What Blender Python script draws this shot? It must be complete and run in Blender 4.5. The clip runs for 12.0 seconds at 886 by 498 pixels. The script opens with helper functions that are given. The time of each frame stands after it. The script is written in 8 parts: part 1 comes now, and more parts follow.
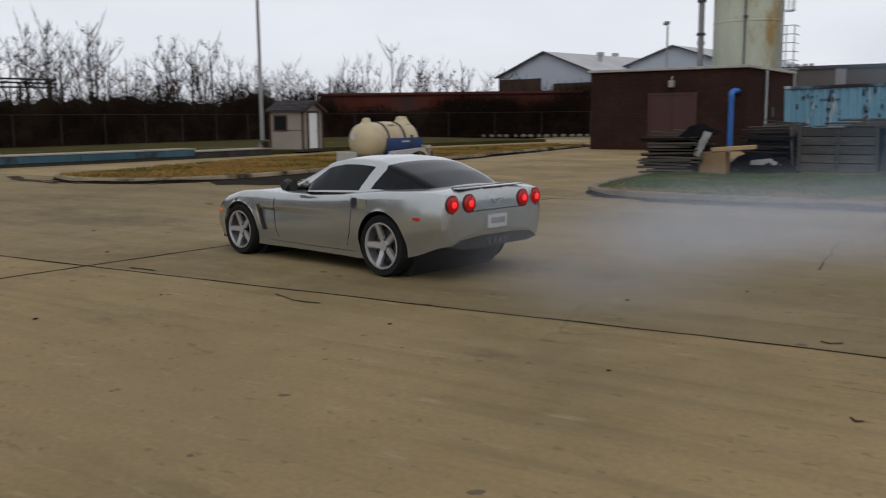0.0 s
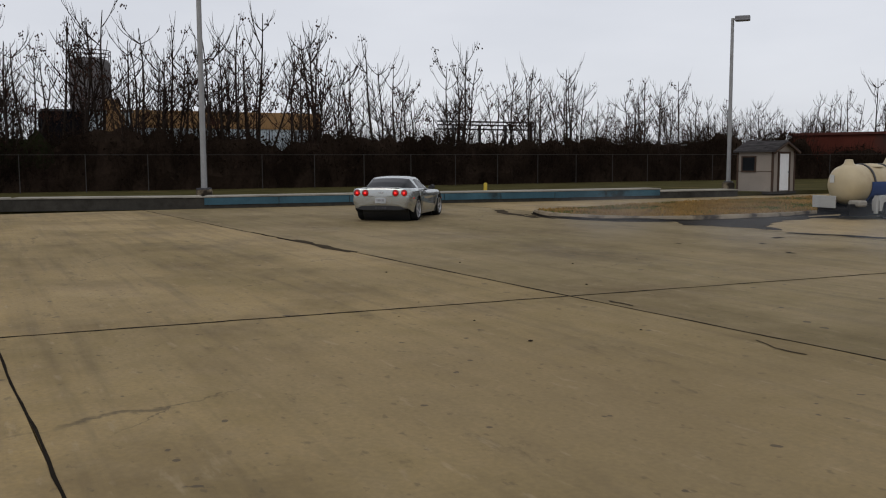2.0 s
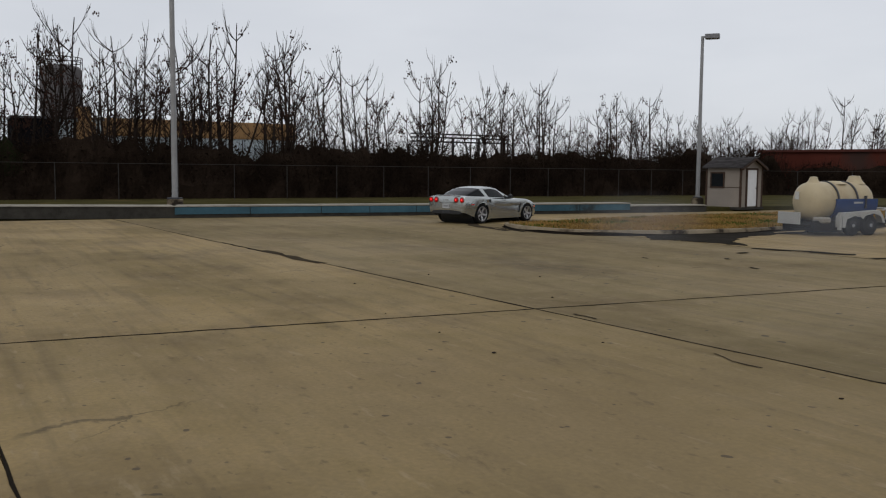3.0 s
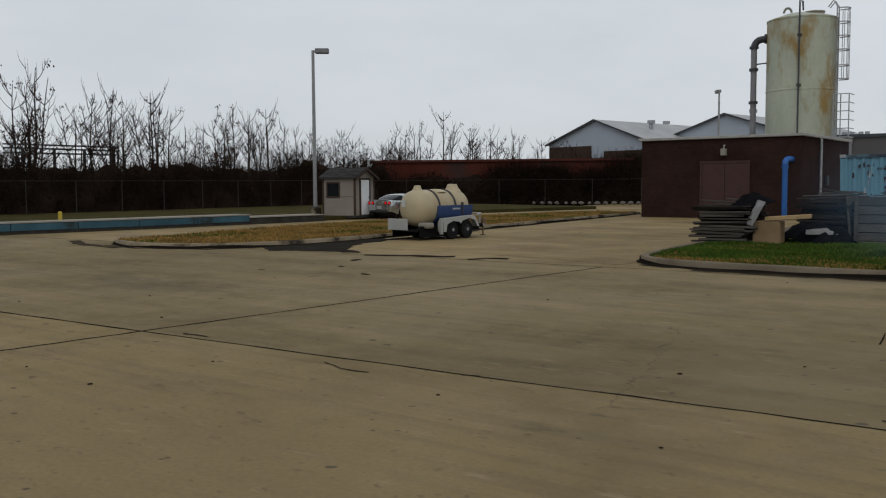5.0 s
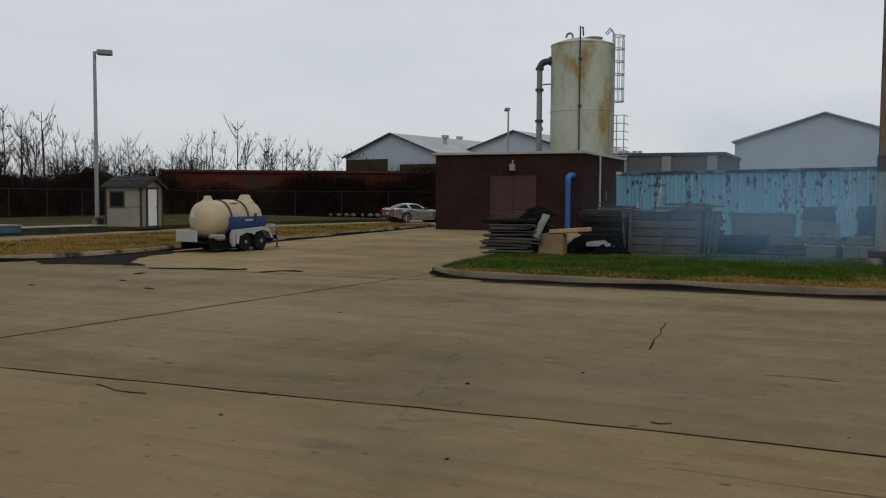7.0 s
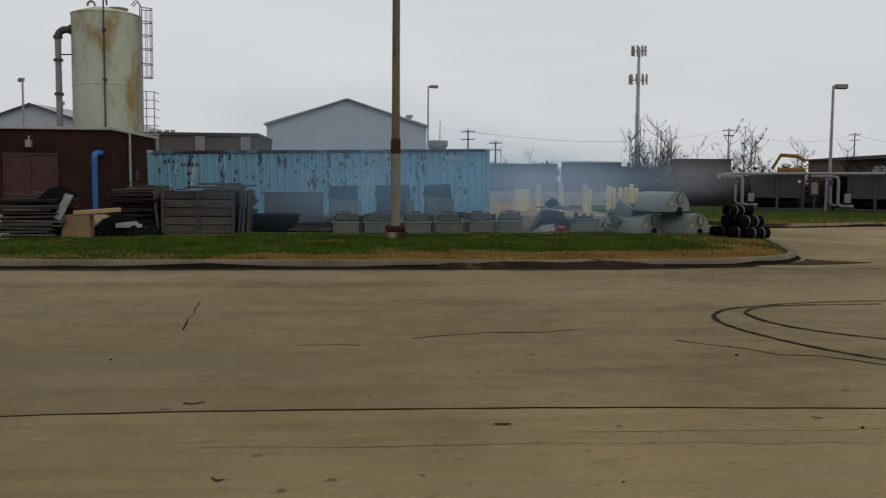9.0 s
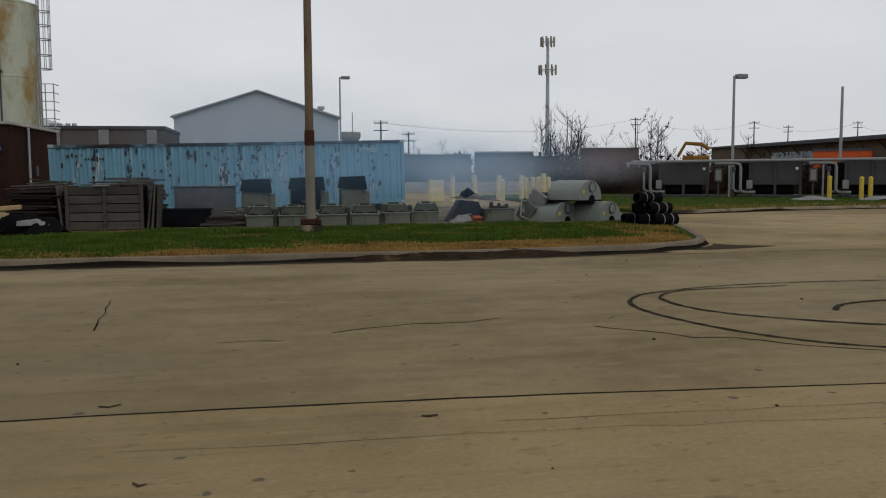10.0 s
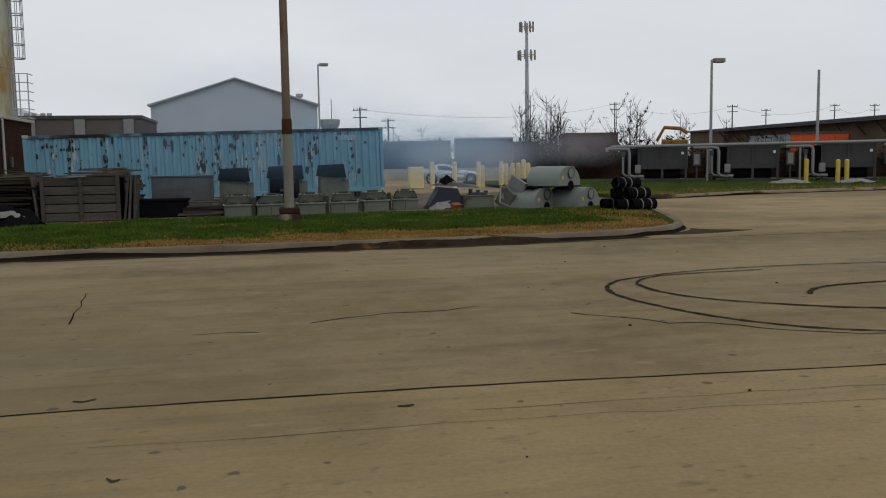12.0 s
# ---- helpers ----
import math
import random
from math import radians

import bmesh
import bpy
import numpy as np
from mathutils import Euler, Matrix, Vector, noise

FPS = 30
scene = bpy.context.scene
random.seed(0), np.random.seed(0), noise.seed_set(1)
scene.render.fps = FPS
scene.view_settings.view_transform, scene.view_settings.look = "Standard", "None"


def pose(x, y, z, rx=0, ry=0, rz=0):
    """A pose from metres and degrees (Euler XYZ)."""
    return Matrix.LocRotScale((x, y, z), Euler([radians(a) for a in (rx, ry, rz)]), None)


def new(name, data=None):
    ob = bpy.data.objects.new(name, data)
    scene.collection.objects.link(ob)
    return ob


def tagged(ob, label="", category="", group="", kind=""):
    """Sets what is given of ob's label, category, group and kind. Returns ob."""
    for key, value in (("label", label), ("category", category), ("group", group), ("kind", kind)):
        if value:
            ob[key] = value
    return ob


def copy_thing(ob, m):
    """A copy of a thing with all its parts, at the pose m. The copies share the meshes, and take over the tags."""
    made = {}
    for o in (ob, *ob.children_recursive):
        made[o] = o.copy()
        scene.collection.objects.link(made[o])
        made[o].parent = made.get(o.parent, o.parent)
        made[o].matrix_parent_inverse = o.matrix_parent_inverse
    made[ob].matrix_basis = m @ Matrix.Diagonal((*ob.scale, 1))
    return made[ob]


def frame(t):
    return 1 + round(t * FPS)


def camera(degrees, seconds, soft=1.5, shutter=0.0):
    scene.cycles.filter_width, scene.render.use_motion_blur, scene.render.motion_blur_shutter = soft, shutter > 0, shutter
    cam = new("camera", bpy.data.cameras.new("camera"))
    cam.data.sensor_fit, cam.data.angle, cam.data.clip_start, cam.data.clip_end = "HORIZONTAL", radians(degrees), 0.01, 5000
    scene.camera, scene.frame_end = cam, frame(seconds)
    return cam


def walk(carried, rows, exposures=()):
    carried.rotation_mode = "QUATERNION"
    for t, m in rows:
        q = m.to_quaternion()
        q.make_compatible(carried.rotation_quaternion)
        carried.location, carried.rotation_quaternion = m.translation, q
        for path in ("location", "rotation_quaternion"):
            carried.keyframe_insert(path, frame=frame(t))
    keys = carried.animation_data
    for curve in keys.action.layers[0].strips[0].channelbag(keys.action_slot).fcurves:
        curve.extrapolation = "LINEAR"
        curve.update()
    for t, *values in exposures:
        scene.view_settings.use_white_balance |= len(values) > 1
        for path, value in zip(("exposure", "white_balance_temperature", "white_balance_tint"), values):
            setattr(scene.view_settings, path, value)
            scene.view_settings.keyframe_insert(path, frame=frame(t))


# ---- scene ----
# eye x, y, z, then yaw, pitch, roll
PATH = [
    (0.0, 0.004, -0.133, 1.740, 33.55, -8.34, -0.55),
    (0.3, 0.047, -0.062, 1.734, 44.24, -7.94, -0.43),
    (0.5, -0.022, -0.231, 1.715, 48.29, -7.51, -0.48),
    (1.0, -0.032, -0.327, 1.732, 55.18, -6.68, 0.09),
    (1.5, -0.078, -0.421, 1.750, 60.47, -5.99, -0.12),
    (2.0, -0.096, -0.438, 1.761, 62.06, -5.63, -0.22),
    (2.5, -0.029, -0.428, 1.766, 62.66, -5.28, -0.10),
    (2.7, 0.019, -0.428, 1.769, 62.22, -5.14, 0.17),
    (4.3, 0.054, -0.274, 1.808, 42.57, -4.30, -0.36),
    (4.5, 0.051, -0.254, 1.794, 39.69, -4.19, -0.36),
    (5.0, 0.012, -0.137, 1.784, 36.71, -4.13, -0.37),
    (5.5, 0.041, -0.118, 1.786, 31.67, -4.00, -0.05),
    (6.0, 0.102, -0.081, 1.786, 28.57, -3.72, 0.13),
    (6.5, 0.101, 0.022, 1.770, 26.87, -3.47, 0.30),
    (6.7, 0.058, 0.001, 1.776, 25.60, -3.44, 0.32),
    (8.3, -0.034, 0.175, 1.740, 9.33, -3.62, 0.34),
    (8.5, 0.014, 0.154, 1.729, 4.58, -3.89, 0.41),
    (9.0, 0.069, 0.156, 1.726, -5.13, -4.38, 0.47),
    (9.5, 0.026, 0.200, 1.732, -9.24, -4.58, -0.01),
    (10.0, 0.013, 0.212, 1.724, -10.59, -4.93, -0.28),
    (10.5, 0.027, 0.238, 1.721, -10.75, -5.34, -0.42),
    (11.0, 0.039, 0.198, 1.729, -10.04, -5.80, -0.52),
    (11.5, 0.043, 0.196, 1.728, -10.14, -5.80, -0.72),
    (12.0, 0.064, 0.202, 1.750, -11.77, -5.81, -0.85),
]
scene.cycles.transparent_max_bounces = 128
cam = camera(52.55, 12.0, 1.1, 0.12)
walk(cam, [(t, pose(x, y, z, 90 + p, 0, yaw) @ pose(0, 0, 0, 0, 0, r)) for t, x, y, z, yaw, p, r in PATH],
     [(0.0, 0.16, 6450, 13), (1.0, 0.1, 6480, 13), (2.5, 0.0, 6500, 12), (4.5, -0.15, 6450, 9), (6.5, -0.16, 6450, 8), (8.5, -0.2, 6640, 10), (10.0, -0.13, 6610, 10), (12.0, -0.06, 6550, 10)])

# ---- world, sun ----
SUN_EL, SUN_ROT = radians(48), radians(150)
world = bpy.data.worlds.new("overcast_sky")
scene.world = world
world.use_nodes = True
wn, wl = world.node_tree.nodes, world.node_tree.links
wn.clear()
w_out, w_bg = wn.new("ShaderNodeOutputWorld"), wn.new("ShaderNodeBackground")
w_sky = wn.new("ShaderNodeTexSky")
w_sky.sky_type, w_sky.sun_disc = "NISHITA", False
w_sky.sun_elevation, w_sky.sun_rotation = SUN_EL, SUN_ROT
w_dim = wn.new("ShaderNodeMixRGB")
w_dim.blend_type = "MULTIPLY"
w_dim.inputs[0].default_value = 1.0
w_dim.inputs[2].default_value = (0.09, 0.09, 0.09, 1)
wl.new(w_sky.outputs[0], w_dim.inputs[1])
w_co, w_map, w_noise, w_ramp, w_mix = wn.new("ShaderNodeTexCoord"), wn.new("ShaderNodeMapping"), wn.new("ShaderNodeTexNoise"), wn.new("ShaderNodeValToRGB"), wn.new("ShaderNodeMixRGB")
w_map.inputs["Scale"].default_value = (1.0, 1.0, 3.5)
w_noise.inputs["Scale"].default_value, w_noise.inputs["Detail"].default_value, w_noise.inputs["Roughness"].default_value = 1.6, 5, 0.55
w_ramp.color_ramp.elements[0].position, w_ramp.color_ramp.elements[0].color = 0.3, (0.60, 0.63, 0.675, 1)
w_ramp.color_ramp.elements[1].position, w_ramp.color_ramp.elements[1].color = 0.72, (0.74, 0.765, 0.80, 1)
wl.new(w_co.outputs["Generated"], w_map.inputs[0])
wl.new(w_map.outputs[0], w_noise.inputs[0])
wl.new(w_noise.outputs[0], w_ramp.inputs[0])
w_mix.inputs[0].default_value = 0.92
wl.new(w_dim.outputs[0], w_mix.inputs[1])
wl.new(w_ramp.outputs[0], w_mix.inputs[2])
wl.new(w_mix.outputs[0], w_bg.inputs[0])
w_bg.inputs[1].default_value = 1.05
wl.new(w_bg.outputs[0], w_out.inputs[0])
sun = new("sun", bpy.data.lights.new("sun", "SUN"))
sun.data.energy, sun.data.angle, sun.data.color = 0.5, radians(30), (1.0, 0.95, 0.88)
sun.matrix_world = Matrix.Translation((0, 0, 40)) @ Vector((math.sin(SUN_ROT) * math.cos(SUN_EL), math.cos(SUN_ROT) * math.cos(SUN_EL), math.sin(SUN_EL))).to_track_quat("Z", "Y").to_matrix().to_4x4()


# ---- materials ----
def mat(name, col, rough=0.8, metal=0.0, var=0.25, scale=3.0, fine=40.0, bump=0.15, tint=None, stain=0.0, coat=0.0, random_obj=0.0, stretch=(1, 1, 1)):
    """A weathered surface: col varied by coarse and fine noise, a second colour in patches, fine relief."""
    m = bpy.data.materials.new(name)
    m.use_nodes = True
    n, l = m.node_tree.nodes, m.node_tree.links
    b = n["Principled BSDF"]
    b.inputs["Roughness"].default_value, b.inputs["Metallic"].default_value = rough, metal
    b.inputs["Coat Weight"].default_value = coat
    b.inputs["Specular IOR Level"].default_value = 0.5 if rough < 0.7 else 0.12 if rough < 0.8 else 0.01
    co, mp = n.new("ShaderNodeTexCoord"), n.new("ShaderNodeMapping")
    mp.inputs["Scale"].default_value = stretch
    l.new(co.outputs["Object"], mp.inputs[0])
    big, small = n.new("ShaderNodeTexNoise"), n.new("ShaderNodeTexNoise")
    for tex, s, d in ((big, scale, 5), (small, fine, 3)):
        tex.inputs["Scale"].default_value, tex.inputs["Detail"].default_value, tex.inputs["Roughness"].default_value = s, d, 0.6
        l.new(mp.outputs[0], tex.inputs[0])
    add = n.new("ShaderNodeMath")
    add.operation = "MULTIPLY_ADD"
    l.new(small.outputs[0], add.inputs[0])
    add.inputs[1].default_value = 0.5
    l.new(big.outputs[0], add.inputs[2])
    ramp = n.new("ShaderNodeValToRGB")
    ramp.color_ramp.elements[0].position, ramp.color_ramp.elements[1].position = 0.45, 1.05
    ramp.color_ramp.elements[0].color = (*[c * (1 - var) for c in col], 1)
    ramp.color_ramp.elements[1].color = (*[min(1, c * (1 + var)) for c in col], 1)
    l.new(add.outputs[0], ramp.inputs[0])
    out = ramp.outputs[0]
    if tint:
        t = n.new("ShaderNodeTexNoise")
        t.inputs["Scale"].default_value, t.inputs["Detail"].default_value, t.inputs["Roughness"].default_value = scale * 0.6, 7, 0.65
        off = n.new("ShaderNodeMapping")
        off.inputs["Location"].default_value = (7.3, 3.1, 5.7)
        l.new(mp.outputs[0], off.inputs[0])
        l.new(off.outputs[0], t.inputs[0])
        r = n.new("ShaderNodeValToRGB")
        r.color_ramp.elements[0].position, r.color_ramp.elements[1].position = 0.62 - stain, 0.72 - stain
        l.new(t.outputs[0], r.inputs[0])
        x = n.new("ShaderNodeMixRGB")
        x.inputs[2].default_value = (*tint, 1)
        l.new(r.outputs[0], x.inputs[0])
        l.new(out, x.inputs[1])
        out = x.outputs[0]
    if random_obj:
        oi, hsv, mr = n.new("ShaderNodeObjectInfo"), n.new("ShaderNodeHueSaturation"), n.new("ShaderNodeMapRange")
        mr.inputs[3].default_value, mr.inputs[4].default_value = 1 - random_obj, 1 + random_obj
        l.new(oi.outputs["Random"], mr.inputs[0])
        l.new(mr.outputs[0], hsv.inputs["Value"])
        l.new(out, hsv.inputs["Color"])
        out = hsv.outputs[0]
    l.new(out, b.inputs["Base Color"])
    if bump:
        bp = n.new("ShaderNodeBump")
        bp.inputs["Strength"].default_value, bp.inputs["Distance"].default_value = bump, 0.02
        l.new(add.outputs[0], bp.inputs["Height"])
        l.new(bp.outputs[0], b.inputs["Normal"])
    return m


def glow(name, col, strength):
    m = mat(name, col, 0.2, var=0.1, bump=0)
    b = m.node_tree.nodes["Principled BSDF"]
    b.inputs["Emission Color"].default_value, b.inputs["Emission Strength"].default_value = (*col, 1), strength
    return m


def concrete_paving(name, tan, grey):
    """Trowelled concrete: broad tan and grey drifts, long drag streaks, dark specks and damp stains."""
    m = bpy.data.materials.new(name)
    m.use_nodes = True
    n, l = m.node_tree.nodes, m.node_tree.links
    b = n["Principled BSDF"]
    co = n.new("ShaderNodeTexCoord")

    def tex(scale, detail, stretch=(1, 1, 1), turn=0.0, rough=0.6, lo=0.35, hi=0.7):
        mp, t, r = n.new("ShaderNodeMapping"), n.new("ShaderNodeTexNoise"), n.new("ShaderNodeMapRange")
        mp.inputs["Scale"].default_value, mp.inputs["Rotation"].default_value = stretch, (0, 0, turn)
        t.inputs["Scale"].default_value, t.inputs["Detail"].default_value, t.inputs["Roughness"].default_value = scale, detail, rough
        r.inputs[1].default_value, r.inputs[2].default_value = lo, hi
        l.new(co.outputs["Object"], mp.inputs[0])
        l.new(mp.outputs[0], t.inputs[0])
        l.new(t.outputs[0], r.inputs[0])
        return r.outputs[0], t.outputs[0]

    def mix(fac, a, colour, amount=1.0, mode="MIX"):
        x, k = n.new("ShaderNodeMixRGB"), n.new("ShaderNodeMath")
        k.operation = "MULTIPLY"
        k.inputs[1].default_value = amount
        l.new(fac, k.inputs[0])
        x.blend_type = mode
        l.new(k.outputs[0], x.inputs[0])
        l.new(a, x.inputs[1])
        x.inputs[2].default_value = (*colour, 1)
        return x.outputs[0]

    base = n.new("ShaderNodeRGB")
    base.outputs[0].default_value = (*tan, 1)
    broad, _ = tex(0.13, 6, rough=0.65, lo=0.43, hi=0.57)
    out = mix(broad, base.outputs[0], grey, 0.85)
    drag, _ = tex(0.5, 5, (0.12, 1.0, 1.0), 0.12, lo=0.42, hi=0.7)
    out = mix(drag, out, (0.33, 0.245, 0.13), 0.5)
    drag2, _ = tex(1.3, 4, (0.06, 1.0, 1.0), -0.32, lo=0.5, hi=0.75)
    out = mix(drag2, out, (0.095, 0.068, 0.034), 0.4)
    patch, _ = tex(0.45, 7, lo=0.48, hi=0.7)
    out = mix(patch, out, (0.105, 0.072, 0.034), 0.6)
    blot, _ = tex(0.23, 8, (0.5, 1, 1), 0.3, rough=0.72, lo=0.56, hi=0.66)
    out = mix(blot, out, (0.085, 0.066, 0.04), 0.55)
    pale, _ = tex(0.8, 6, (0.35, 1, 1), 0.5, lo=0.52, hi=0.72)
    out = mix(pale, out, (0.30, 0.23, 0.135), 0.3)
    scuff, _ = tex(4.5, 5, (0.05, 1.0, 1.0), 0.16, lo=0.5, hi=0.72)
    out = mix(scuff, out, (0.09, 0.068, 0.04), 0.5)
    mottle, _ = tex(2.4, 6, rough=0.7, lo=0.45, hi=0.68)
    out = mix(mottle, out, (0.30, 0.225, 0.125), 0.35)
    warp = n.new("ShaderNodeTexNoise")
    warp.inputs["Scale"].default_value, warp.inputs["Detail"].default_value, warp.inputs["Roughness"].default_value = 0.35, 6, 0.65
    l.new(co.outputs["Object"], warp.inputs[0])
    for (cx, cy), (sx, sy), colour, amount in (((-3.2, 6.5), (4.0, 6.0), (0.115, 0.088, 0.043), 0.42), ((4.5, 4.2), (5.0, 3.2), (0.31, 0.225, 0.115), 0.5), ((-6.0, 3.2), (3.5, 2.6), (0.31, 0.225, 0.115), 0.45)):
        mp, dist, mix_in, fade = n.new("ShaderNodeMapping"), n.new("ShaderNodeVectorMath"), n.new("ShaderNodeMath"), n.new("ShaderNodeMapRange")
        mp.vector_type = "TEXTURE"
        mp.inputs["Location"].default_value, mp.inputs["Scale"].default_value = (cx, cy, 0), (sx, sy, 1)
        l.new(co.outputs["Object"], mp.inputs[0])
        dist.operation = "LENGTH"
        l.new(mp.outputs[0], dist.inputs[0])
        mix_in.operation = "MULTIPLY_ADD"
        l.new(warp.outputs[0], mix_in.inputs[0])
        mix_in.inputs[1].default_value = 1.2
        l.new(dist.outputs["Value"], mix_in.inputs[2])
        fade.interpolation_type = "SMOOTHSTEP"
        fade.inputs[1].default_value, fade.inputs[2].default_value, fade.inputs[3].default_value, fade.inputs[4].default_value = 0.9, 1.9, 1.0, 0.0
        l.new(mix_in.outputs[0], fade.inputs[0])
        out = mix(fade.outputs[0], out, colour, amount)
    fine, finer = tex(22, 6, lo=0.3, hi=0.75)
    out = mix(fine, out, (0.12, 0.092, 0.052), 0.42)
    speck, _ = tex(6.0, 2, rough=0.3, lo=0.735, hi=0.76)
    out = mix(speck, out, (0.05, 0.042, 0.035), 0.7)
    # small dark scabs, pale grit and broken hairline cracks
    scab, _ = tex(1.7, 8, (0.45, 1, 1), 0.2, rough=0.75, lo=0.6, hi=0.68)
    out = mix(scab, out, (0.075, 0.058, 0.034), 0.5)
    grit, _ = tex(11, 3, (0.6, 1, 1), 0.1, rough=0.5, lo=0.64, hi=0.7)
    out = mix(grit, out, (0.085, 0.068, 0.043), 0.45)
    chalk, _ = tex(7, 4, (0.25, 1, 1), -0.1, rough=0.6, lo=0.62, hi=0.72)
    out = mix(chalk, out, (0.34, 0.27, 0.17), 0.35)
    cell, bend, line, where, both = n.new("ShaderNodeTexVoronoi"), n.new("ShaderNodeVectorMath"), n.new("ShaderNodeMapRange"), n.new("ShaderNodeMapRange"), n.new("ShaderNodeMath")
    cell.feature = "DISTANCE_TO_EDGE"
    cell.inputs["Scale"].default_value = 0.22
    bend.operation = "MULTIPLY_ADD"
    l.new(warp.outputs["Color"], bend.inputs[0])
    bend.inputs[1].default_value = (1.6, 1.6, 0)
    l.new(co.outputs["Object"], bend.inputs[2])
    l.new(bend.outputs[0], cell.inputs["Vector"])
    line.inputs[1].default_value, line.inputs[2].default_value, line.inputs[3].default_value, line.inputs[4].default_value = 0.0008, 0.0028, 1.0, 0.0
    l.new(cell.outputs["Distance"], line.inputs[0])
    where.inputs[1].default_value, where.inputs[2].default_value = 0.52, 0.6
    l.new(warp.outputs[0], where.inputs[0])
    both.operation = "MULTIPLY"
    l.new(line.outputs[0], both.inputs[0])
    l.new(where.outputs[0], both.inputs[1])
    out = mix(both.outputs[0], out, (0.05, 0.04, 0.027), 0.6)
    l.new(out, b.inputs["Base Color"])
    rr = n.new("ShaderNodeMapRange")
    rr.inputs[3].default_value, rr.inputs[4].default_value = 0.72, 0.95
    l.new(broad, rr.inputs[0])
    l.new(rr.outputs[0], b.inputs["Roughness"])
    b.inputs["Specular IOR Level"].default_value = 0.14
    bp = n.new("ShaderNodeBump")
    bp.inputs["Strength"].default_value, bp.inputs["Distance"].default_value = 0.25, 0.01
    l.new(finer, bp.inputs["Height"])
    l.new(bp.outputs[0], b.inputs["Normal"])
    return m


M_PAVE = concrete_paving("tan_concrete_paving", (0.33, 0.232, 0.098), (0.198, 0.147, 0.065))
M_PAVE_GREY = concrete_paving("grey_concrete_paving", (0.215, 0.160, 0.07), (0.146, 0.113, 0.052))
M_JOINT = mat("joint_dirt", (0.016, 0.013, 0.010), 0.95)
M_STAIN = mat("damp_stain", (0.045, 0.035, 0.023), 0.9, var=0.4, scale=1.5)
M_RUBBER = mat("tyre_mark", (0.03, 0.025, 0.019), 0.8, var=0.4, scale=4)
M_KERB = mat("kerb_concrete", (0.215, 0.175, 0.12), 0.9, var=0.35, scale=1.2, tint=(0.04, 0.032, 0.024), stain=0.1)
M_KERB_DIRTY = mat("soil_covered_kerb", (0.15, 0.122, 0.088), 0.95, var=0.4, scale=1.0, tint=(0.20, 0.17, 0.125), stain=0.04)
M_OLIVE = mat("dull_olive_turf", (0.05, 0.044, 0.017), 1.0, var=0.45, scale=0.5, fine=12, bump=0.4, tint=(0.095, 0.072, 0.03), stain=0.02)
M_DRY = mat("dry_turf", (0.095, 0.07, 0.027), 1.0, var=0.45, scale=0.6, fine=14, bump=0.5, tint=(0.05, 0.055, 0.014), stain=0.08)
M_GREEN = mat("green_turf", (0.035, 0.052, 0.010), 1.0, var=0.5, scale=0.9, fine=16, bump=0.5, tint=(0.17, 0.105, 0.035), stain=-0.02)
M_BLADE = mat("grass_blade", (0.045, 0.076, 0.012), 0.8, var=0.5, scale=0.8, bump=0)
M_STRAW = mat("straw_blade", (0.235, 0.14, 0.044), 0.9, var=0.5, scale=0.8, bump=0)
M_GRAVEL = mat("yard_gravel", (0.12, 0.104, 0.078), 1.0, var=0.5, scale=0.7, fine=30, bump=0.6)


def coursed_brick(name, bricks, mortar):
    """Dark brick in courses, seen from afar: bricks of two tones in dull mortar, with broad weather stains."""
    m = mat(name, bricks, 0.95, var=0.3, scale=0.5, fine=9, bump=0.1)
    n, l = m.node_tree.nodes, m.node_tree.links
    b = n["Principled BSDF"]
    weathered = b.inputs["Base Color"].links[0].from_socket
    co, sep, comb, add, brick, mul = n.new("ShaderNodeTexCoord"), n.new("ShaderNodeSeparateXYZ"), n.new("ShaderNodeCombineXYZ"), n.new("ShaderNodeMath"), n.new("ShaderNodeTexBrick"), n.new("ShaderNodeMixRGB")
    l.new(co.outputs["Object"], sep.inputs[0])
    l.new(sep.outputs[0], add.inputs[0])
    l.new(sep.outputs[1], add.inputs[1])
    l.new(add.outputs[0], comb.inputs[0])
    l.new(sep.outputs[2], comb.inputs[1])
    l.new(comb.outputs[0], brick.inputs["Vector"])
    brick.inputs["Scale"].default_value = 1.0
    brick.inputs["Brick Width"].default_value, brick.inputs["Row Height"].default_value, brick.inputs["Mortar Size"].default_value = 0.30, 0.10, 0.006
    brick.inputs["Color1"].default_value, brick.inputs["Color2"].default_value, brick.inputs["Mortar"].default_value = (1, 1, 1, 1), (0.84, 0.83, 0.83, 1), (*mortar, 1)
    mul.blend_type = "MULTIPLY"
    mul.inputs[0].default_value = 1.0
    l.new(weathered, mul.inputs[1])
    l.new(brick.outputs["Color"], mul.inputs[2])
    l.new(mul.outputs[0], b.inputs["Base Color"])
    return m


M_BRICK_WALL = coursed_brick("dark_brown_brick", (0.037, 0.0205, 0.0165), (0.72, 0.72, 0.74))
M_RED_DOOR = mat("red_door_paint", (0.042, 0.0115, 0.0085), 0.6, var=0.2)
M_COPING = mat("pale_coping", (0.33, 0.32, 0.3), 0.7, var=0.2)
M_TANK = mat("stained_tank_paint", (0.38, 0.40, 0.31), 0.55, var=0.18, scale=0.6, fine=6, tint=(0.27, 0.18, 0.055), stain=0.1, stretch=(1, 1, 0.45))
M_STEEL = mat("galvanised_steel", (0.33, 0.34, 0.35), 0.5, 0.5, var=0.2)
M_DARKSTEEL = mat("dark_steel", (0.05, 0.05, 0.055), 0.6, 0.3, var=0.3)
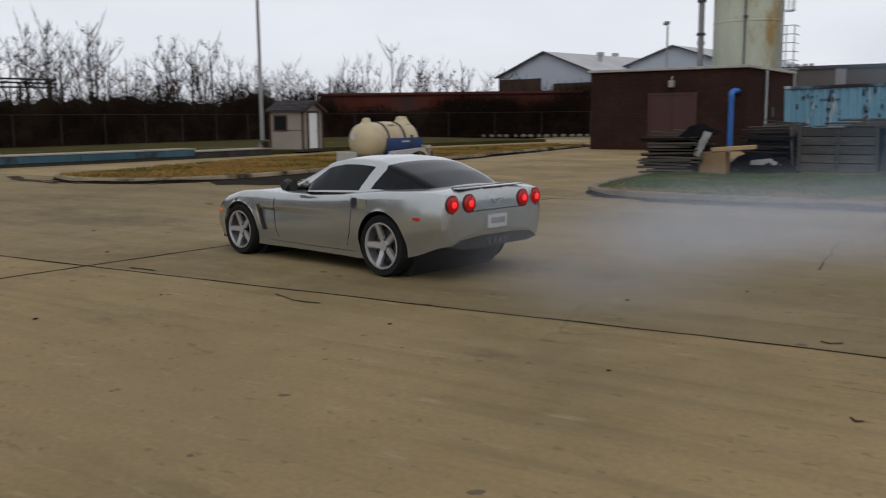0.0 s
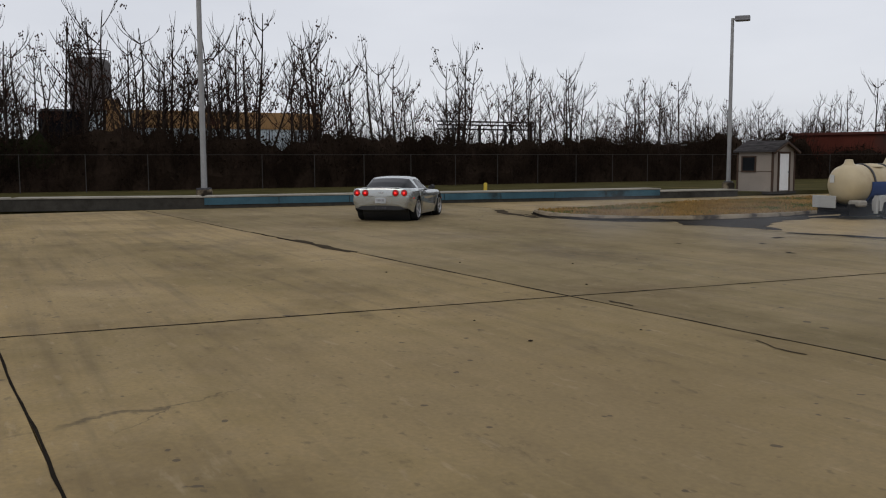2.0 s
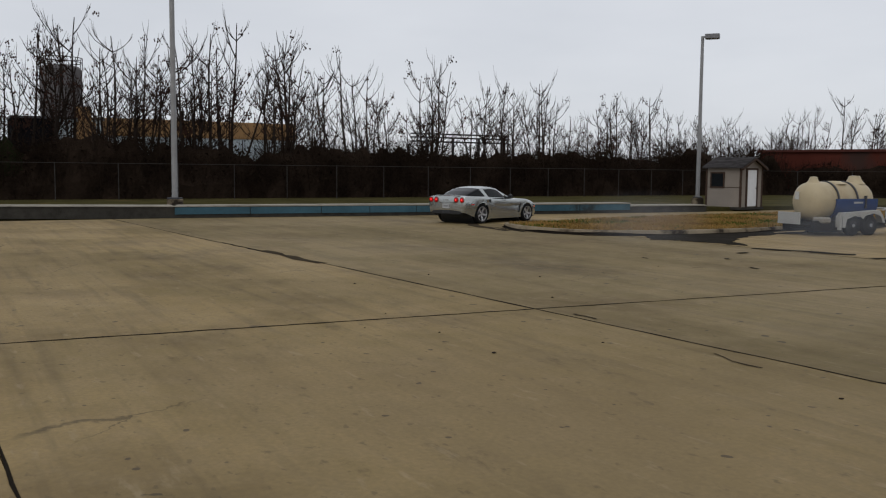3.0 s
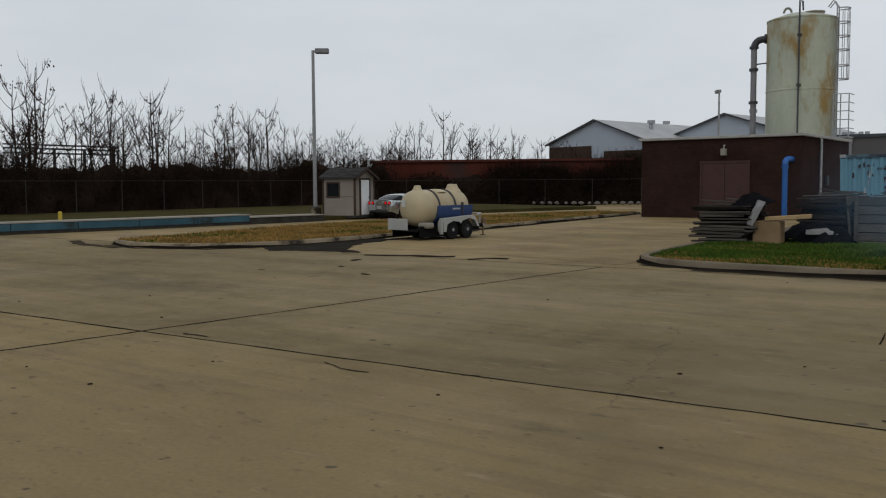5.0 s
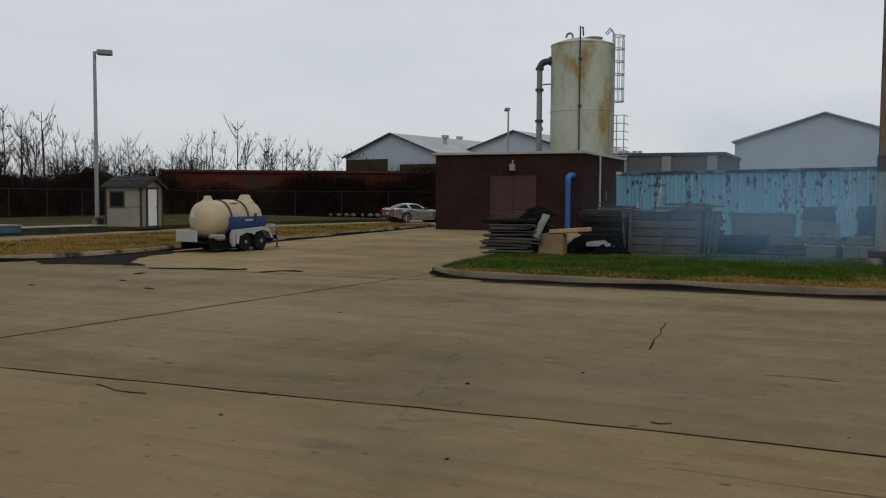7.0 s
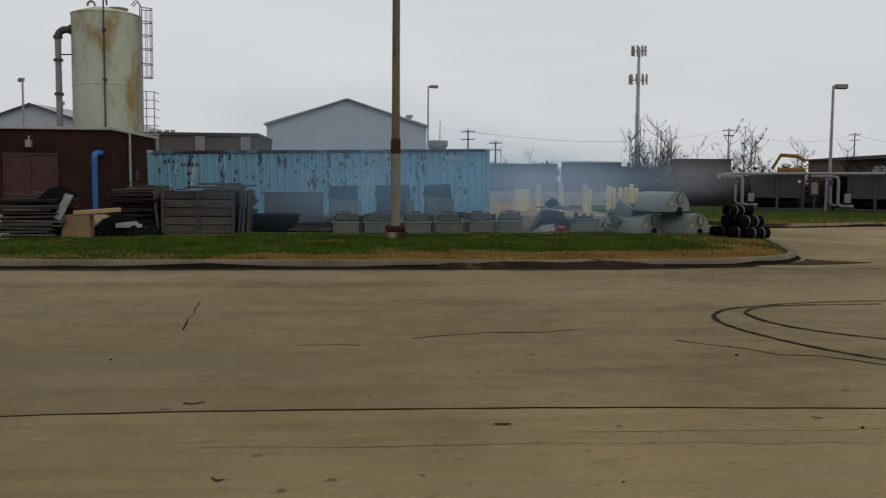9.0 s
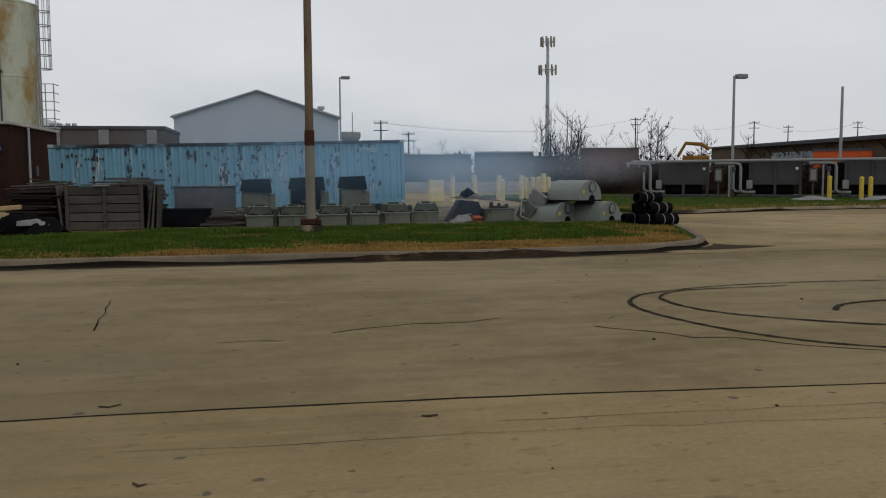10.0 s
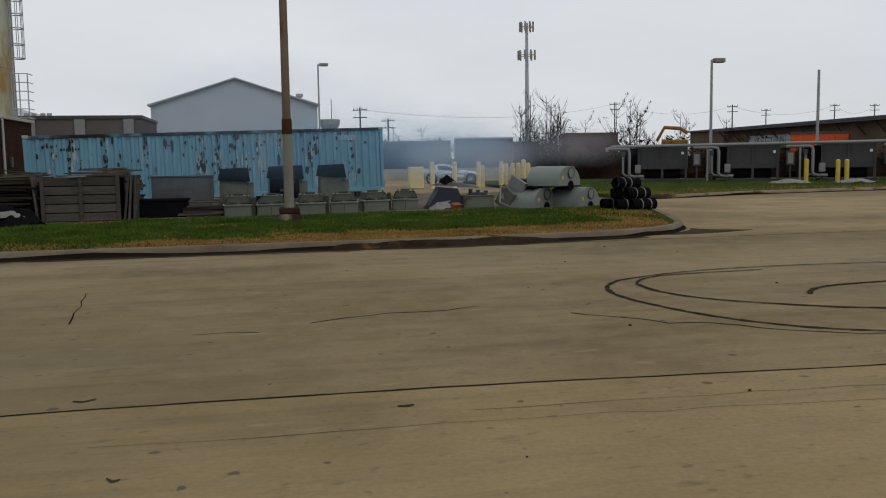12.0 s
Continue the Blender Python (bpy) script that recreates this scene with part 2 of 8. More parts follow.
M_GREYPIPE = mat("grey_plastic_pipe", (0.18, 0.178, 0.185), 0.5, var=0.2)
M_BLUEPIPE = mat("blue_pipe_paint", (0.010, 0.095, 0.33), 0.45, var=0.15)
M_RUSTPOLE = mat("rusted_pole_paint", (0.15, 0.105, 0.07), 0.75, var=0.4, scale=1.5, tint=(0.10, 0.045, 0.02), stain=0.14, stretch=(1, 1, 0.35))
M_GREYPOLE = mat("grey_pole_paint", (0.27, 0.27, 0.27), 0.6, 0.2, var=0.2)
M_BLUEWALL = mat("blue_basin_paint", (0.045, 0.10, 0.13), 0.75, var=0.35, scale=0.8, tint=(0.03, 0.045, 0.05), stain=0.05)
M_CONC = mat("grey_concrete", (0.28, 0.26, 0.22), 0.9, var=0.3, scale=0.7, tint=(0.12, 0.105, 0.085), stain=0.03)
M_DARKCONC = mat("dark_concrete", (0.045, 0.042, 0.036), 0.85, var=0.4)
M_SIDING = mat("beige_siding", (0.245, 0.215, 0.185), 0.8, var=0.12, scale=1.0)
M_BROWNTRIM = mat("dark_brown_trim", (0.055, 0.035, 0.025), 0.7)
M_SHINGLE = mat("dark_shingles", (0.045, 0.042, 0.042), 0.95, var=0.3, random_obj=0.25)
M_WHITE = mat("white_paint", (0.72, 0.73, 0.74), 0.5, var=0.08)
M_GLASS_DARK = mat("dark_window_glass", (0.012, 0.014, 0.016), 0.08, var=0.1, bump=0)
M_BARK = mat("grey_bark", (0.03, 0.023, 0.019), 0.95, var=0.35, scale=2)
M_TWIG = mat("brown_twig", (0.026, 0.018, 0.014), 0.95, var=0.4, random_obj=0.35)
M_POD = mat("dead_seed_pod", (0.045, 0.024, 0.018), 0.95, var=0.5, scale=5)
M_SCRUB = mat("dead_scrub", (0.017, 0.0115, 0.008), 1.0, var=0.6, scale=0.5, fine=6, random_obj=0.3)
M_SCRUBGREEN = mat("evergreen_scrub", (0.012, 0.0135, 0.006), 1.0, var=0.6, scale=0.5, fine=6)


# ---- mesh helpers ----
def part(name, bm, material, parent=None, label="", smooth=False):
    me = bpy.data.meshes.new(name)
    bmesh.ops.recalc_face_normals(bm, faces=bm.faces)
    bm.to_mesh(me)
    bm.free()
    me.materials.append(material)
    if smooth:
        me.shade_smooth()
        me.set_sharp_from_angle(angle=radians(38))
    ob = new(name, me)
    if parent:
        ob.parent = parent
    return tagged(ob, label)


def thing(name, label, category, m=None, group="", kind=""):
    ob = new(name)
    ob.empty_display_size = 0.1
    if m:
        ob.matrix_basis = m
    return tagged(ob, label, category, group, kind)


def box(bm, x0, x1, y0, y1, z0, z1, bevel=0.0, m=None):
    vs = [bm.verts.new(p) for p in ((x0, y0, z0), (x1, y0, z0), (x1, y1, z0), (x0, y1, z0), (x0, y0, z1), (x1, y0, z1), (x1, y1, z1), (x0, y1, z1))]
    fs = [bm.faces.new([vs[i] for i in q]) for q in ((3, 2, 1, 0), (4, 5, 6, 7), (0, 1, 5, 4), (1, 2, 6, 5), (2, 3, 7, 6), (3, 0, 4, 7))]
    if m:
        for v in vs:
            v.co = m @ v.co
    if bevel:
        bmesh.ops.bevel(bm, geom=list({e for f in fs for e in f.edges}), offset=bevel, segments=1, affect="EDGES")
    return bm


def boxes(*args, bevel=0.0):
    bm = bmesh.new()
    for a in args:
        box(bm, *a, bevel=bevel)
    return bm


def tube(bm, points, radii, n=8, cap=True):
    """A round tube through points; radii one number or one each."""
    pts = [Vector(p) for p in points]
    rs = radii if hasattr(radii, "__len__") else [radii] * len(pts)
    rings = []
    side = None
    for i, p in enumerate(pts):
        d = (pts[min(i + 1, len(pts) - 1)] - pts[max(i - 1, 0)]).normalized()
        if side is None:
            side = d.orthogonal().normalized()
        side = (side - d * side.dot(d)).normalized()
        up = d.cross(side)
        rings.append([bm.verts.new(p + rs[i] * (math.cos(2 * math.pi * k / n) * side + math.sin(2 * math.pi * k / n) * up)) for k in range(n)])
    for a, b in zip(rings, rings[1:]):
        for k in range(n):
            bm.faces.new((a[k], a[(k + 1) % n], b[(k + 1) % n], b[k]))
    if cap and n > 2:
        bm.faces.new(rings[0][::-1])
        bm.faces.new(rings[-1])
    return bm


def tubes(points, radii, n=8, cap=True):
    return tube(bmesh.new(), points, radii, n, cap)


def lathe(profile, n=32):
    """A turned shape round z from (radius, height) pairs."""
    bm = bmesh.new()
    rings = [[bm.verts.new((max(r, 1e-4) * math.cos(2 * math.pi * k / n), max(r, 1e-4) * math.sin(2 * math.pi * k / n), z)) for k in range(n)] for r, z in profile]
    for a, b in zip(rings, rings[1:]):
        for k in range(n):
            bm.faces.new((a[k], a[(k + 1) % n], b[(k + 1) % n], b[k]))
    bm.faces.new(rings[0][::-1])
    bm.faces.new(rings[-1])
    return bm


def prism(outline, z0, z1, bm=None):
    bm = bm or bmesh.new()
    lo, hi = [[bm.verts.new((x, y, z)) for x, y in outline] for z in (z0, z1)]
    bm.faces.new(lo[::-1])
    bm.faces.new(hi)
    for i in range(len(lo)):
        j = (i + 1) % len(lo)
        bm.faces.new((lo[i], lo[j], hi[j], hi[i]))
    return bm


def rounded(points, steps=5, closed=True):
    """A smooth line through corner points (Chaikin's corner cutting)."""
    for _ in range(steps and 2):
        out = []
        n = len(points)
        for i in range(n if closed else n - 1):
            a, b = Vector(points[i]), Vector(points[(i + 1) % n])
            out += [tuple(a.lerp(b, 0.25)), tuple(a.lerp(b, 0.75))]
        points = out if closed else [points[0]] + out + [points[-1]]
    return points


def inside(x, y, poly):
    hit = False
    for (ax, ay), (bx, by) in zip(poly, poly[1:] + poly[:1]):
        if (ay > y) != (by > y) and x < (bx - ax) * (y - ay) / (by - ay) + ax:
            hit = not hit
    return hit


def ribbon(points, width, z, name, material, parent, label="", wobble=0.0, seed=1):
    """A thin irregular band lying on the ground: a crack, a joint or a mark."""
    rnd = random.Random(seed)
    bm = bmesh.new()
    fine = []
    for a, b in zip(points, points[1:]):
        a, b = Vector(a), Vector(b)
        k = max(2, int((b - a).length / 0.35))
        fine += [a.lerp(b, i / k) for i in range(k)]
    fine.append(Vector(points[-1]))
    rows = []
    for i, p in enumerate(fine):
        d = (fine[min(i + 1, len(fine) - 1)] - fine[max(i - 1, 0)]).normalized()
        s = Vector((-d.y, d.x))
        w = width * (0.6 + 0.8 * rnd.random()) / 2
        c = p + s * rnd.uniform(-wobble, wobble)
        rows.append((bm.verts.new((*(c + s * w), z)), bm.verts.new((*(c - s * w), z))))
    for (a, b), (c, d) in zip(rows, rows[1:]):
        bm.faces.new((a, b, d, c))
    return part(name, bm, material, parent, label)

# ---- ground ----
rng = random.Random(4)
ground = new("ground", bpy.data.meshes.new("ground"))
ground.data.from_pydata([(-1500, -1500, -0.13), (1500, -1500, -0.13), (1500, 1500, -0.13), (-1500, 1500, -0.13)], [], [(0, 1, 2, 3)])
ground.data.materials.append(M_DRY)
tagged(ground, "dry winter grass and soil reaching the horizon", "ground", kind="structure")

pavement = thing("pavement", "tan poured concrete lot with dirty joints and stains", "pavement", kind="structure")
part("joint_bed", boxes((-34, 70, -40, 80, -0.125, -0.07)), M_JOINT, pavement, "dark dirt in the pavement joints")


def slab_line_x(i, y):
    return (-34.0, -10.05 + 0.082 * y, 15.5 + 0.05 * y, 41 + 0.05 * y, 70.0)[i]


def slab_line_y(j, x):
    return (-40.0, -20.0, 0.17 + 0.045 * x, float(np.interp(x, (-34, -23, -16.5, -9.4, -4.7, -1.5, 1.5, 5, 16), (5.2, 5.7, 6.13, 6.43, 6.64, 6.85, 6.8, 6.57, 6.0))), 17.35 + 0.02 * x, 34.0, 56.0, 80.0)[j]


def edge(i0, j0, i1, j1, k):
    """k points from one crossing of joints to the next, without the last."""
    xa, ya = cross(i0, j0)
    xb, yb = cross(i1, j1)
    out = []
    for s in range(k):
        x, y = xa + (xb - xa) * s / k, ya + (yb - ya) * s / k
        out.append((x, slab_line_y(j0, x)) if j0 == j1 else (slab_line_x(i0, y), y))
    return out


def cross(i, j):
    x, y = slab_line_x(i, 6), 6
    for _ in range(6):
        y = slab_line_y(j, x)
        x = slab_line_x(i, y)
    return x, y


for i in range(4):
    for j in range(7):
        line = edge(i, j, i + 1, j, 40) + edge(i + 1, j, i + 1, j + 1, 16) + edge(i + 1, j + 1, i, j + 1, 40) + edge(i, j + 1, i, j, 16)
        cx, cy = np.mean(line, axis=0)
        out = []
        for x, y in line:
            d = math.hypot(cx - x, cy - y)
            g = 0.012 + 0.008 * noise.noise((x * 1.7 + i, y * 1.7 + j, 0)) + 0.006 * noise.noise((x * 7, y * 7, 3))
            out.append((x + (cx - x) / d * g, y + (cy - y) / d * g))
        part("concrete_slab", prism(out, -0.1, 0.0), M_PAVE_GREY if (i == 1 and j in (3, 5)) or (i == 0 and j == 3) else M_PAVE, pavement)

for k, (i0, j0, i1, j1) in enumerate(((0, 3, 1, 3), (1, 3, 2, 3), (2, 3, 3, 3), (1, 2, 1, 3), (1, 3, 1, 4), (0, 2, 1, 2), (1, 2, 2, 2), (0, 4, 1, 4), (1, 4, 2, 4))):
    ribbon(edge(i0, j0, i1, j1, 24) + [cross(i1, j1)], 0.02 if j0 == j1 == 2 else 0.03 if (i0, i1) == (1, 2) else 0.046, 0.003, "joint_dirt", M_JOINT, pavement, "black dirt along the joint", 0.012, seed=k + 60)

# cracks, repairs, tyre marks and damp stains
def marks(name, label, rows, material, z, wobble):
    for k, (pts, w) in enumerate(rows):
        ribbon(pts, w, z, name, material, pavement, label, wobble, seed=k + 3)


marks("crack", "hairline crack in the concrete", [
    ([(-2.21, 12.9), (-2.12, 12.2), (-2.05, 11.3), (-1.97, 10.5)], 0.016), ([(-0.62, 9.5), (-0.3, 9.52), (0.06, 9.45)], 0.016),
    ([(0.6, 9.8), (1.0, 10.0), (1.52, 10.19), (2.18, 10.2), (2.6, 10.39)], 0.022),
    ([(3.47, 9.61), (3.75, 9.33), (4.05, 9.05), (4.23, 8.75), (4.65, 8.66), (4.85, 8.46), (5.13, 8.10), (5.74, 7.76), (6.4, 7.6)], 0.028),
    ([(1.5, 6.15), (4.0, 6.05), (7.0, 5.8)], 0.006), ([(-1.0, 5.9), (2.0, 5.85), (5.0, 5.6)], 0.005),
    ([(-12.3, 18.6), (-11.2, 18.5), (-9.5, 18.0), (-8.4, 17.8)], 0.03),
    ([(-22, 5.8), (-19.2, 5.9), (-17.0, 6.1), (-16.2, 6.2)], 0.07),
], M_JOINT, 0.003, 0.03)
marks("damp_stain", "dark damp stain on the concrete", [
    ([(-23.0, 15.0), (-25.5, 15.4), (-27.5, 16.3)], 0.35),
    ([(-6.8, 17.5), (-3.0, 17.45), (0.6, 17.45), (4.4, 17.4), (8.2, 17.95)], 0.32),
    ([(-19.4, 5.95), (-18.2, 6.02), (-17.2, 6.05), (-16.2, 6.12)], 0.2),
    ([(-19.6, 27.6), (-20.2, 33.5), (-21.2, 41.0)], 0.3),
    ([(-8.95, 6.66), (-8.75, 6.64), (-8.5, 6.62)], 0.05),
    ([(-6.3, 6.25), (-5.95, 6.21), (-5.6, 6.2)], 0.025), ([(-4.8, 6.62), (-4.55, 6.62)], 0.03), ([(-1.3, 7.1), (-1.15, 7.08)], 0.03),
    ([(1.0, 6.35), (1.12, 6.35)], 0.035), ([(-0.8, 5.3), (-0.72, 5.3)], 0.03),
], M_STAIN, 0.006, 0.06)
marks("gutter_dirt", "black damp dirt along the kerb", [
    ([(-8.2, 18.05), (-6.5, 17.62), (-4.2, 17.54), (0.8, 17.58), (4.3, 17.54), (7.6, 17.88), (9.5, 18.8)], 0.2),
    ([(-24.6, 15.6), (-22.4, 15.25), (-20.3, 16.05), (-19.35, 17.9)], 0.16),
    ([(-18.9, 18.5), (-18.6, 20.5), (-18.9, 24.0), (-19.5, 28.0)], 0.5),
    ([(-19.6, 28.0), (-20.5, 37.0), (-21.4, 46.0)], 0.2),
], M_JOINT, 0.007, 0.05)
# wet ground before the island and the trailer
M_WET = mat("wet_black_concrete", (0.022, 0.019, 0.015), 0.95, var=0.4, scale=1.2)
WET = [(-19.6, 17.5), (-19.8, 19.4), (-20.3, 21.4), (-20.0, 23.1), (-19.5, 23.0), (-18.3, 21.3), (-18.2, 20.1), (-17.5, 18.8), (-16.8, 18.2), (-15.8, 17.6), (-16.4, 17.3), (-17.4, 17.0), (-18.5, 16.6)]
line = []
for p, q in zip(WET, WET[1:] + WET[:1]):
    for s in range(10):
        x, y = p[0] + (q[0] - p[0]) * s / 10, p[1] + (q[1] - p[1]) * s / 10
        line.append((x + 0.3 * noise.noise((x * 1.3, y * 1.3, 1)) + 0.12 * noise.noise((x * 5, y * 5, 2)), y + 0.35 * noise.noise((x * 1.1, y * 1.1, 5)) + 0.12 * noise.noise((x * 5, y * 5, 6))))
part("wet_patch", prism(line, 0.001, 0.0105), M_WET, pavement, "black wet patch with a ragged edge")
part("dirt_wedge", prism([(8.9, 18.3), (9.5, 18.3), (10.2, 18.45), (11.2, 18.82), (10.9, 19.0), (10.4, 19.2), (10.1, 19.7), (9.9, 19.3)], 0.001, 0.0085), M_STAIN, pavement, "wedge of black damp dirt off the kerb end")
marks("wet_streak", "dark wet streak on the concrete", [
    ([(-15.16, 16.88), (-14.5, 17.09), (-14.01, 17.39), (-13.32, 17.41), (-12.9, 17.67)], 0.3),
    ([(-12.18, 17.15), (-11.98, 17.66), (-11.43, 17.82)], 0.22),
    ([(-14.28, 15.45), (-14.3, 15.81)], 0.14),
    ([(-13.53, 14.21), (-13.34, 14.17)], 0.1),
    ([(-12.0, 13.28), (-11.73, 13.19)], 0.08),
    ([(-14.46, 12.68), (-14.21, 12.69)], 0.08),
    ([(-12.46, 12.19), (-12.24, 12.33)], 0.05),
], M_WET, 0.012, 0.05)
for k, (pts, w) in enumerate((
        ([(9.2, 7.2), (7.4, 7.35), (6.0, 7.75), (5.3, 8.25), (4.8, 9.05), (4.5, 10.1), (4.45, 10.8), (4.6, 11.4), (5.0, 11.9)], 0.06),
        ([(5.0, 11.9), (5.65, 12.25), (6.7, 12.6), (8.2, 12.7), (10.0, 12.55), (12.0, 11.9)], 0.05),
        ([(9.0, 8.5), (6.9, 8.85), (6.05, 9.4), (5.35, 10.05), (5.05, 10.8), (5.1, 11.5)], 0.065),
        ([(5.1, 11.5), (5.35, 11.95), (5.9, 12.25), (7.5, 12.35)], 0.045),
        ([(6.75, 10.05), (7.0, 10.4), (7.5, 10.65), (8.6, 10.75)], 0.07))):
    ribbon(rounded(pts, closed=False), w, 0.009, "tyre_mark", M_RUBBER, pavement, "curved black tyre mark", 0.006, seed=k + 40)


# ---- grass islands with kerbs ----
def kerbed(name, label, outline, kerb_from, kerb_to, height, material, grass_top, kerb=None):
    """A raised bed of turf; kerb stones run along part of its outline."""
    bed = thing(name, label, "grass bed", kind="structure")
    part("turf", prism(outline, -0.05, grass_top), material, bed)
    line = outline[kerb_from:kerb_to]
    bm = bmesh.new()
    rows = []
    for i, p in enumerate(line):
        a, b = Vector(line[max(i - 1, 0)]), Vector(line[min(i + 1, len(line) - 1)])
        d = (b - a).normalized()
        s = Vector((d.y, -d.x))
        p = Vector(p)
        jig = 0.012 * noise.noise((p.x, p.y, 2.0))
        rows.append([bm.verts.new((*(p + s * (o + jig)), z)) for o, z in ((0.09, -0.04), (0.075, height - 0.03), (0.05, height), (-0.11, height + 0.004), (-0.12, -0.04))])
    for a, b in zip(rows, rows[1:]):
        for k in range(4):
            bm.faces.new((a[k], b[k], b[k + 1], a[k + 1]))
    part("kerb", bm, kerb or M_KERB, bed, "worn concrete kerb", smooth=True)
    # black band on the lower kerb face, with an uneven upper edge
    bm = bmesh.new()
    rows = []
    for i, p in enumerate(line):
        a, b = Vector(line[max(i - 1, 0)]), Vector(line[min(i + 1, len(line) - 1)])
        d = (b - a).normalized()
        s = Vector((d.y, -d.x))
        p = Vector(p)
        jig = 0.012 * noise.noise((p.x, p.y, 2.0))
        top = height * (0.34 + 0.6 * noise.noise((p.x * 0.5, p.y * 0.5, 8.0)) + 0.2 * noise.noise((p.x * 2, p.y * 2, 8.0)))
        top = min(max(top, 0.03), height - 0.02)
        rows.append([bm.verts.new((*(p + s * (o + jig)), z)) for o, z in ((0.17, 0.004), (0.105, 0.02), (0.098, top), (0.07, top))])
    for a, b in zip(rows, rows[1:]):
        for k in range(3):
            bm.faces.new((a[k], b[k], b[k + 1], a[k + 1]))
    part("kerb_dirt", bm, M_JOINT, bed, "black band along the foot of the kerb face")
    return bed


def resample(line, step):
    out = []
    for a, b in zip(line, line[1:]):
        a, b = Vector(a), Vector(b)
        k = max(1, int((b - a).length / step))
        out += [tuple(a.lerp(b, s / k)) for s in range(k)]
    return out + [line[-1]]


LEFT_FRONT = resample(rounded([(-25.2, 16.6), (-24.6, 15.9), (-22.4, 15.5), (-20.5, 16.3), (-19.6, 18.0), (-19.4, 20.5), (-19.7, 25.0), (-20.0, 29.0), (-20.8, 37.0), (-21.8, 48.0)], closed=False), 0.5)
LEFT_BACK = rounded([(-24.5, 48.5), (-26.0, 44), (-27.6, 36), (-27.4, 27.7), (-26.4, 22.2), (-25.4, 18.2)], closed=False)
LEFT_BED = LEFT_FRONT + LEFT_BACK
kerbed("grass_island", "raised island of dry yellow grass with concrete kerb", LEFT_BED, 0, len(LEFT_FRONT), 0.14, M_DRY, 0.12)
RIGHT_FRONT = resample(rounded([(-9.2, 26.0), (-8.9, 20.5), (-8.4, 18.3), (-6.5, 17.85), (-4.2, 17.75), (0.8, 17.8), (4.3, 17.75), (7.6, 18.1), (9.6, 19.1), (10.5, 21.3), (12.3, 27.0), (13.0, 31.0)], closed=False), 0.5)
verge_bed = kerbed("green_verge", "green and straw-brown grass verge with stained kerb", RIGHT_FRONT + [(13.0, 40.0), (-9.6, 40.0)], 0, len(RIGHT_FRONT), 0.15, M_GREEN, 0.13, M_KERB_DIRTY)
M_STRAWTURF = mat("matted_straw_turf", (0.15, 0.09, 0.032), 1.0, var=0.45, scale=1.2, fine=18, bump=0.6, tint=(0.05, 0.045, 0.014), stain=0.0)
bm = bmesh.new()
rows = []
for x, y in [p for p in RIGHT_FRONT if p[1] < 19.3 and p[0] > -8.2]:
    deep = (0.45 if x < -3 else 0.75 + 0.1 * min(6, x + 3)) * (1 + 0.45 * noise.noise((x * 0.9, 4, 1)) + 0.25 * noise.noise((x * 3.1, 4, 7)))
    rows.append([bm.verts.new((x, y + 0.1 + deep * u, 0.135 - 0.012 * (u == 1))) for u in (0, 0.5, 1)])
for ra, rb in zip(rows, rows[1:]):
    for k in range(2):
        bm.faces.new((ra[k], rb[k], rb[k + 1], ra[k + 1]))
part("straw_strip", bm, M_STRAWTURF, verge_bed, "matted orange straw behind the kerb")
part("yard_ground", prism([(-9.3, 25.6), (12.0, 27.2), (12.9, 31.0), (12.9, 39.9), (-9.5, 39.9)], 0.1, 0.15), M_GRAVEL)
tagged(bpy.data.objects["yard_ground"], "pale gravel storage yard", "ground", kind="structure")
FAR_FRONT = resample([(14.6, 33.2), (16.0, 33.4), (20.4, 34.9), (25.4, 35.7), (40.0, 36.5), (70.0, 37.0)], 0.6)
kerbed("far_verge", "strip of green and straw grass behind a kerb", FAR_FRONT + [(70, 60), (14.0, 60), (13.2, 42)], 0, len(FAR_FRONT), 0.15, M_GREEN, 0.14)

SPILL = [(1.5, 17.68), (1.9, 17.62), (2.6, 17.6), (3.4, 17.62), (4.2, 17.6), (4.9, 17.66), (5.4, 17.72), (6.2, 17.8)]
bm = bmesh.new()
rows = []
for x, y in resample(SPILL, 0.12):
    swell = (0.55 + 0.6 * noise.noise((x * 1.1, 0, 9))) * min(1.0, max(0.0, (x - 1.5) / 0.5), max(0.0, (6.2 - x) / 0.9))
    rows.append([bm.verts.new((x + 0.03 * noise.noise((x * 5, k, 2)), y + o, z + 0.02 * noise.noise((x * 6, o * 8, 4)))) for k, (o, z) in enumerate(((-0.05 - 0.26 * swell, 0.004 - 0.02 * (swell < 0.05)), (-0.03 - 0.06 * swell, 0.02 + 0.08 * swell), (0.05, 0.05 + 0.12 * swell), (0.2, 0.1 + 0.08 * swell), (0.45, 0.11)))])
for ra, rb in zip(rows, rows[1:]):
    for k in range(4):
        bm.faces.new((ra[k], rb[k], rb[k + 1], ra[k + 1]))
spill = part("spilled_soil", bm, mat("dark_spilled_soil", (0.026, 0.018, 0.012), 1.0, var=0.6, scale=2.5, fine=20, bump=0.8, tint=(0.10, 0.058, 0.022), stain=0.04), None, "", smooth=True)
tagged(spill, "dark soil and straw spilled over the kerb", "soil", kind="stuff")

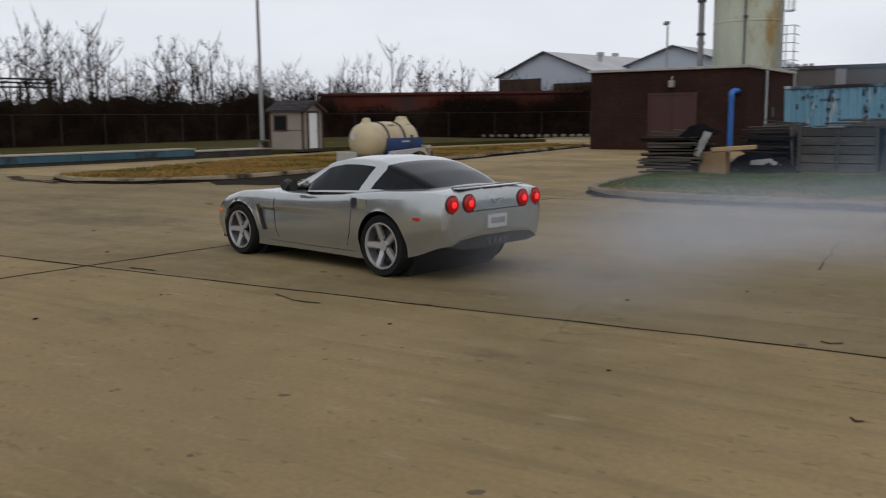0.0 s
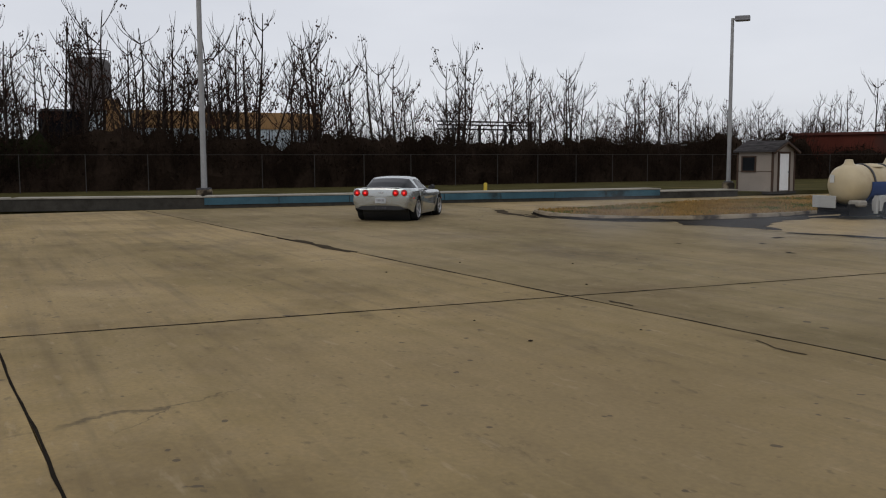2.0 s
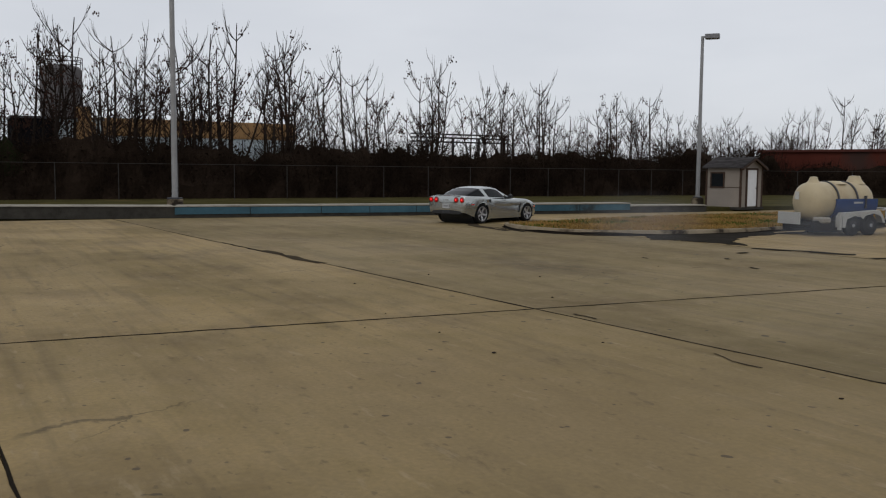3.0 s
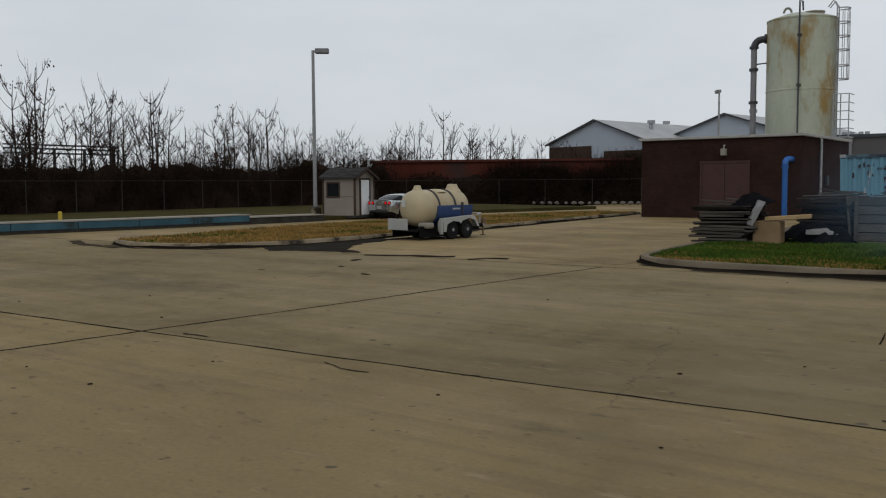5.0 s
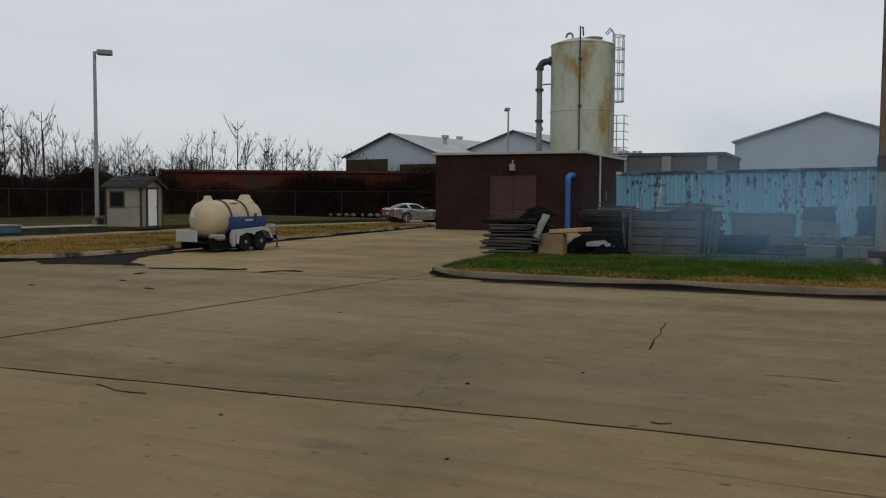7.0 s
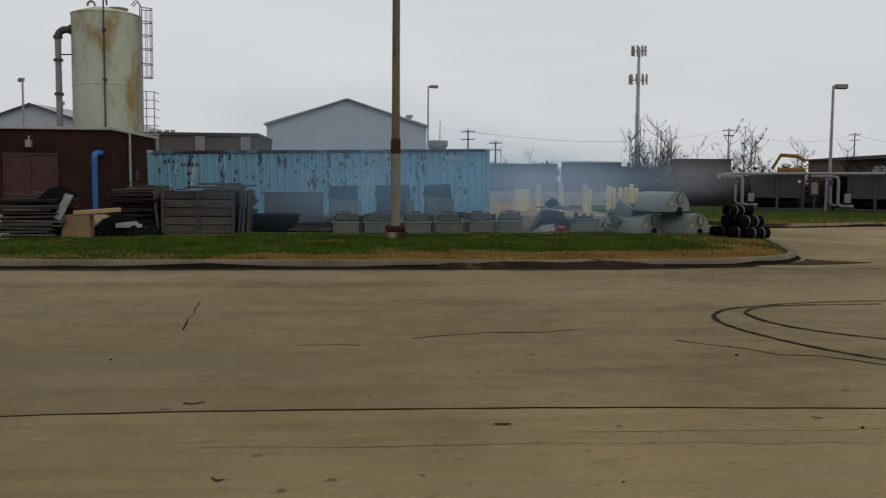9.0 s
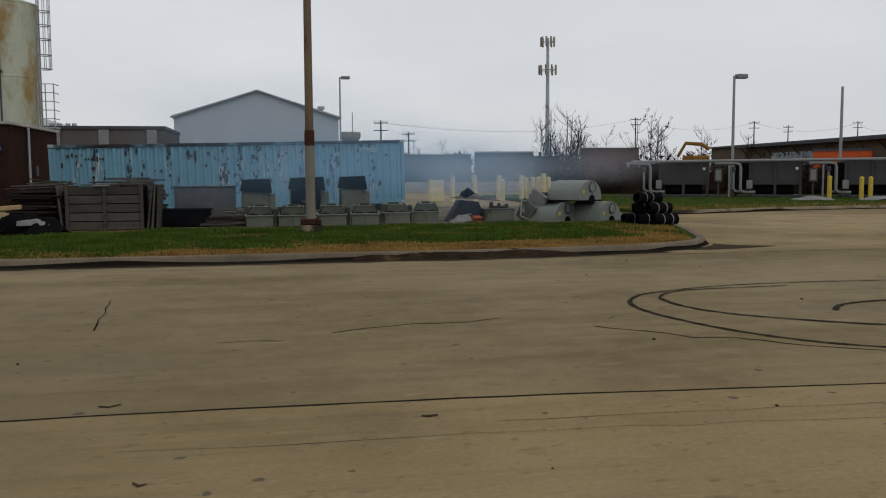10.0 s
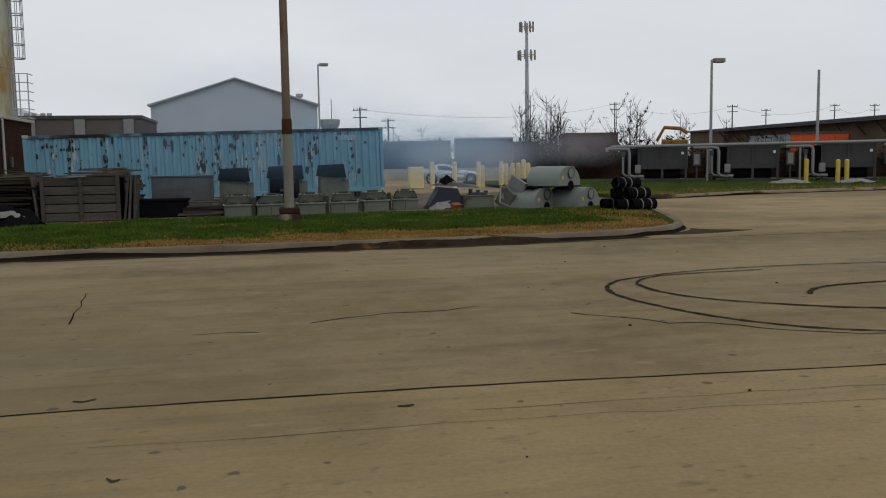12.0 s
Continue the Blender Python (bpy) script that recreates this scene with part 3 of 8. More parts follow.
# raised terrace with the blue-painted basin wall
TERRACE = [(-36.2, -60), (-36.2, 1.6), (-34.0, 7.6), (-33.0, 16.9), (-32.2, 22.0), (-31.7, 28.0), (-31.6, 36.0), (-31.0, 46.0), (-28.6, 56.0), (-80, 70), (-110, 40), (-110, -60)]
terrace = part("terrace", prism(TERRACE, -0.12, 0.2), M_OLIVE)
tagged(terrace, "flat bank of dry grass behind the basin wall", "ground", kind="structure")
basin = thing("basin_wall", "low basin wall with faded blue panels and concrete top", "wall", kind="structure")
WALL = [(-36.0, 1.0), (-33.95, 7.4), (-33.35, 13.0), (-32.85, 17.0), (-32.1, 22.0), (-31.65, 27.5)]
for k, ((ax, ay), (bx, by)) in enumerate(zip(WALL, WALL[1:])):
    ln = math.hypot(bx - ax, by - ay)
    seg = pose(ax, ay, 0, 0, 0, math.degrees(math.atan2(by - ay, bx - ax)))
    # near-black core, seen as a dark strip below the blue panels
    bm = bmesh.new()
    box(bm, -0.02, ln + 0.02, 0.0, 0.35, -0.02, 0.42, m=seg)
    part("wall_core", bm, M_DARKCONC, basin, "dark concrete wall")
    bm = bmesh.new()
    box(bm, -0.03, ln + 0.03, -0.04, 1.1, 0.42, 0.47, m=seg)
    part("wall_top", bm, M_CONC, basin, "pale concrete top slab")
    if k:
        cnt = max(1, round(ln / 2.4))
        for q in range(cnt):
            bm = bmesh.new()
            box(bm, q * ln / cnt + 0.015, (q + 1) * ln / cnt - 0.015, -0.03, 0.0, 0.14, 0.40, m=seg)
            part("panel", bm, M_BLUEWALL, basin)
for (ax, ay), (bx, by), h in (((-31.65, 27.5), (-31.3, 32.0), 0.3), ((-36.2, -8.0), (-36.0, 1.0), 0.42), ((-36.5, -30.0), (-36.2, -8.0), 0.42)):
    ln = math.hypot(bx - ax, by - ay)
    seg = pose(ax, ay, 0, 0, 0, math.degrees(math.atan2(by - ay, bx - ax)))
    bm = bmesh.new()
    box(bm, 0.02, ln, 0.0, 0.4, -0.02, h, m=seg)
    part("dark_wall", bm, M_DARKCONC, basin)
    bm = bmesh.new()
    box(bm, 0.02, ln, -0.03, 1.2, h, h + 0.05, m=seg)
    part("wall_top", bm, M_CONC, basin)


# ---- buildings ----
def slanted_roof(w, d, eave, ridge, over=0.25, thick=0.12):
    """A gabled roof whose ridge runs along y, from y = 0 to d."""
    bm = bmesh.new()
    for s in (-1, 1):
        a = Vector((s * (w / 2 + over), 0, eave - over * (ridge - eave) / (w / 2)))
        b = Vector((0, 0, ridge))
        vs = [bm.verts.new((p.x, y, p.z + t)) for t in (0.01, thick) for y in (-over, d + over) for p in (a, b)]
        for q in ((0, 1, 3, 2), (4, 6, 7, 5), (0, 2, 6, 4), (1, 5, 7, 3), (0, 4, 5, 1), (2, 3, 7, 6)):
            bm.faces.new([vs[i] for i in q])
    return bm


def gable_body(w, d, eave, ridge, z0=0.0):
    bm = bmesh.new()
    prof = [(-w / 2, z0), (w / 2, z0), (w / 2, eave), (0, ridge), (-w / 2, eave)]
    a, b = [[bm.verts.new((x, y, z)) for x, z in prof] for y in (0, d)]
    bm.faces.new(a)
    bm.faces.new(b[::-1])
    for i in range(5):
        bm.faces.new((a[i], b[i], b[(i + 1) % 5], a[(i + 1) % 5]))
    return bm


M_METALWALL = mat("pale_metal_siding", (0.38, 0.42, 0.47), 0.7, var=0.1, scale=0.3)
M_METALROOF = mat("weathered_metal_roof", (0.36, 0.36, 0.36), 0.6, 0.2, var=0.2, scale=0.4)
M_BROWNWALL = mat("brown_block_wall", (0.055, 0.037, 0.028), 0.95, var=0.25, scale=0.3)


def gable_building(label, m, w, d, eave, ridge, base_wall, vents, trim=M_DARKSTEEL):
    b = thing("gable_building", label, "building", m)
    part("wall", gable_body(w, d, eave, ridge), M_METALWALL, b, "pale metal siding")
    part("roof", slanted_roof(w, d, eave, ridge, 0.3, 0.15), M_METALROOF, b, "grey metal roof")
    for s in (-1, 1):
        bm = tubes([(s * (w / 2 + 0.3), -0.34, eave - 0.1), (0, -0.34, ridge + 0.12)], 0.09, 4)
        part("rake_trim", bm, trim, b)
    for x0, x1, z1 in base_wall:
        part("lower_wall", boxes((x0, x1, -0.15, -0.01, 0, z1)), M_BROWNWALL, b, "brown masonry lower wall")
    for x, y in vents:
        z = ridge - abs(x) * (ridge - eave) / (w / 2)
        part("roof_vent", tubes([(x, y, z - 0.2), (x, y, z + 0.7), (x, y, z + 0.72), (x, y, z + 1.05)], [0.22, 0.22, 0.4, 0.4], 8), M_STEEL, b)
    return b


gable_building("pale metal shed with gabled roof and brown base", pose(-42.5, 83.0, 0, 0, 0, -12), 12.6, 24, 5.9, 8.1, [(-6.15, -0.5, 5.6), (1.2, 6.15, 5.0)], [(2.5, 6), (-1.2, 14)])
gable_building("pale metal shed with gabled roof and vents", pose(-31.2, 89.0, 0, 0, 0, -10), 13.6, 20, 6.4, 8.5, [(-6.2, 6.2, 4)], [(1.6, 2.5), (3.6, 5), (4.6, 1.5)])
gable_building("large plain metal-clad warehouse gable", pose(-1.6, 97.5, 0, 0, 0, 1), 17.0, 30, 7.55, 10.2, [], [(7.0, 5), (7.5, 12)], M_STEEL)

block = thing("low_block_building", "long low grey-brown building with pilasters", "building", pose(-12.5, 78.5, 0))
part("wall", boxes((-6.5, 3.6, 0, 12, 0, 5.35)), mat("grey_brown_block", (0.10, 0.088, 0.082), 0.95, var=0.2, scale=0.4), block)
part("roof", boxes((-6.7, 3.7, -0.15, 12.1, 5.35, 5.6)), M_DARKSTEEL, block, "dark roof edge")
for x in (-5.4, -1.6, 2.2):
    part("pilaster", boxes((x, x + 0.8, -0.18, -0.01, 0, 5.3)), M_GREYPIPE, block)
for x in (-5.9, -5.3, -4.6, -4.1):
    part("roof_vent", tubes([(x, 3, 5.5), (x, 3, 5.95)], 0.2, 8), M_STEEL, block)

M_REDWALL = mat("dark_red_siding", (0.078, 0.023, 0.016), 0.9, var=0.35, scale=0.25, tint=(0.05, 0.03, 0.025), stain=0.06, stretch=(1, 1, 0.4))
red = thing("long_red_building", "long low dark red building behind scrub", "building", pose(-53.0, 62.0, 0, 0, 0, 27))
part("wall", boxes((-1, 22, 0, 10, 0, 3.75)), M_REDWALL, red)
part("roof", boxes((-1.2, 22.2, -0.2, 10.2, 3.75, 3.95)), mat("brown_roof_edge", (0.08, 0.03, 0.024), 0.9), red)

# brick pump house
pump = thing("brick_building", "flat-roofed dark brown brick building with pale coping", "building", pose(-19.9, 44.0, 0))
BW, BD, BH = 8.1, 9.5, 3.95
part("wall", boxes((0.03, BW - 0.03, 0.03, BD, 0, BH)), M_BRICK_WALL, pump, "dark brown brick wall")
part("coping", boxes((-0.12, BW + 0.12, -0.12, BD + 0.1, BH, BH + 0.14), bevel=0.02), M_COPING, pump, "pale metal roof coping")
door = part("door", boxes((3.3, 5.6, -0.02, 0.05, 0.0, 2.75)), M_RED_DOOR, pump, "dull red double door")
for a in ((3.2, 3.3, -0.05, 0.04, 0, 2.85), (5.6, 5.7, -0.05, 0.04, 0, 2.85), (3.3, 5.6, -0.05, 0.04, 2.75, 2.85)):
    part("door_frame", boxes(a), M_RED_DOOR, door)
part("door_leaf_gap", boxes((4.44, 4.46, -0.024, -0.018, 0, 2.75)), M_JOINT, door)
lamp = part("wall_lamp", boxes((4.3, 4.55, -0.28, 0.03, 3.1, 3.45), bevel=0.03), M_CONC, pump, "weathered wall floodlight")
part("bracket", tubes([(4.42, -0.12, 3.45), (4.42, -0.05, 3.62), (4.42, 0.05, 3.62)], 0.04, 6), M_CONC, lamp)
part("downpipe", tubes([(BW + 0.08, 3.2, 0.1), (BW + 0.08, 3.2, BH - 0.1), (BW + 0.02, 3.2, BH)], 0.07, 8), M_STEEL, pump, "galvanised downpipe")
part("meter_box", boxes((BW + 0.005, BW + 0.12, 4.4, 4.7, 1.6, 2.1)), M_DARKSTEEL, pump)

# storage tank behind the pump house
TX, TY, TR, TH = -15.42, 57.0, 2.0, 11.95
tank = thing("storage_tank", "tall pale green tank streaked with rust", "storage tank", pose(TX, TY, 0))
part("shell", lathe([(TR, 0), (TR, 3.6), (TR + 0.02, 3.62), (TR + 0.02, 3.72), (TR, 3.74), (TR, 7.2), (TR + 0.02, 7.22), (TR + 0.02, 7.3), (TR, 7.32), (TR, TH - 0.55), (TR + 0.03, TH - 0.53), (TR + 0.03, TH - 0.45), (TR - 0.02, TH - 0.43), (1.0, TH - 0.1), (0.2, TH)], 48), M_TANK, tank, "pale green shell with rust streaks", smooth=True)
part("hatch", lathe([(0.55, 0), (0.55, 0.42), (0.6, 0.44), (0.6, 0.5), (0.2, 0.58)], 20), M_CONC, tank, "roof hatch").location = (0.85, -0.6, TH - 0.62)
part("lifting_lug", tubes([(-0.55 + 0.22 * math.cos(a), -1.1, TH - 0.1 + 0.28 * math.sin(a)) for a in [math.pi * k / 8 for k in range(9)]], 0.07, 6), M_CONC, tank)
part("riser", tubes([(0.42, -TR - 0.1, 0.2), (0.42, -TR - 0.1, TH + 0.25), (0.4, -TR - 0.12, TH + 0.35), (0.58, -TR - 0.1, TH + 0.3), (0.58, -TR + 0.05, TH - 0.2)], 0.05, 8), M_DARKSTEEL, tank, "thin dark riser pipe")
for z in (4.5, 7.4, 10.3):
    part("riser_clamp", boxes((0.32, 0.52, -TR - 0.18, -TR + 0.1, z, z + 0.12)), M_DARKSTEEL, tank)
ladder = part("ladder", tubes([(TR + 0.1, -0.5, 4.2), (TR + 0.1, -0.5, TH + 0.1), (TR - 0.1, -0.5, TH + 0.45), (TR - 0.4, -0.5, TH + 0.1)], 0.04, 6), M_STEEL, tank, "galvanised caged ladder")
part("rail", tubes([(TR + 0.1, -0.05, 4.2), (TR + 0.1, -0.05, TH + 0.1), (TR - 0.1, -0.05, TH + 0.45), (TR - 0.4, -0.05, TH + 0.1)], 0.04, 6), M_STEEL, ladder)
for k in range(22):
    part("rung", tubes([(TR + 0.1, -0.5, 4.5 + k * 0.34), (TR + 0.1, -0.05, 4.5 + k * 0.34)], 0.018, 5), M_STEEL, ladder)


def hoop(cx, cy, z, r):
    return tubes([(cx + r * math.cos(a), cy + r * math.sin(a), z) for a in [math.radians(-120 + 240 * k / 14) for k in range(15)]], 0.035, 5)


for z in (7.8, 8.6, 9.5, 10.3, 11.1, 11.9):
    part("cage_hoop", hoop(TR + 0.35, -0.28, z, 0.42), M_STEEL, ladder)
for a in (-100, -60, -20, 20, 60, 100):
    x, y = TR + 0.35 + 0.42 * math.cos(radians(a)), -0.28 + 0.42 * math.sin(radians(a))
    part("cage_bar", tubes([(x, y, 7.8), (x, y, 11.9)], 0.022, 5), M_STEEL, ladder)
plat = part("platform", boxes((TR + 0.02, TR + 1.0, -0.9, 0.3, 4.35, 4.42)), M_STEEL, tank, "galvanised landing with guard rail")
for x in (TR + 0.08, TR + 0.5, TR + 0.96):
    part("guard_post", tubes([(x, -0.88, 4.4), (x, -0.88, 6.9)], 0.035, 5), M_STEEL, plat)
for z in (4.9, 5.4, 5.9, 6.4, 6.9):
    part("guard_rail", tubes([(TR + 0.05, -0.88, z), (TR + 0.97, -0.88, z), (TR + 0.97, 0.28, z)], 0.028, 5), M_STEEL, plat)
part("brace", tubes([(TR, -0.6, 3.4), (TR + 0.9, -0.6, 4.35)], 0.04, 5), M_STEEL, plat)

pipe = thing("vent_pipe", "thick grey vertical pipe elbowed into the tank", "pipe", pose(-18.02, 56.2, 0))
PT = 10.55
part("pipe_shaft", tubes([(0, 0, 0), (0, 0, PT - 0.5)], 0.18, 14), M_GREYPIPE, pipe, smooth=True)
part("elbow", tubes([(0.45 - 0.45 * math.cos(a), 0.1 * math.sin(a), PT - 0.5 + 0.45 * math.sin(a)) for a in [math.pi / 2 * k / 6 for k in range(7)]] + [(1.25, 0.2, PT - 0.02)], 0.21, 14), M_DARKSTEEL, pipe, "dark pipe elbow", smooth=True)
for z in (4.6, 6.6, 8.6, 9.95):
    part("flange", tubes([(0, 0, z), (0, 0, z + 0.16)], 0.27, 14), M_DARKSTEEL, pipe)
for x in (0.6, 1.0):
    part("flange", tubes([(x, 0.15, PT - 0.03), (x + 0.1, 0.16, PT - 0.03)], 0.29, 14), M_DARKSTEEL, pipe)
part("stay", tubes([(0, 0, 9.0), (1.3, 0.3, 9.1)], 0.04, 6), M_DARKSTEEL, pipe)

blue_pipe = thing("blue_pipe", "bright blue standpipe with a rounded top", "pipe", pose(-12.32, 43.2, 0))
part("pipe_shaft", tubes([(0, 0, 0.0), (0, 0, 2.65)], 0.125, 14), M_BLUEPIPE, blue_pipe, smooth=True)
part("elbow", tubes([(0, 0, 2.6), (0, 0.02, 2.72), (0.03, 0.1, 2.82), (0.07, 0.25, 2.86), (0.09, 0.79, 2.86)], 0.14, 14), M_BLUEPIPE, blue_pipe, "blue pipe elbow into the wall", smooth=True)
part("collar", tubes([(0, 0, 2.42), (0, 0, 2.54)], 0.155, 14), M_BLUEPIPE, blue_pipe)

# small site shed; local x along its long wall, the gable with the door at the far end
shed = thing("garden_shed", "beige shed with brown trim and a white door", "shed", pose(-33.05, 33.76, 0.08, 0, 0, 10))
SW, SD, SE, SRG = 1.95, 1.9, 2.1, 2.52
bm = bmesh.new()
prof = [(0, 0.12), (SD, 0.12), (SD, SE), (SD / 2, SRG), (0, SE)]
a, b = [[bm.verts.new((x, y, z)) for y, z in prof] for x in (0, SW)]
bm.faces.new(a)
bm.faces.new(b)
for i in range(5):
    bm.faces.new((a[i], b[i], b[(i + 1) % 5], a[(i + 1) % 5]))
part("wall", bm, M_SIDING, shed, "beige board siding")
for s in (0, 1):
    bm = bmesh.new()
    y0, y1 = (-0.18, SD / 2) if s == 0 else (SD + 0.18, SD / 2)
    z0 = SE - 0.09
    vs = [bm.verts.new((x, y, z + t)) for t in (0.015, 0.07) for x in (-0.15, SW + 0.2) for y, z in ((y0, z0), (y1, SRG))]
    for q in ((0, 1, 3, 2), (4, 6, 7, 5), (0, 2, 6, 4), (1, 5, 7, 3), (0, 4, 5, 1), (2, 3, 7, 6)):
        bm.faces.new([vs[i] for i in q])
    roof = part("roof", bm, M_SHINGLE, shed, "dark shingle roof")
    for r in range(7):
        f0, f1 = r / 7, (r + 1.12) / 7
        for c in range(6):
            bm = bmesh.new()
            xa, xb = -0.15 + c * 0.3833, -0.15 + c * 0.3833 + 0.37
            pts = [(xa, y0 + (y1 - y0) * f0, z0 + (SRG - z0) * f0 + 0.088), (xb, y0 + (y1 - y0) * f0, z0 + (SRG - z0) * f0 + 0.088), (xb, y0 + (y1 - y0) * min(f1, 1), z0 + (SRG - z0) * min(f1, 1) + 0.074), (xa, y0 + (y1 - y0) * min(f1, 1), z0 + (SRG - z0) * min(f1, 1) + 0.074)]
            bm.faces.new([bm.verts.new(p) for p in pts])
            ret = bmesh.ops.extrude_face_region(bm, geom=list(bm.faces))
            for v in [g for g in ret["geom"] if isinstance(g, bmesh.types.BMVert)]:
                v.co.z += 0.012
            part("shingle", bm, M_SHINGLE, roof)
    part("rake_board", tubes([(SW + 0.2, y0, z0 - 0.03), (SW + 0.2, y1, SRG - 0.03)], 0.06, 4), M_BROWNTRIM, shed)
for x, y in ((-0.03, -0.03), (SW - 0.06, -0.03), (SW - 0.06, SD - 0.06), (-0.03, SD - 0.06)):
    part("corner_board", boxes((x, x + 0.09, y, y + 0.09, 0.12, SE - 0.03)), M_BROWNTRIM, shed)
part("base", boxes((-0.06, SW + 0.1, -0.06, SD + 0.06, 0.0, 0.12)), M_DARKCONC, shed, "concrete base")
part("siding_joint", boxes((0.07, SW - 0.07, -0.012, 0.001, 1.08, 1.1)), M_BROWNTRIM, shed)
win = part("window", boxes((0.3, 0.98, -0.025, 0.0, 1.12, 1.78)), M_GLASS_DARK, shed, "small dark window")
for a4 in ((0.23, 0.3, -0.04, 0.0, 1.05, 1.85), (0.98, 1.05, -0.04, 0.0, 1.05, 1.85), (0.3, 0.98, -0.04, 0.0, 1.78, 1.85), (0.3, 0.98, -0.04, 0.0, 1.05, 1.12)):
    part("window_frame", boxes(a4), M_BROWNTRIM, win)
sdoor = part("door", boxes((SW + 0.003, SW + 0.035, 0.55, 1.35, 0.16, 1.95)), M_WHITE, shed, "white door")
for a4 in ((SW + 0.003, SW + 0.05, 0.43, 0.545, 0.12, 2.05), (SW + 0.003, SW + 0.05, 1.355, 1.47, 0.12, 2.05), (SW + 0.003, SW + 0.05, 0.545, 1.355, 1.955, 2.05)):
    part("door_frame", boxes(a4), M_BROWNTRIM, sdoor)
part("knob", tubes([(SW + 0.035, 1.3, 1.05), (SW + 0.1, 1.3, 1.05)], 0.035, 8), M_DARKSTEEL, sdoor)

# shipping container
CL, CH, CD = 13.62, 2.6, 2.44
M_CONT = mat("faded_blue_container_paint", (0.10, 0.23, 0.305), 0.65, var=0.18, scale=0.7, fine=8, tint=(0.22, 0.29, 0.33), stain=0.07, stretch=(1, 1, 0.25))
M_RAIL = mat("rusty_top_rail", (0.085, 0.135, 0.165), 0.8, var=0.4, scale=1.2, tint=(0.028, 0.02, 0.019), stain=0.2)
M_PEEL = mat("peeled_rust_patch", (0.035, 0.025, 0.025), 0.9, var=0.6, scale=6)
CONT = pose(-8.12, 35.6, 0.16, 0, -1.2, 7.5)
cont = thing("shipping_container", "faded light blue shipping container with peeling rust patches", "shipping container", CONT)
bm = bmesh.new()
prev, x, k = None, 0.14, 0
while x < CL - 0.14:
    y = (0.035, 0.035, 0.088, 0.088)[k % 4]
    cur = (bm.verts.new((x, y, 0.17)), bm.verts.new((x, y, CH - 0.12)))
    if prev:
        bm.faces.new((prev[0], cur[0], cur[1], prev[1]))
    prev = cur
    x += (0.10, 0.05, 0.10, 0.05)[k % 4]
    k += 1
part("side_wall", bm, M_CONT, cont, "corrugated blue side wall")
part("body", boxes((0.05, CL - 0.05, 0.1, CD - 0.03, 0.1, CH - 0.03)), M_CONT, cont)
for a4, nm in (((0, CL, 0, 0.12, CH - 0.12, CH), "top_rail"), ((0, CL, 0, 0.12, 0, 0.17), "bottom_rail"), ((0, 0.14, 0, 0.14, 0.17, CH - 0.12), "corner_post"), ((CL - 0.14, CL, 0, 0.14, 0.17, CH - 0.12), "corner_post"), ((CL - 0.14, CL, CD - 0.14, CD, 0.1, CH), "corner_post"), ((0.14, CL - 0.14, 0.12, CD, CH - 0.05, CH - 0.01), "roof")):
    part(nm, boxes(a4, bevel=0.01), M_RAIL if nm == "top_rail" else M_CONT, cont)
for x in (0.0, CL - 0.18):
    for z in (-0.01, CH - 0.1):
        part("corner_casting", boxes((x - 0.01, x + 0.19, -0.012, 0.17, z, z + 0.12), bevel=0.012), M_STEEL, cont)
rp = random.Random(11)
COLS = [rp.uniform(0.4, CL - 0.4) for _ in range(16)]
for k in range(210):
    px, pz = (rp.choice(COLS) + rp.gauss(0, 0.07) if rp.random() < 0.65 else rp.uniform(0.3, CL - 0.3)), min(CH - 0.16, 0.5 + 1.95 * rp.random() ** 0.6)
    rw, rh = rp.uniform(0.015, 0.055), rp.uniform(0.02, 0.15)
    if rp.random() < 0.16:
        rw, rh = rw * 1.9, rh * 2.0
    bm = bmesh.new()
    nn = 11
    pts = []
    for q in range(nn):
        rr = rp.uniform(0.55, 1.1)
        pts.append((px + rw * rr * math.cos(2 * math.pi * q / nn), min(CH - 0.13, pz + rh * rr * math.sin(2 * math.pi * q / nn))))
    lo = [bm.verts.new((x, 0.029, z)) for x, z in pts]
    hi = [bm.verts.new((x, 0.033, z)) for x, z in pts]
    bm.faces.new(lo)
    for q in range(nn):
        bm.faces.new((lo[q], lo[(q + 1) % nn], hi[(q + 1) % nn], hi[q]))
    part("peeled_patch", bm, M_PEEL, cont)
M_SCRAPED = mat("scraped_primer", (0.30, 0.34, 0.35), 0.85, var=0.3, scale=4)
for k in range(74):
    px, pz = rp.choice(COLS) + rp.gauss(0.03, 0.09), rp.uniform(0.5, CH - 0.45)
    rw, rh = rp.uniform(0.012, 0.035), rp.uniform(0.1, 0.42)
    bm = bmesh.new()
    pts = []
    for q in range(10):
        a = 2 * math.pi * q / 10
        pts.append((px + rw * rp.uniform(0.6, 1.2) * math.cos(a), min(CH - 0.13, pz + rh * rp.uniform(0.75, 1.1) * math.sin(a))))
    lo = [bm.verts.new((x, 0.0305, z)) for x, z in pts]
    hi = [bm.verts.new((x, 0.034, z)) for x, z in pts]
    bm.faces.new(lo)
    for q in range(10):
        bm.faces.new((lo[q], lo[(q + 1) % 10], hi[(q + 1) % 10], hi[q]))
    part("scraped_streak", bm, M_SCRAPED, cont)
mark = part("stencil_mark", boxes((11.75, 12.45, 0.024, 0.034, 2.12, 2.3)), M_SCRAPED, cont, "pale worn stencil block")
for q in range(5):
    part("stencil_bar", boxes((11.79 + 0.13 * q, 11.88 + 0.13 * q, 0.018, 0.026, 2.15, 2.27)), M_CONT, mark)
for q in range(7):
    part("serial_bar", boxes((1.25 + 0.1 * q, 1.31 + 0.1 * q, 0.026, 0.034, 2.02, 2.1)), M_PEEL, cont)
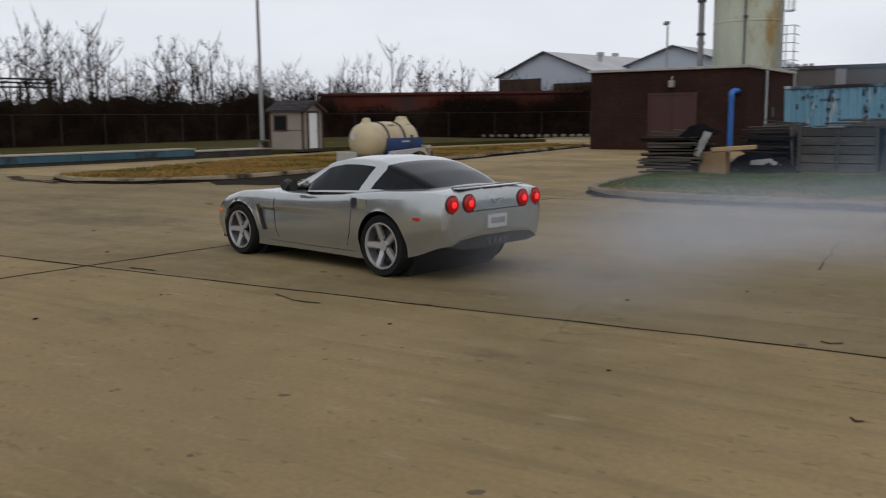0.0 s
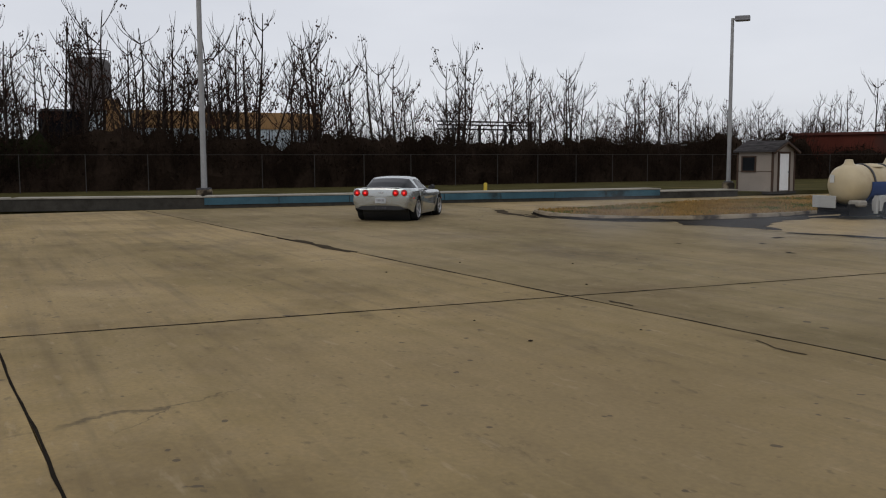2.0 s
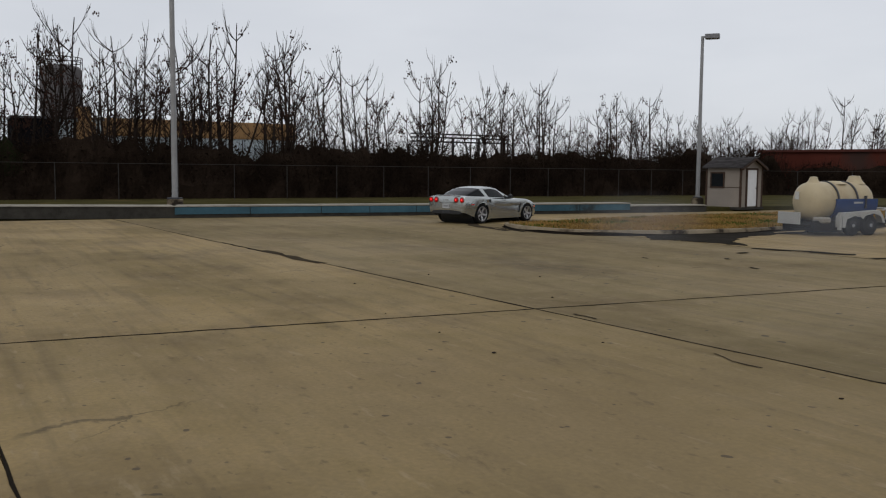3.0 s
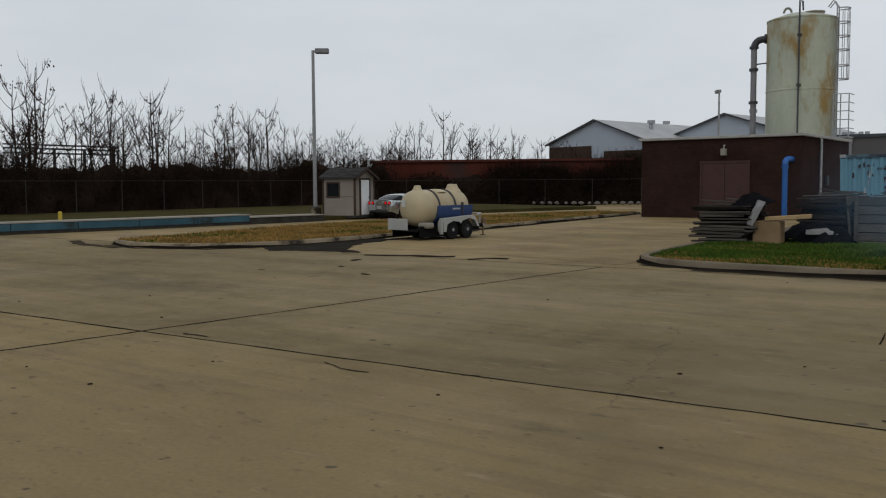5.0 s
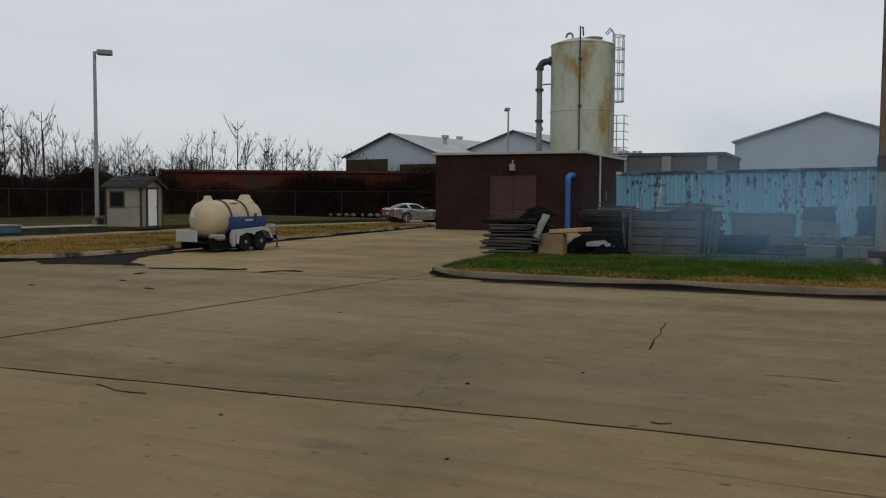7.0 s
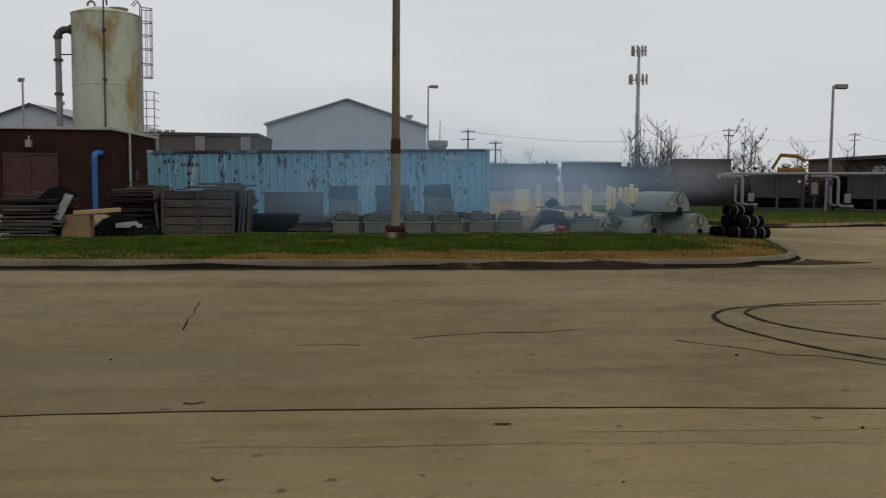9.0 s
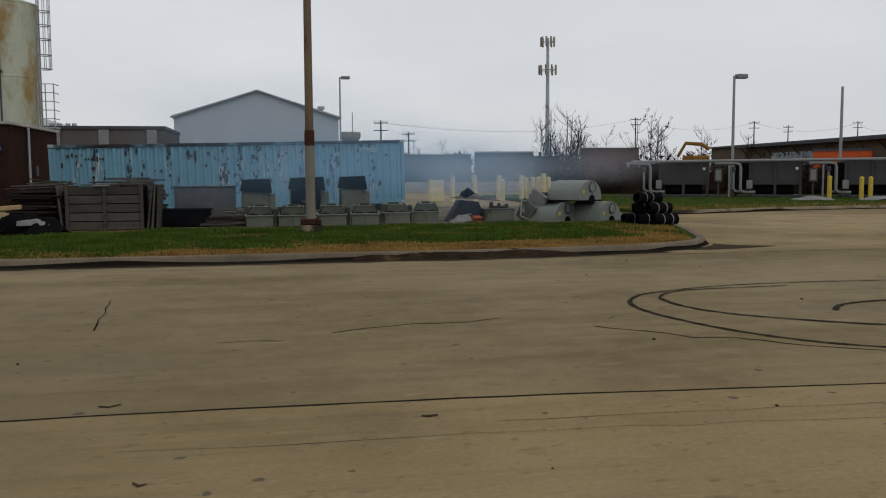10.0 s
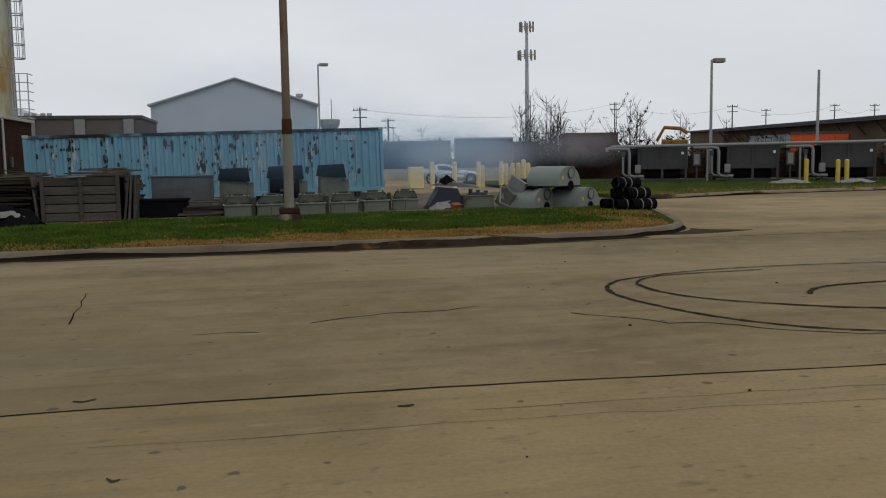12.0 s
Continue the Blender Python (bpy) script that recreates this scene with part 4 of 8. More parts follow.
for k, px in enumerate((0.15, 4.3, 8.6, 12.4)):
    sl = thing("timber_sleeper", "dark timber sleeper under the container", "timber", CONT @ pose(px, 0.1, -0.27), group="sleepers under the container")
    part("beam", boxes((0, 0.3, 0, 2.3, -0.04, 0.255), bevel=0.015), M_DARKCONC, sl)


# ---- lamp posts ----
def lamp_post(label, x, y, z, h, r, material, arm, head=True, pedestal=0.0, spin=0.0):
    p = thing("lamp_post", label, "lamp post", pose(x, y, z, 0, 0, spin), group="lot lamp posts")
    part("pole", tubes([(0, 0, pedestal), (0, 0, h)], [r, r * 0.72], 10), material, p, smooth=True)
    part("base_plate", boxes((-r * 2, r * 2, -r * 2, r * 2, pedestal, pedestal + 0.06)), M_DARKSTEEL, p)
    if pedestal:
        part("pedestal", lathe([(0.32, -0.1), (0.32, pedestal - 0.03), (0.28, pedestal)], 16), M_KERB, p, "concrete pedestal")
    if head:
        hd = part("lamp_head", boxes((0.12, 0.12 + arm, -0.2, 0.2, h - 0.16, h + 0.1), bevel=0.03), M_GREYPIPE, p, "grey shoebox lamp head")
        part("lens", boxes((0.2, 0.05 + arm, -0.14, 0.14, h - 0.175, h - 0.158)), M_CONC, hd)
        part("arm", boxes((-0.05, 0.14, -0.05, 0.05, h - 0.1, h)), material, p)
    return p


lamp_post("tall grey lamp post on a concrete pedestal", -36.2, 7.95, 0.2, 11.0, 0.12, M_GREYPOLE, 0.8, pedestal=0.45, spin=60)
lamp_post("tall grey lamp post beside the shed", -35.25, 35.4, 0.2, 8.9, 0.11, M_GREYPOLE, 0.75, pedestal=0.35, spin=40)
rusty = lamp_post("rusty brown lamp post with a grey lower sleeve", 0.95, 24.45, 0.13, 11.5, 0.12, M_RUSTPOLE, 0.8, pedestal=0.2)
part("lower_sleeve", tubes([(0, 0, 0.26), (0, 0, 2.45)], [0.132, 0.126], 10), mat("weathered_sleeve_paint", (0.20, 0.185, 0.15), 0.8, var=0.35, scale=1.5, tint=(0.10, 0.06, 0.035), stain=0.02, stretch=(1, 1, 0.35)), rusty, "grey-tan weathered lower pole", smooth=True)
part("rust_band", tubes([(0, 0, 2.3), (0, 0, 2.7)], 0.134, 10), mat("flaking_rust", (0.055, 0.025, 0.015), 0.95, var=0.5, scale=6), rusty, "flaking dark rust band")
part("rusted_shoe", boxes((-0.27, 0.27, -0.27, 0.27, 0.2, 0.36), bevel=0.03), mat("dark_rust", (0.04, 0.02, 0.014), 0.95, var=0.5, scale=6), rusty, "dark rusted base shoe")
lamp_post("grey lamp post by the chillers", 27.6, 51.2, 0.14, 7.3, 0.1, M_GREYPOLE, 0.7, pedestal=0.3, spin=0)
lamp_post("distant grey lamp post", 6.1, 84.0, 0, 10.4, 0.1, M_GREYPOLE, 0.8, spin=0)
lamp_post("distant lamp post behind the pump house", -27.25, 76, 0, 9.6, 0.1, M_GREYPOLE, 0.9, spin=120)
lamp_post("bare grey pole near the warehouse", 44.5, 65.2, 0, 8.3, 0.14, M_GREYPOLE, 0.7, head=False)

# ---- the sports car; x forward, origin on the ground between the axles ----
M_SILVER = mat("silver_car_paint", (0.41, 0.425, 0.415), 0.21, 0.78, var=0.03, scale=2, bump=0, coat=0.35)
M_CARGLASS = mat("tinted_car_glass", (0.004, 0.005, 0.006), 0.07, var=0.05, bump=0)
M_CARGLASS.node_tree.nodes["Principled BSDF"].inputs["Specular IOR Level"].default_value = 0.14
M_TYRE = mat("tyre_rubber", (0.018, 0.018, 0.018), 0.85, var=0.2)
M_ALLOY = mat("silver_alloy", (0.5, 0.5, 0.51), 0.35, 0.7, var=0.08)
M_BLACKPLASTIC = mat("black_plastic", (0.015, 0.015, 0.016), 0.6, var=0.2)
M_TAIL = glow("red_tail_lamp", (0.30, 0.003, 0.004), 0.2)
M_TAILCORE = glow("bright_lamp_core", (0.95, 0.02, 0.018), 0.75)
M_TAILDARK = mat("dark_lamp_bezel", (0.05, 0.006, 0.006), 0.3, bump=0)
M_AMBER = mat("amber_lens", (0.7, 0.12, 0.02), 0.2, bump=0)
M_REDLENS = mat("red_lens", (0.45, 0.015, 0.012), 0.2, bump=0)
M_PLATE = mat("dull_plate_white", (0.42, 0.43, 0.44), 0.6, var=0.1, bump=0)
AXR, AXF, WR, WF = -1.343, 1.343, 0.345, 0.325

car = thing("sports_car", "silver two-door sports coupe with lit red tail lamps", "car")


def curve1(xs, pts, smooth=5):
    """Smoothed values at xs of a line through (x, value) points."""
    v = np.interp(xs, [p[0] for p in pts], [p[1] for p in pts])
    pad = np.pad(v, smooth, mode="edge")
    ker = np.hanning(2 * smooth + 3)[1:-1]
    return np.convolve(pad, ker / ker.sum(), mode="valid")


def quads(name, grid, keep, material, parent, label="", mirror=False, smooth=True, thick=0.0):
    """The faces of a grid of points for which keep(i, j) holds, mirrored in y if asked."""
    bm = bmesh.new()
    for sgn in ((1, -1) if mirror else (1,)):
        made = {}

        def vert(i, j):
            if (i, j) not in made:
                x, y, z = grid[i][j]
                made[i, j] = bm.verts.new((x, sgn * y, z))
            return made[i, j]
        for i in range(len(grid) - 1):
            for j in range(len(grid[0]) - 1):
                if keep(i, j):
                    q = [vert(i, j), vert(i + 1, j), vert(i + 1, j + 1), vert(i, j + 1)]
                    bm.faces.new(q if sgn > 0 else q[::-1])
    if mirror:
        bmesh.ops.remove_doubles(bm, verts=bm.verts, dist=0.0015)
    return part(name, bm, material, parent, label, smooth)


XS = np.linspace(-2.2, 2.27, 150)
half_w = curve1(XS, [(-2.2, 0.835), (-2.12, 0.868), (-2.0, 0.895), (-1.7, 0.918), (-1.34, 0.922), (-1.0, 0.90), (-0.6, 0.862), (0.0, 0.848), (0.5, 0.86), (0.9, 0.885), (1.34, 0.908), (1.7, 0.88), (2.0, 0.78), (2.15, 0.64), (2.27, 0.38)], 3)
fender = curve1(XS, [(-2.2, 0.935), (-2.1, 0.96), (-1.8, 0.965), (-1.34, 0.95), (-1.0, 0.92), (-0.6, 0.88), (0.0, 0.845), (0.6, 0.835), (1.0, 0.845), (1.34, 0.83), (1.7, 0.74), (2.0, 0.62), (2.2, 0.52), (2.27, 0.46)], 4)
deck = curve1(XS, [(-2.2, 0.975), (-2.08, 0.995), (-1.7, 0.99), (-1.3, 0.975), (-0.6, 0.93), (0.0, 0.91), (0.6, 0.90), (0.95, 0.875), (1.4, 0.80), (1.8, 0.69), (2.1, 0.58), (2.27, 0.48)], 4)
under = curve1(XS, [(-2.2, 0.40), (-2.1, 0.37), (-1.95, 0.31), (-1.75, 0.25), (-1.4, 0.2), (-0.9, 0.16), (0.9, 0.16), (1.8, 0.19), (2.1, 0.24), (2.27, 0.33)], 4)
NS = 30
body_grid, arched = [], set()
for i, x in enumerate(XS):
    w, h, c, b = half_w[i], fender[i], deck[i], under[i]
    row = []
    for j in range(NS):
        if j <= 8:
            u = j / 8
            y = w * 0.90 * u
            z = c + (h - c) * u ** 2.2
        elif j <= 12:
            u = (j - 8) / 4 * math.pi / 2
            y = w * (0.90 + 0.085 * math.sin(u))
            z = h - 0.09 * (1 - math.cos(u)) - 0.0
        else:
            u = (j - 12) / (NS - 13)
            z = (h - 0.09) + (b - (h - 0.09)) * u
            bulge = 0.985 + 0.018 * math.sin(math.pi * min(1, u * 1.3)) - 0.05 * max(0, u - 0.62) / 0.38
            # the cove that runs back from the side vent along the door
            hollow = 0.0 if u < 0.17 else min(1.0, (u - 0.17) / 0.07) * max(0.0, 1 - max(0.0, u - 0.24) / 0.5)
            crease = -0.038 * hollow * min(1.0, max(0.0, (x + 0.75) / 1.5)) * (1.0 if x < 0.9 else max(0.0, 1 - (x - 0.9) / 0.08))
            y = w * bulge + crease
        for ax, r in ((AXR, WR + 0.045), (AXF, WF + 0.045)):
            if j >= 11:
                dx, dz = x - ax, z - (r - 0.045)
                d = math.hypot(dx, dz)
                if d < r:
                    k = r / max(d, 1e-3)
                    z = (r - 0.045) + dz * k if d > 0.02 else r
                    row_x = ax + dx * k
                    arched.add((i, j))
                    row.append((row_x, y, max(z, b)))
                    break
        else:
            row.append((x, y, z))
            continue
    body_grid.append(row)
quads("body", body_grid, lambda i, j: not all((a, b) in arched for a in (i, i + 1) for b in (j, j + 1)), M_SILVER, car, "metallic silver body", mirror=True)
# tail panel and nose close the shell
for nm, idx in (("tail_panel", 0), ("nose", len(XS) - 1)):
    bm = bmesh.new()
    edge_pts = [p for p in body_grid[idx]] + [(p[0], -p[1], p[2]) for p in body_grid[idx][::-1]]
    sgn = -1 if idx == 0 else 1
    rows = []
    for k, (s, dx) in enumerate(((1.0, 0.0), (0.97, 0.025), (0.85, 0.045), (0.5, 0.055), (0.02, 0.058))):
        cz = 0.66 if idx == 0 else 0.41
        rows.append([(p[0] + sgn * dx, p[1] * s, cz + (p[2] - cz) * s) for p in edge_pts])
    for ra, rb in zip(rows, rows[1:]):
        va, vb = [bm.verts.new(p) for p in ra], [bm.verts.new(p) for p in rb]
        for q in range(len(va)):
            bm.faces.new((va[q], va[(q + 1) % len(va)], vb[(q + 1) % len(va)], vb[q]))
    bmesh.ops.remove_doubles(bm, verts=bm.verts, dist=0.0005)
    part(nm, bm, M_SILVER, car, smooth=True)
part("underbody", boxes((-1.62, 1.95, -0.74, 0.74, 0.17, 0.4)), M_BLACKPLASTIC, car)
for ax, r in ((AXR, WR), (AXF, WF)):
    part("wheel_well", tubes([(ax, -0.70, r), (ax, 0.70, r)], r + 0.06, 28), M_BLACKPLASTIC, car)

# greenhouse: windscreen, roof, rear hatch and side glass
GX = np.linspace(-1.86, 0.98, 560)
roof_z = curve1(GX, [(-1.86, 0.96), (-1.7, 1.01), (-1.35, 1.135), (-1.0, 1.23), (-0.7, 1.288), (-0.45, 1.302), (-0.2, 1.297), (0.05, 1.255), (0.3, 1.14), (0.65, 0.99), (0.98, 0.87)], 17)
roof_w = curve1(GX, [(-1.86, 0.50), (-1.5, 0.56), (-1.0, 0.575), (-0.5, 0.565), (0.0, 0.555), (0.4, 0.60), (0.98, 0.70)], 22)
base_w = curve1(GX, [(-1.86, 0.52), (-1.6, 0.66), (-1.2, 0.76), (-0.6, 0.80), (0.3, 0.79), (0.98, 0.200)], 22)
belt = curve1(GX, [(-1.86, 0.88), (-1.2, 0.925), (-0.6, 0.905), (0.0, 0.88), (0.98, 0.85)], 22)
green = []
for i, x in enumerate(GX - 0.24 + 0.14 * np.clip((-GX - 0.9) / 0.96, 0, 1)):
    row = []
    for j in range(40):
        if j <= 8:
            u = j / 8
            row.append((x, roof_w[i] * u, roof_z[i] - 0.035 * u ** 2.5))
        elif j <= 11:
            u = (j - 8) / 3
            row.append((x, roof_w[i] + 0.03 * math.sin(u * math.pi / 2), roof_z[i] - 0.035 - 0.045 * u))
        else:
            u = (j - 11) / 28
            top = roof_z[i] - 0.08
            row.append((x, roof_w[i] + 0.03 + (base_w[i] - roof_w[i] - 0.03) * u ** 0.9, top + min(0, belt[i] - top) * u))
    green.append(row)


def gx(i):
    return 0.5 * (GX[i] + GX[i + 1])


def pillar(j):
    """Where the middle of the door pillar stands at row j of the greenhouse."""
    u = max(0, (j - 11) / 28)
    return -0.83 + 0.13 * u


def is_rear_glass(i, j):
    u = max(0, (j - 11) / 28)
    return j < 35 and gx(i) < pillar(j) - 0.085 and gx(i) > -1.74 + 0.45 * max(0, u - 0.35)


def is_screen(i, j):
    return j < 9 and 0.12 < gx(i) < 0.9


def is_side(i, j):
    u = (j - 11) / 28
    return 12 <= j <= 36 and pillar(j) + 0.085 < gx(i) < 0.10 + 0.70 * u and roof_z[i] - 0.08 > belt[i] + 0.01


quads("rear_glass", green, is_rear_glass, M_CARGLASS, car, "dark tinted rear hatch glass", mirror=True)
quads("windscreen", green, is_screen, M_CARGLASS, car, "tinted windscreen", mirror=True)
quads("roof", green, lambda i, j: not (is_rear_glass(i, j) or is_screen(i, j) or is_side(i, j)), M_SILVER, car, mirror=True)
for sg in (1, -1):
    flip = [[(x, sg * y, z) for x, y, z in row] for row in green]
    quads("side_window", flip, is_side, M_CARGLASS, car, "dark tinted side window")
    # mirror, door handle recess, side vent, lamps
    mir = part("mirror", tubes([(0.24, sg * 0.80, 0.92), (0.25, sg * 0.93, 0.95), (0.24, sg * 1.0, 0.95)], [0.03, 0.08, 0.055], 10), M_BLACKPLASTIC, car, "dark door mirror", smooth=True)
    part("mirror_glass", tubes([(0.155, sg * 0.92, 0.95), (0.145, sg * 0.92, 0.95)], 0.062, 10), M_BLACKPLASTIC, mir)
    part("handle_recess", boxes((-0.93, -0.86, sg * 0.893 - 0.012, sg * 0.872 + 0.012, 0.735, 0.855), bevel=0.012), M_BLACKPLASTIC, car, "black door handle recess")
    part("fuel_flap" if sg > 0 else "side_cap", boxes((-1.12, -0.99, sg * 0.913 - 0.004, sg * 0.899 + 0.006, 0.74, 0.85), bevel=0.003), M_SILVER, car)
    bm = bmesh.new()
    q = [(0.925, 0.68), (0.96, 0.68), (0.85, 0.36), (0.80, 0.36)]
    for off in (0.868, 0.893):
        bm.faces.new([bm.verts.new((x, sg * (off + (0.0 if x < 0.95 else 0.006)), z)) for x, z in q])
    part("side_vent", bm, M_BLACKPLASTIC, car, "black side vent")
    for nm, line in (("door_seam", [(-0.80, 0.905), (-0.84, 0.7), (-0.80, 0.45), (-0.70, 0.27)]), ("door_seam", [(0.62, 0.84), (0.66, 0.6), (0.62, 0.36), (0.56, 0.26)]), ("sill_seam", [(-0.86, 0.235), (0.0, 0.225), (0.86, 0.235)])):
        pts = []
        for (xa, za), (xb, zb) in zip(line, line[1:]):
            for q in range(6):
                xx, zz = xa + (xb - xa) * q / 6, za + (zb - za) * q / 6
                i = int(np.argmin(abs(XS - xx)))
                col = [p for p in body_grid[i] if p[1] > 0.5]
                near = min(col, key=lambda p: abs(p[2] - zz))
                pts.append((xx, sg * (near[1] + 0.001), zz))
        part(nm, tubes(pts, 0.0038, 4), M_BLACKPLASTIC, car, "dark shut line")
    part("rear_marker", boxes((-1.95, -1.76, sg * 0.897 - 0.015, sg * 0.897 + 0.012, 0.66, 0.70), bevel=0.008), M_REDLENS, car, "red side marker lamp")
    part("front_marker", boxes((1.80, 1.90, sg * 0.822 - 0.02, sg * 0.822 + 0.012, 0.52, 0.565), bevel=0.008), M_AMBER, car, "amber side marker lamp")
    for yy in (0.455, 0.705):
        xr = -2.262 if yy < 0.5 else -2.246
        lampo = part("tail_lamp", tubes([(xr + 0.1, sg * yy, 0.835), (xr, sg * yy, 0.835)], 0.1, 24), M_TAILDARK, car, "round red tail lamp", smooth=True)
        part("lens", lathe([(0.088, 0), (0.083, 0.012), (0.05, 0.02), (0.012, 0.022)], 24), M_TAIL, lampo, smooth=True).matrix_basis = pose(xr, sg * yy, 0.835, 0, -90, 0)
        part("bulb", lathe([(0.04, 0), (0.034, 0.026), (0.008, 0.032)], 16), M_TAILCORE, lampo).matrix_basis = pose(xr, sg * yy, 0.835, 0, -90, 0)
    for yy in (0.045, 0.135):
        part("exhaust_tip", tubes([(-2.05, sg * yy, 0.4), (-2.27, sg * yy, 0.4)], 0.036, 12), M_DARKSTEEL, car)
part("high_brake_lamp", boxes((-2.215, -2.16, -0.16, 0.16, 0.972, 0.988)), M_TAILDARK, car, "thin dark red high brake lamp")
part("spoiler_lip", boxes((-2.2, -2.1, -0.55, 0.55, 0.98, 0.996), bevel=0.006), M_SILVER, car)
part("deck_gap", boxes((-2.1, -2.04, -0.5, 0.5, 0.985, 0.9975)), M_BLACKPLASTIC, car, "dark gap before the spoiler lip")
part("bumper_seam", boxes((-2.262, -2.25, -0.5, 0.5, 0.742, 0.75)), M_BLACKPLASTIC, car, "dark shut line above the plate")
bm = bmesh.new()
lo, hi = [[bm.verts.new((x, y, z)) for y, z in ((-0.72, 0.38), (-0.6, 0.45), (-0.25, 0.475), (0.25, 0.475), (0.6, 0.45), (0.72, 0.38), (0.55, 0.345), (-0.55, 0.345))] for x in (-2.25, -1.6)]
bm.faces.new(lo)
bm.faces.new(hi[::-1])
for q in range(8):
    bm.faces.new((lo[q], hi[q], hi[(q + 1) % 8], lo[(q + 1) % 8]))
part("diffuser", bm, M_BLACKPLASTIC, car, "black rear diffuser")
plate = part("licence_plate", boxes((-2.272, -2.255, -0.155, 0.155, 0.545, 0.685)), M_PLATE, car, "white licence plate with grey bars")
for k in range(6):
    part("plate_bar", boxes((-2.276, -2.271, -0.115 + k * 0.04, -0.09 + k * 0.04, 0.59, 0.655)), M_GREYPIPE, plate)
bm = bmesh.new()
for s in (-1, 1):
    bm.faces.new([bm.verts.new((-2.268, s * y, z)) for y, z in ((0.005, 0.84), (0.08, 0.87), (0.075, 0.84), (0.01, 0.81))])
part("badge", bm, M_ALLOY, car)


def wheel(name, ax, sg, r, half):
    """A five-spoke alloy wheel turning round the car's y axis."""
    w = part(name, tubes([(0, -half * 0.5, 0), (0, half * 0.5, 0)], r * 0.3, 12), M_BLACKPLASTIC, car, "five-spoke silver alloy wheel")
    w.location = (ax, sg * (0.905 - half), r)
    prof = [(r * 0.74, -half), (r * 0.93, -half), (r, -half * 0.75), (r, half * 0.75), (r * 0.94, half), (r * 0.76, half * 0.96)]
    turn = Matrix.Rotation(radians(-90 * sg), 4, "X")
    bm = lathe(prof, 40)
    bm.transform(turn)
    for f in [f for f in bm.faces if len(f.verts) > 8]:
        bm.faces.remove(f)
    part("tyre", bm, M_TYRE, w, "black low-profile tyre", smooth=True)
    bm = lathe([(r * 0.70, -half * 0.9), (r * 0.75, -half * 0.9), (r * 0.75, half * 0.97), (r * 0.70, half * 0.97), (r * 0.68, half * 0.8)], 40)
    bm.transform(turn)
    for f in [f for f in bm.faces if len(f.verts) > 8]:
        bm.faces.remove(f)
    part("rim", bm, M_ALLOY, w, smooth=True)
    part("disc", tubes([(0, sg * half * 0.15, 0), (0, sg * half * 0.25, 0)], r * 0.5, 24), M_DARKSTEEL, w, "dark brake disc")
    # black disc added behind the spokes, makes the gaps look shaded
    part("barrel", tubes([(0, -sg * half * 0.3, 0), (0, -sg * half * 0.2, 0)], r * 0.72, 24), M_BLACKPLASTIC, w)
    for k in range(5):
        a = 2 * math.pi * k / 5
        bm = bmesh.new()
        ca, sa = math.cos(a), math.sin(a)
        for (r0, w0, y0), (r1, w1, y1) in (((r * 0.1, 0.036, 0.62), (r * 0.72, 0.027, 0.9)),):
            vs = []
            for rr, ww, yy in ((r0, w0, y0), (r1, w1, y1)):
                for dy in (0.0, -0.25):
                    for t in (-1, 1):
                        vs.append(bm.verts.new((rr * ca - t * ww * sa, sg * half * (yy + dy), rr * sa + t * ww * ca)))
            for q in ((0, 1, 5, 4), (2, 6, 7, 3), (0, 4, 6, 2), (1, 3, 7, 5), (0, 2, 3, 1), (4, 5, 7, 6)):
                bm.faces.new([vs[i] for i in q])
        part("spoke", bm, M_ALLOY, w)
        b0 = a + math.pi / 5
        part("wheel_nut", tubes([(r * 0.2 * math.cos(b0), sg * half * 0.5, r * 0.2 * math.sin(b0)), (r * 0.2 * math.cos(b0), sg * half * 0.74, r * 0.2 * math.sin(b0))], 0.013, 6), M_DARKSTEEL, w)
    part("hub", tubes([(0, sg * half * 0.3, 0), (0, sg * half * 0.75, 0)], r * 0.17, 14), M_ALLOY, w)
    return w


WHEELS = [(wheel("rear_wheel", AXR, 1, WR, 0.14), WR, 1), (wheel("rear_wheel", AXR, -1, WR, 0.14), WR, 1), (wheel("front_wheel", AXF, 1, WF, 0.122), WF, 0), (wheel("front_wheel", AXF, -1, WF, 0.122), WF, 0)]
CAR_ROWS = [  # seconds, x, y, heading
    (0.0, -7.15, 8.75, 170.5), (0.5, -12.7, 8.62, 179.5), (1.0, -18.2, 8.64, 177.0), (1.5, -22.94, 9.71, 160.0), (2.0, -25.55, 11.6, 139.0),
    (2.5, -26.35, 13.75, 126.0), (2.7, -26.96, 15.04, 118.0), (3.4, -28.9, 20.6, 103.0), (4.3, -29.3, 29.15, 91.0), (4.5, -30.05, 31.95, 88.0), (5.0, -30.3, 37.4, 87.5), (5.5, -30.3, 42.1, 86.0),
    (6.0, -29.75, 46.7, 83.0), (6.5, -29.0, 51.4, 74.0), (7.0, -26.4, 55.2, 60.0), (7.6, -21.9, 59.2, 45.0), (8.3, -15.6, 61.9, 20.0), (9.2, -7.4, 63.4, 4.0), (10.0, -1.0, 63.6, 0.0), (11.0, 4.3, 62.9, -6.0), (11.5, 8.6, 62.2, -10.0), (12.0, 13.4, 60.9, -14.0)]

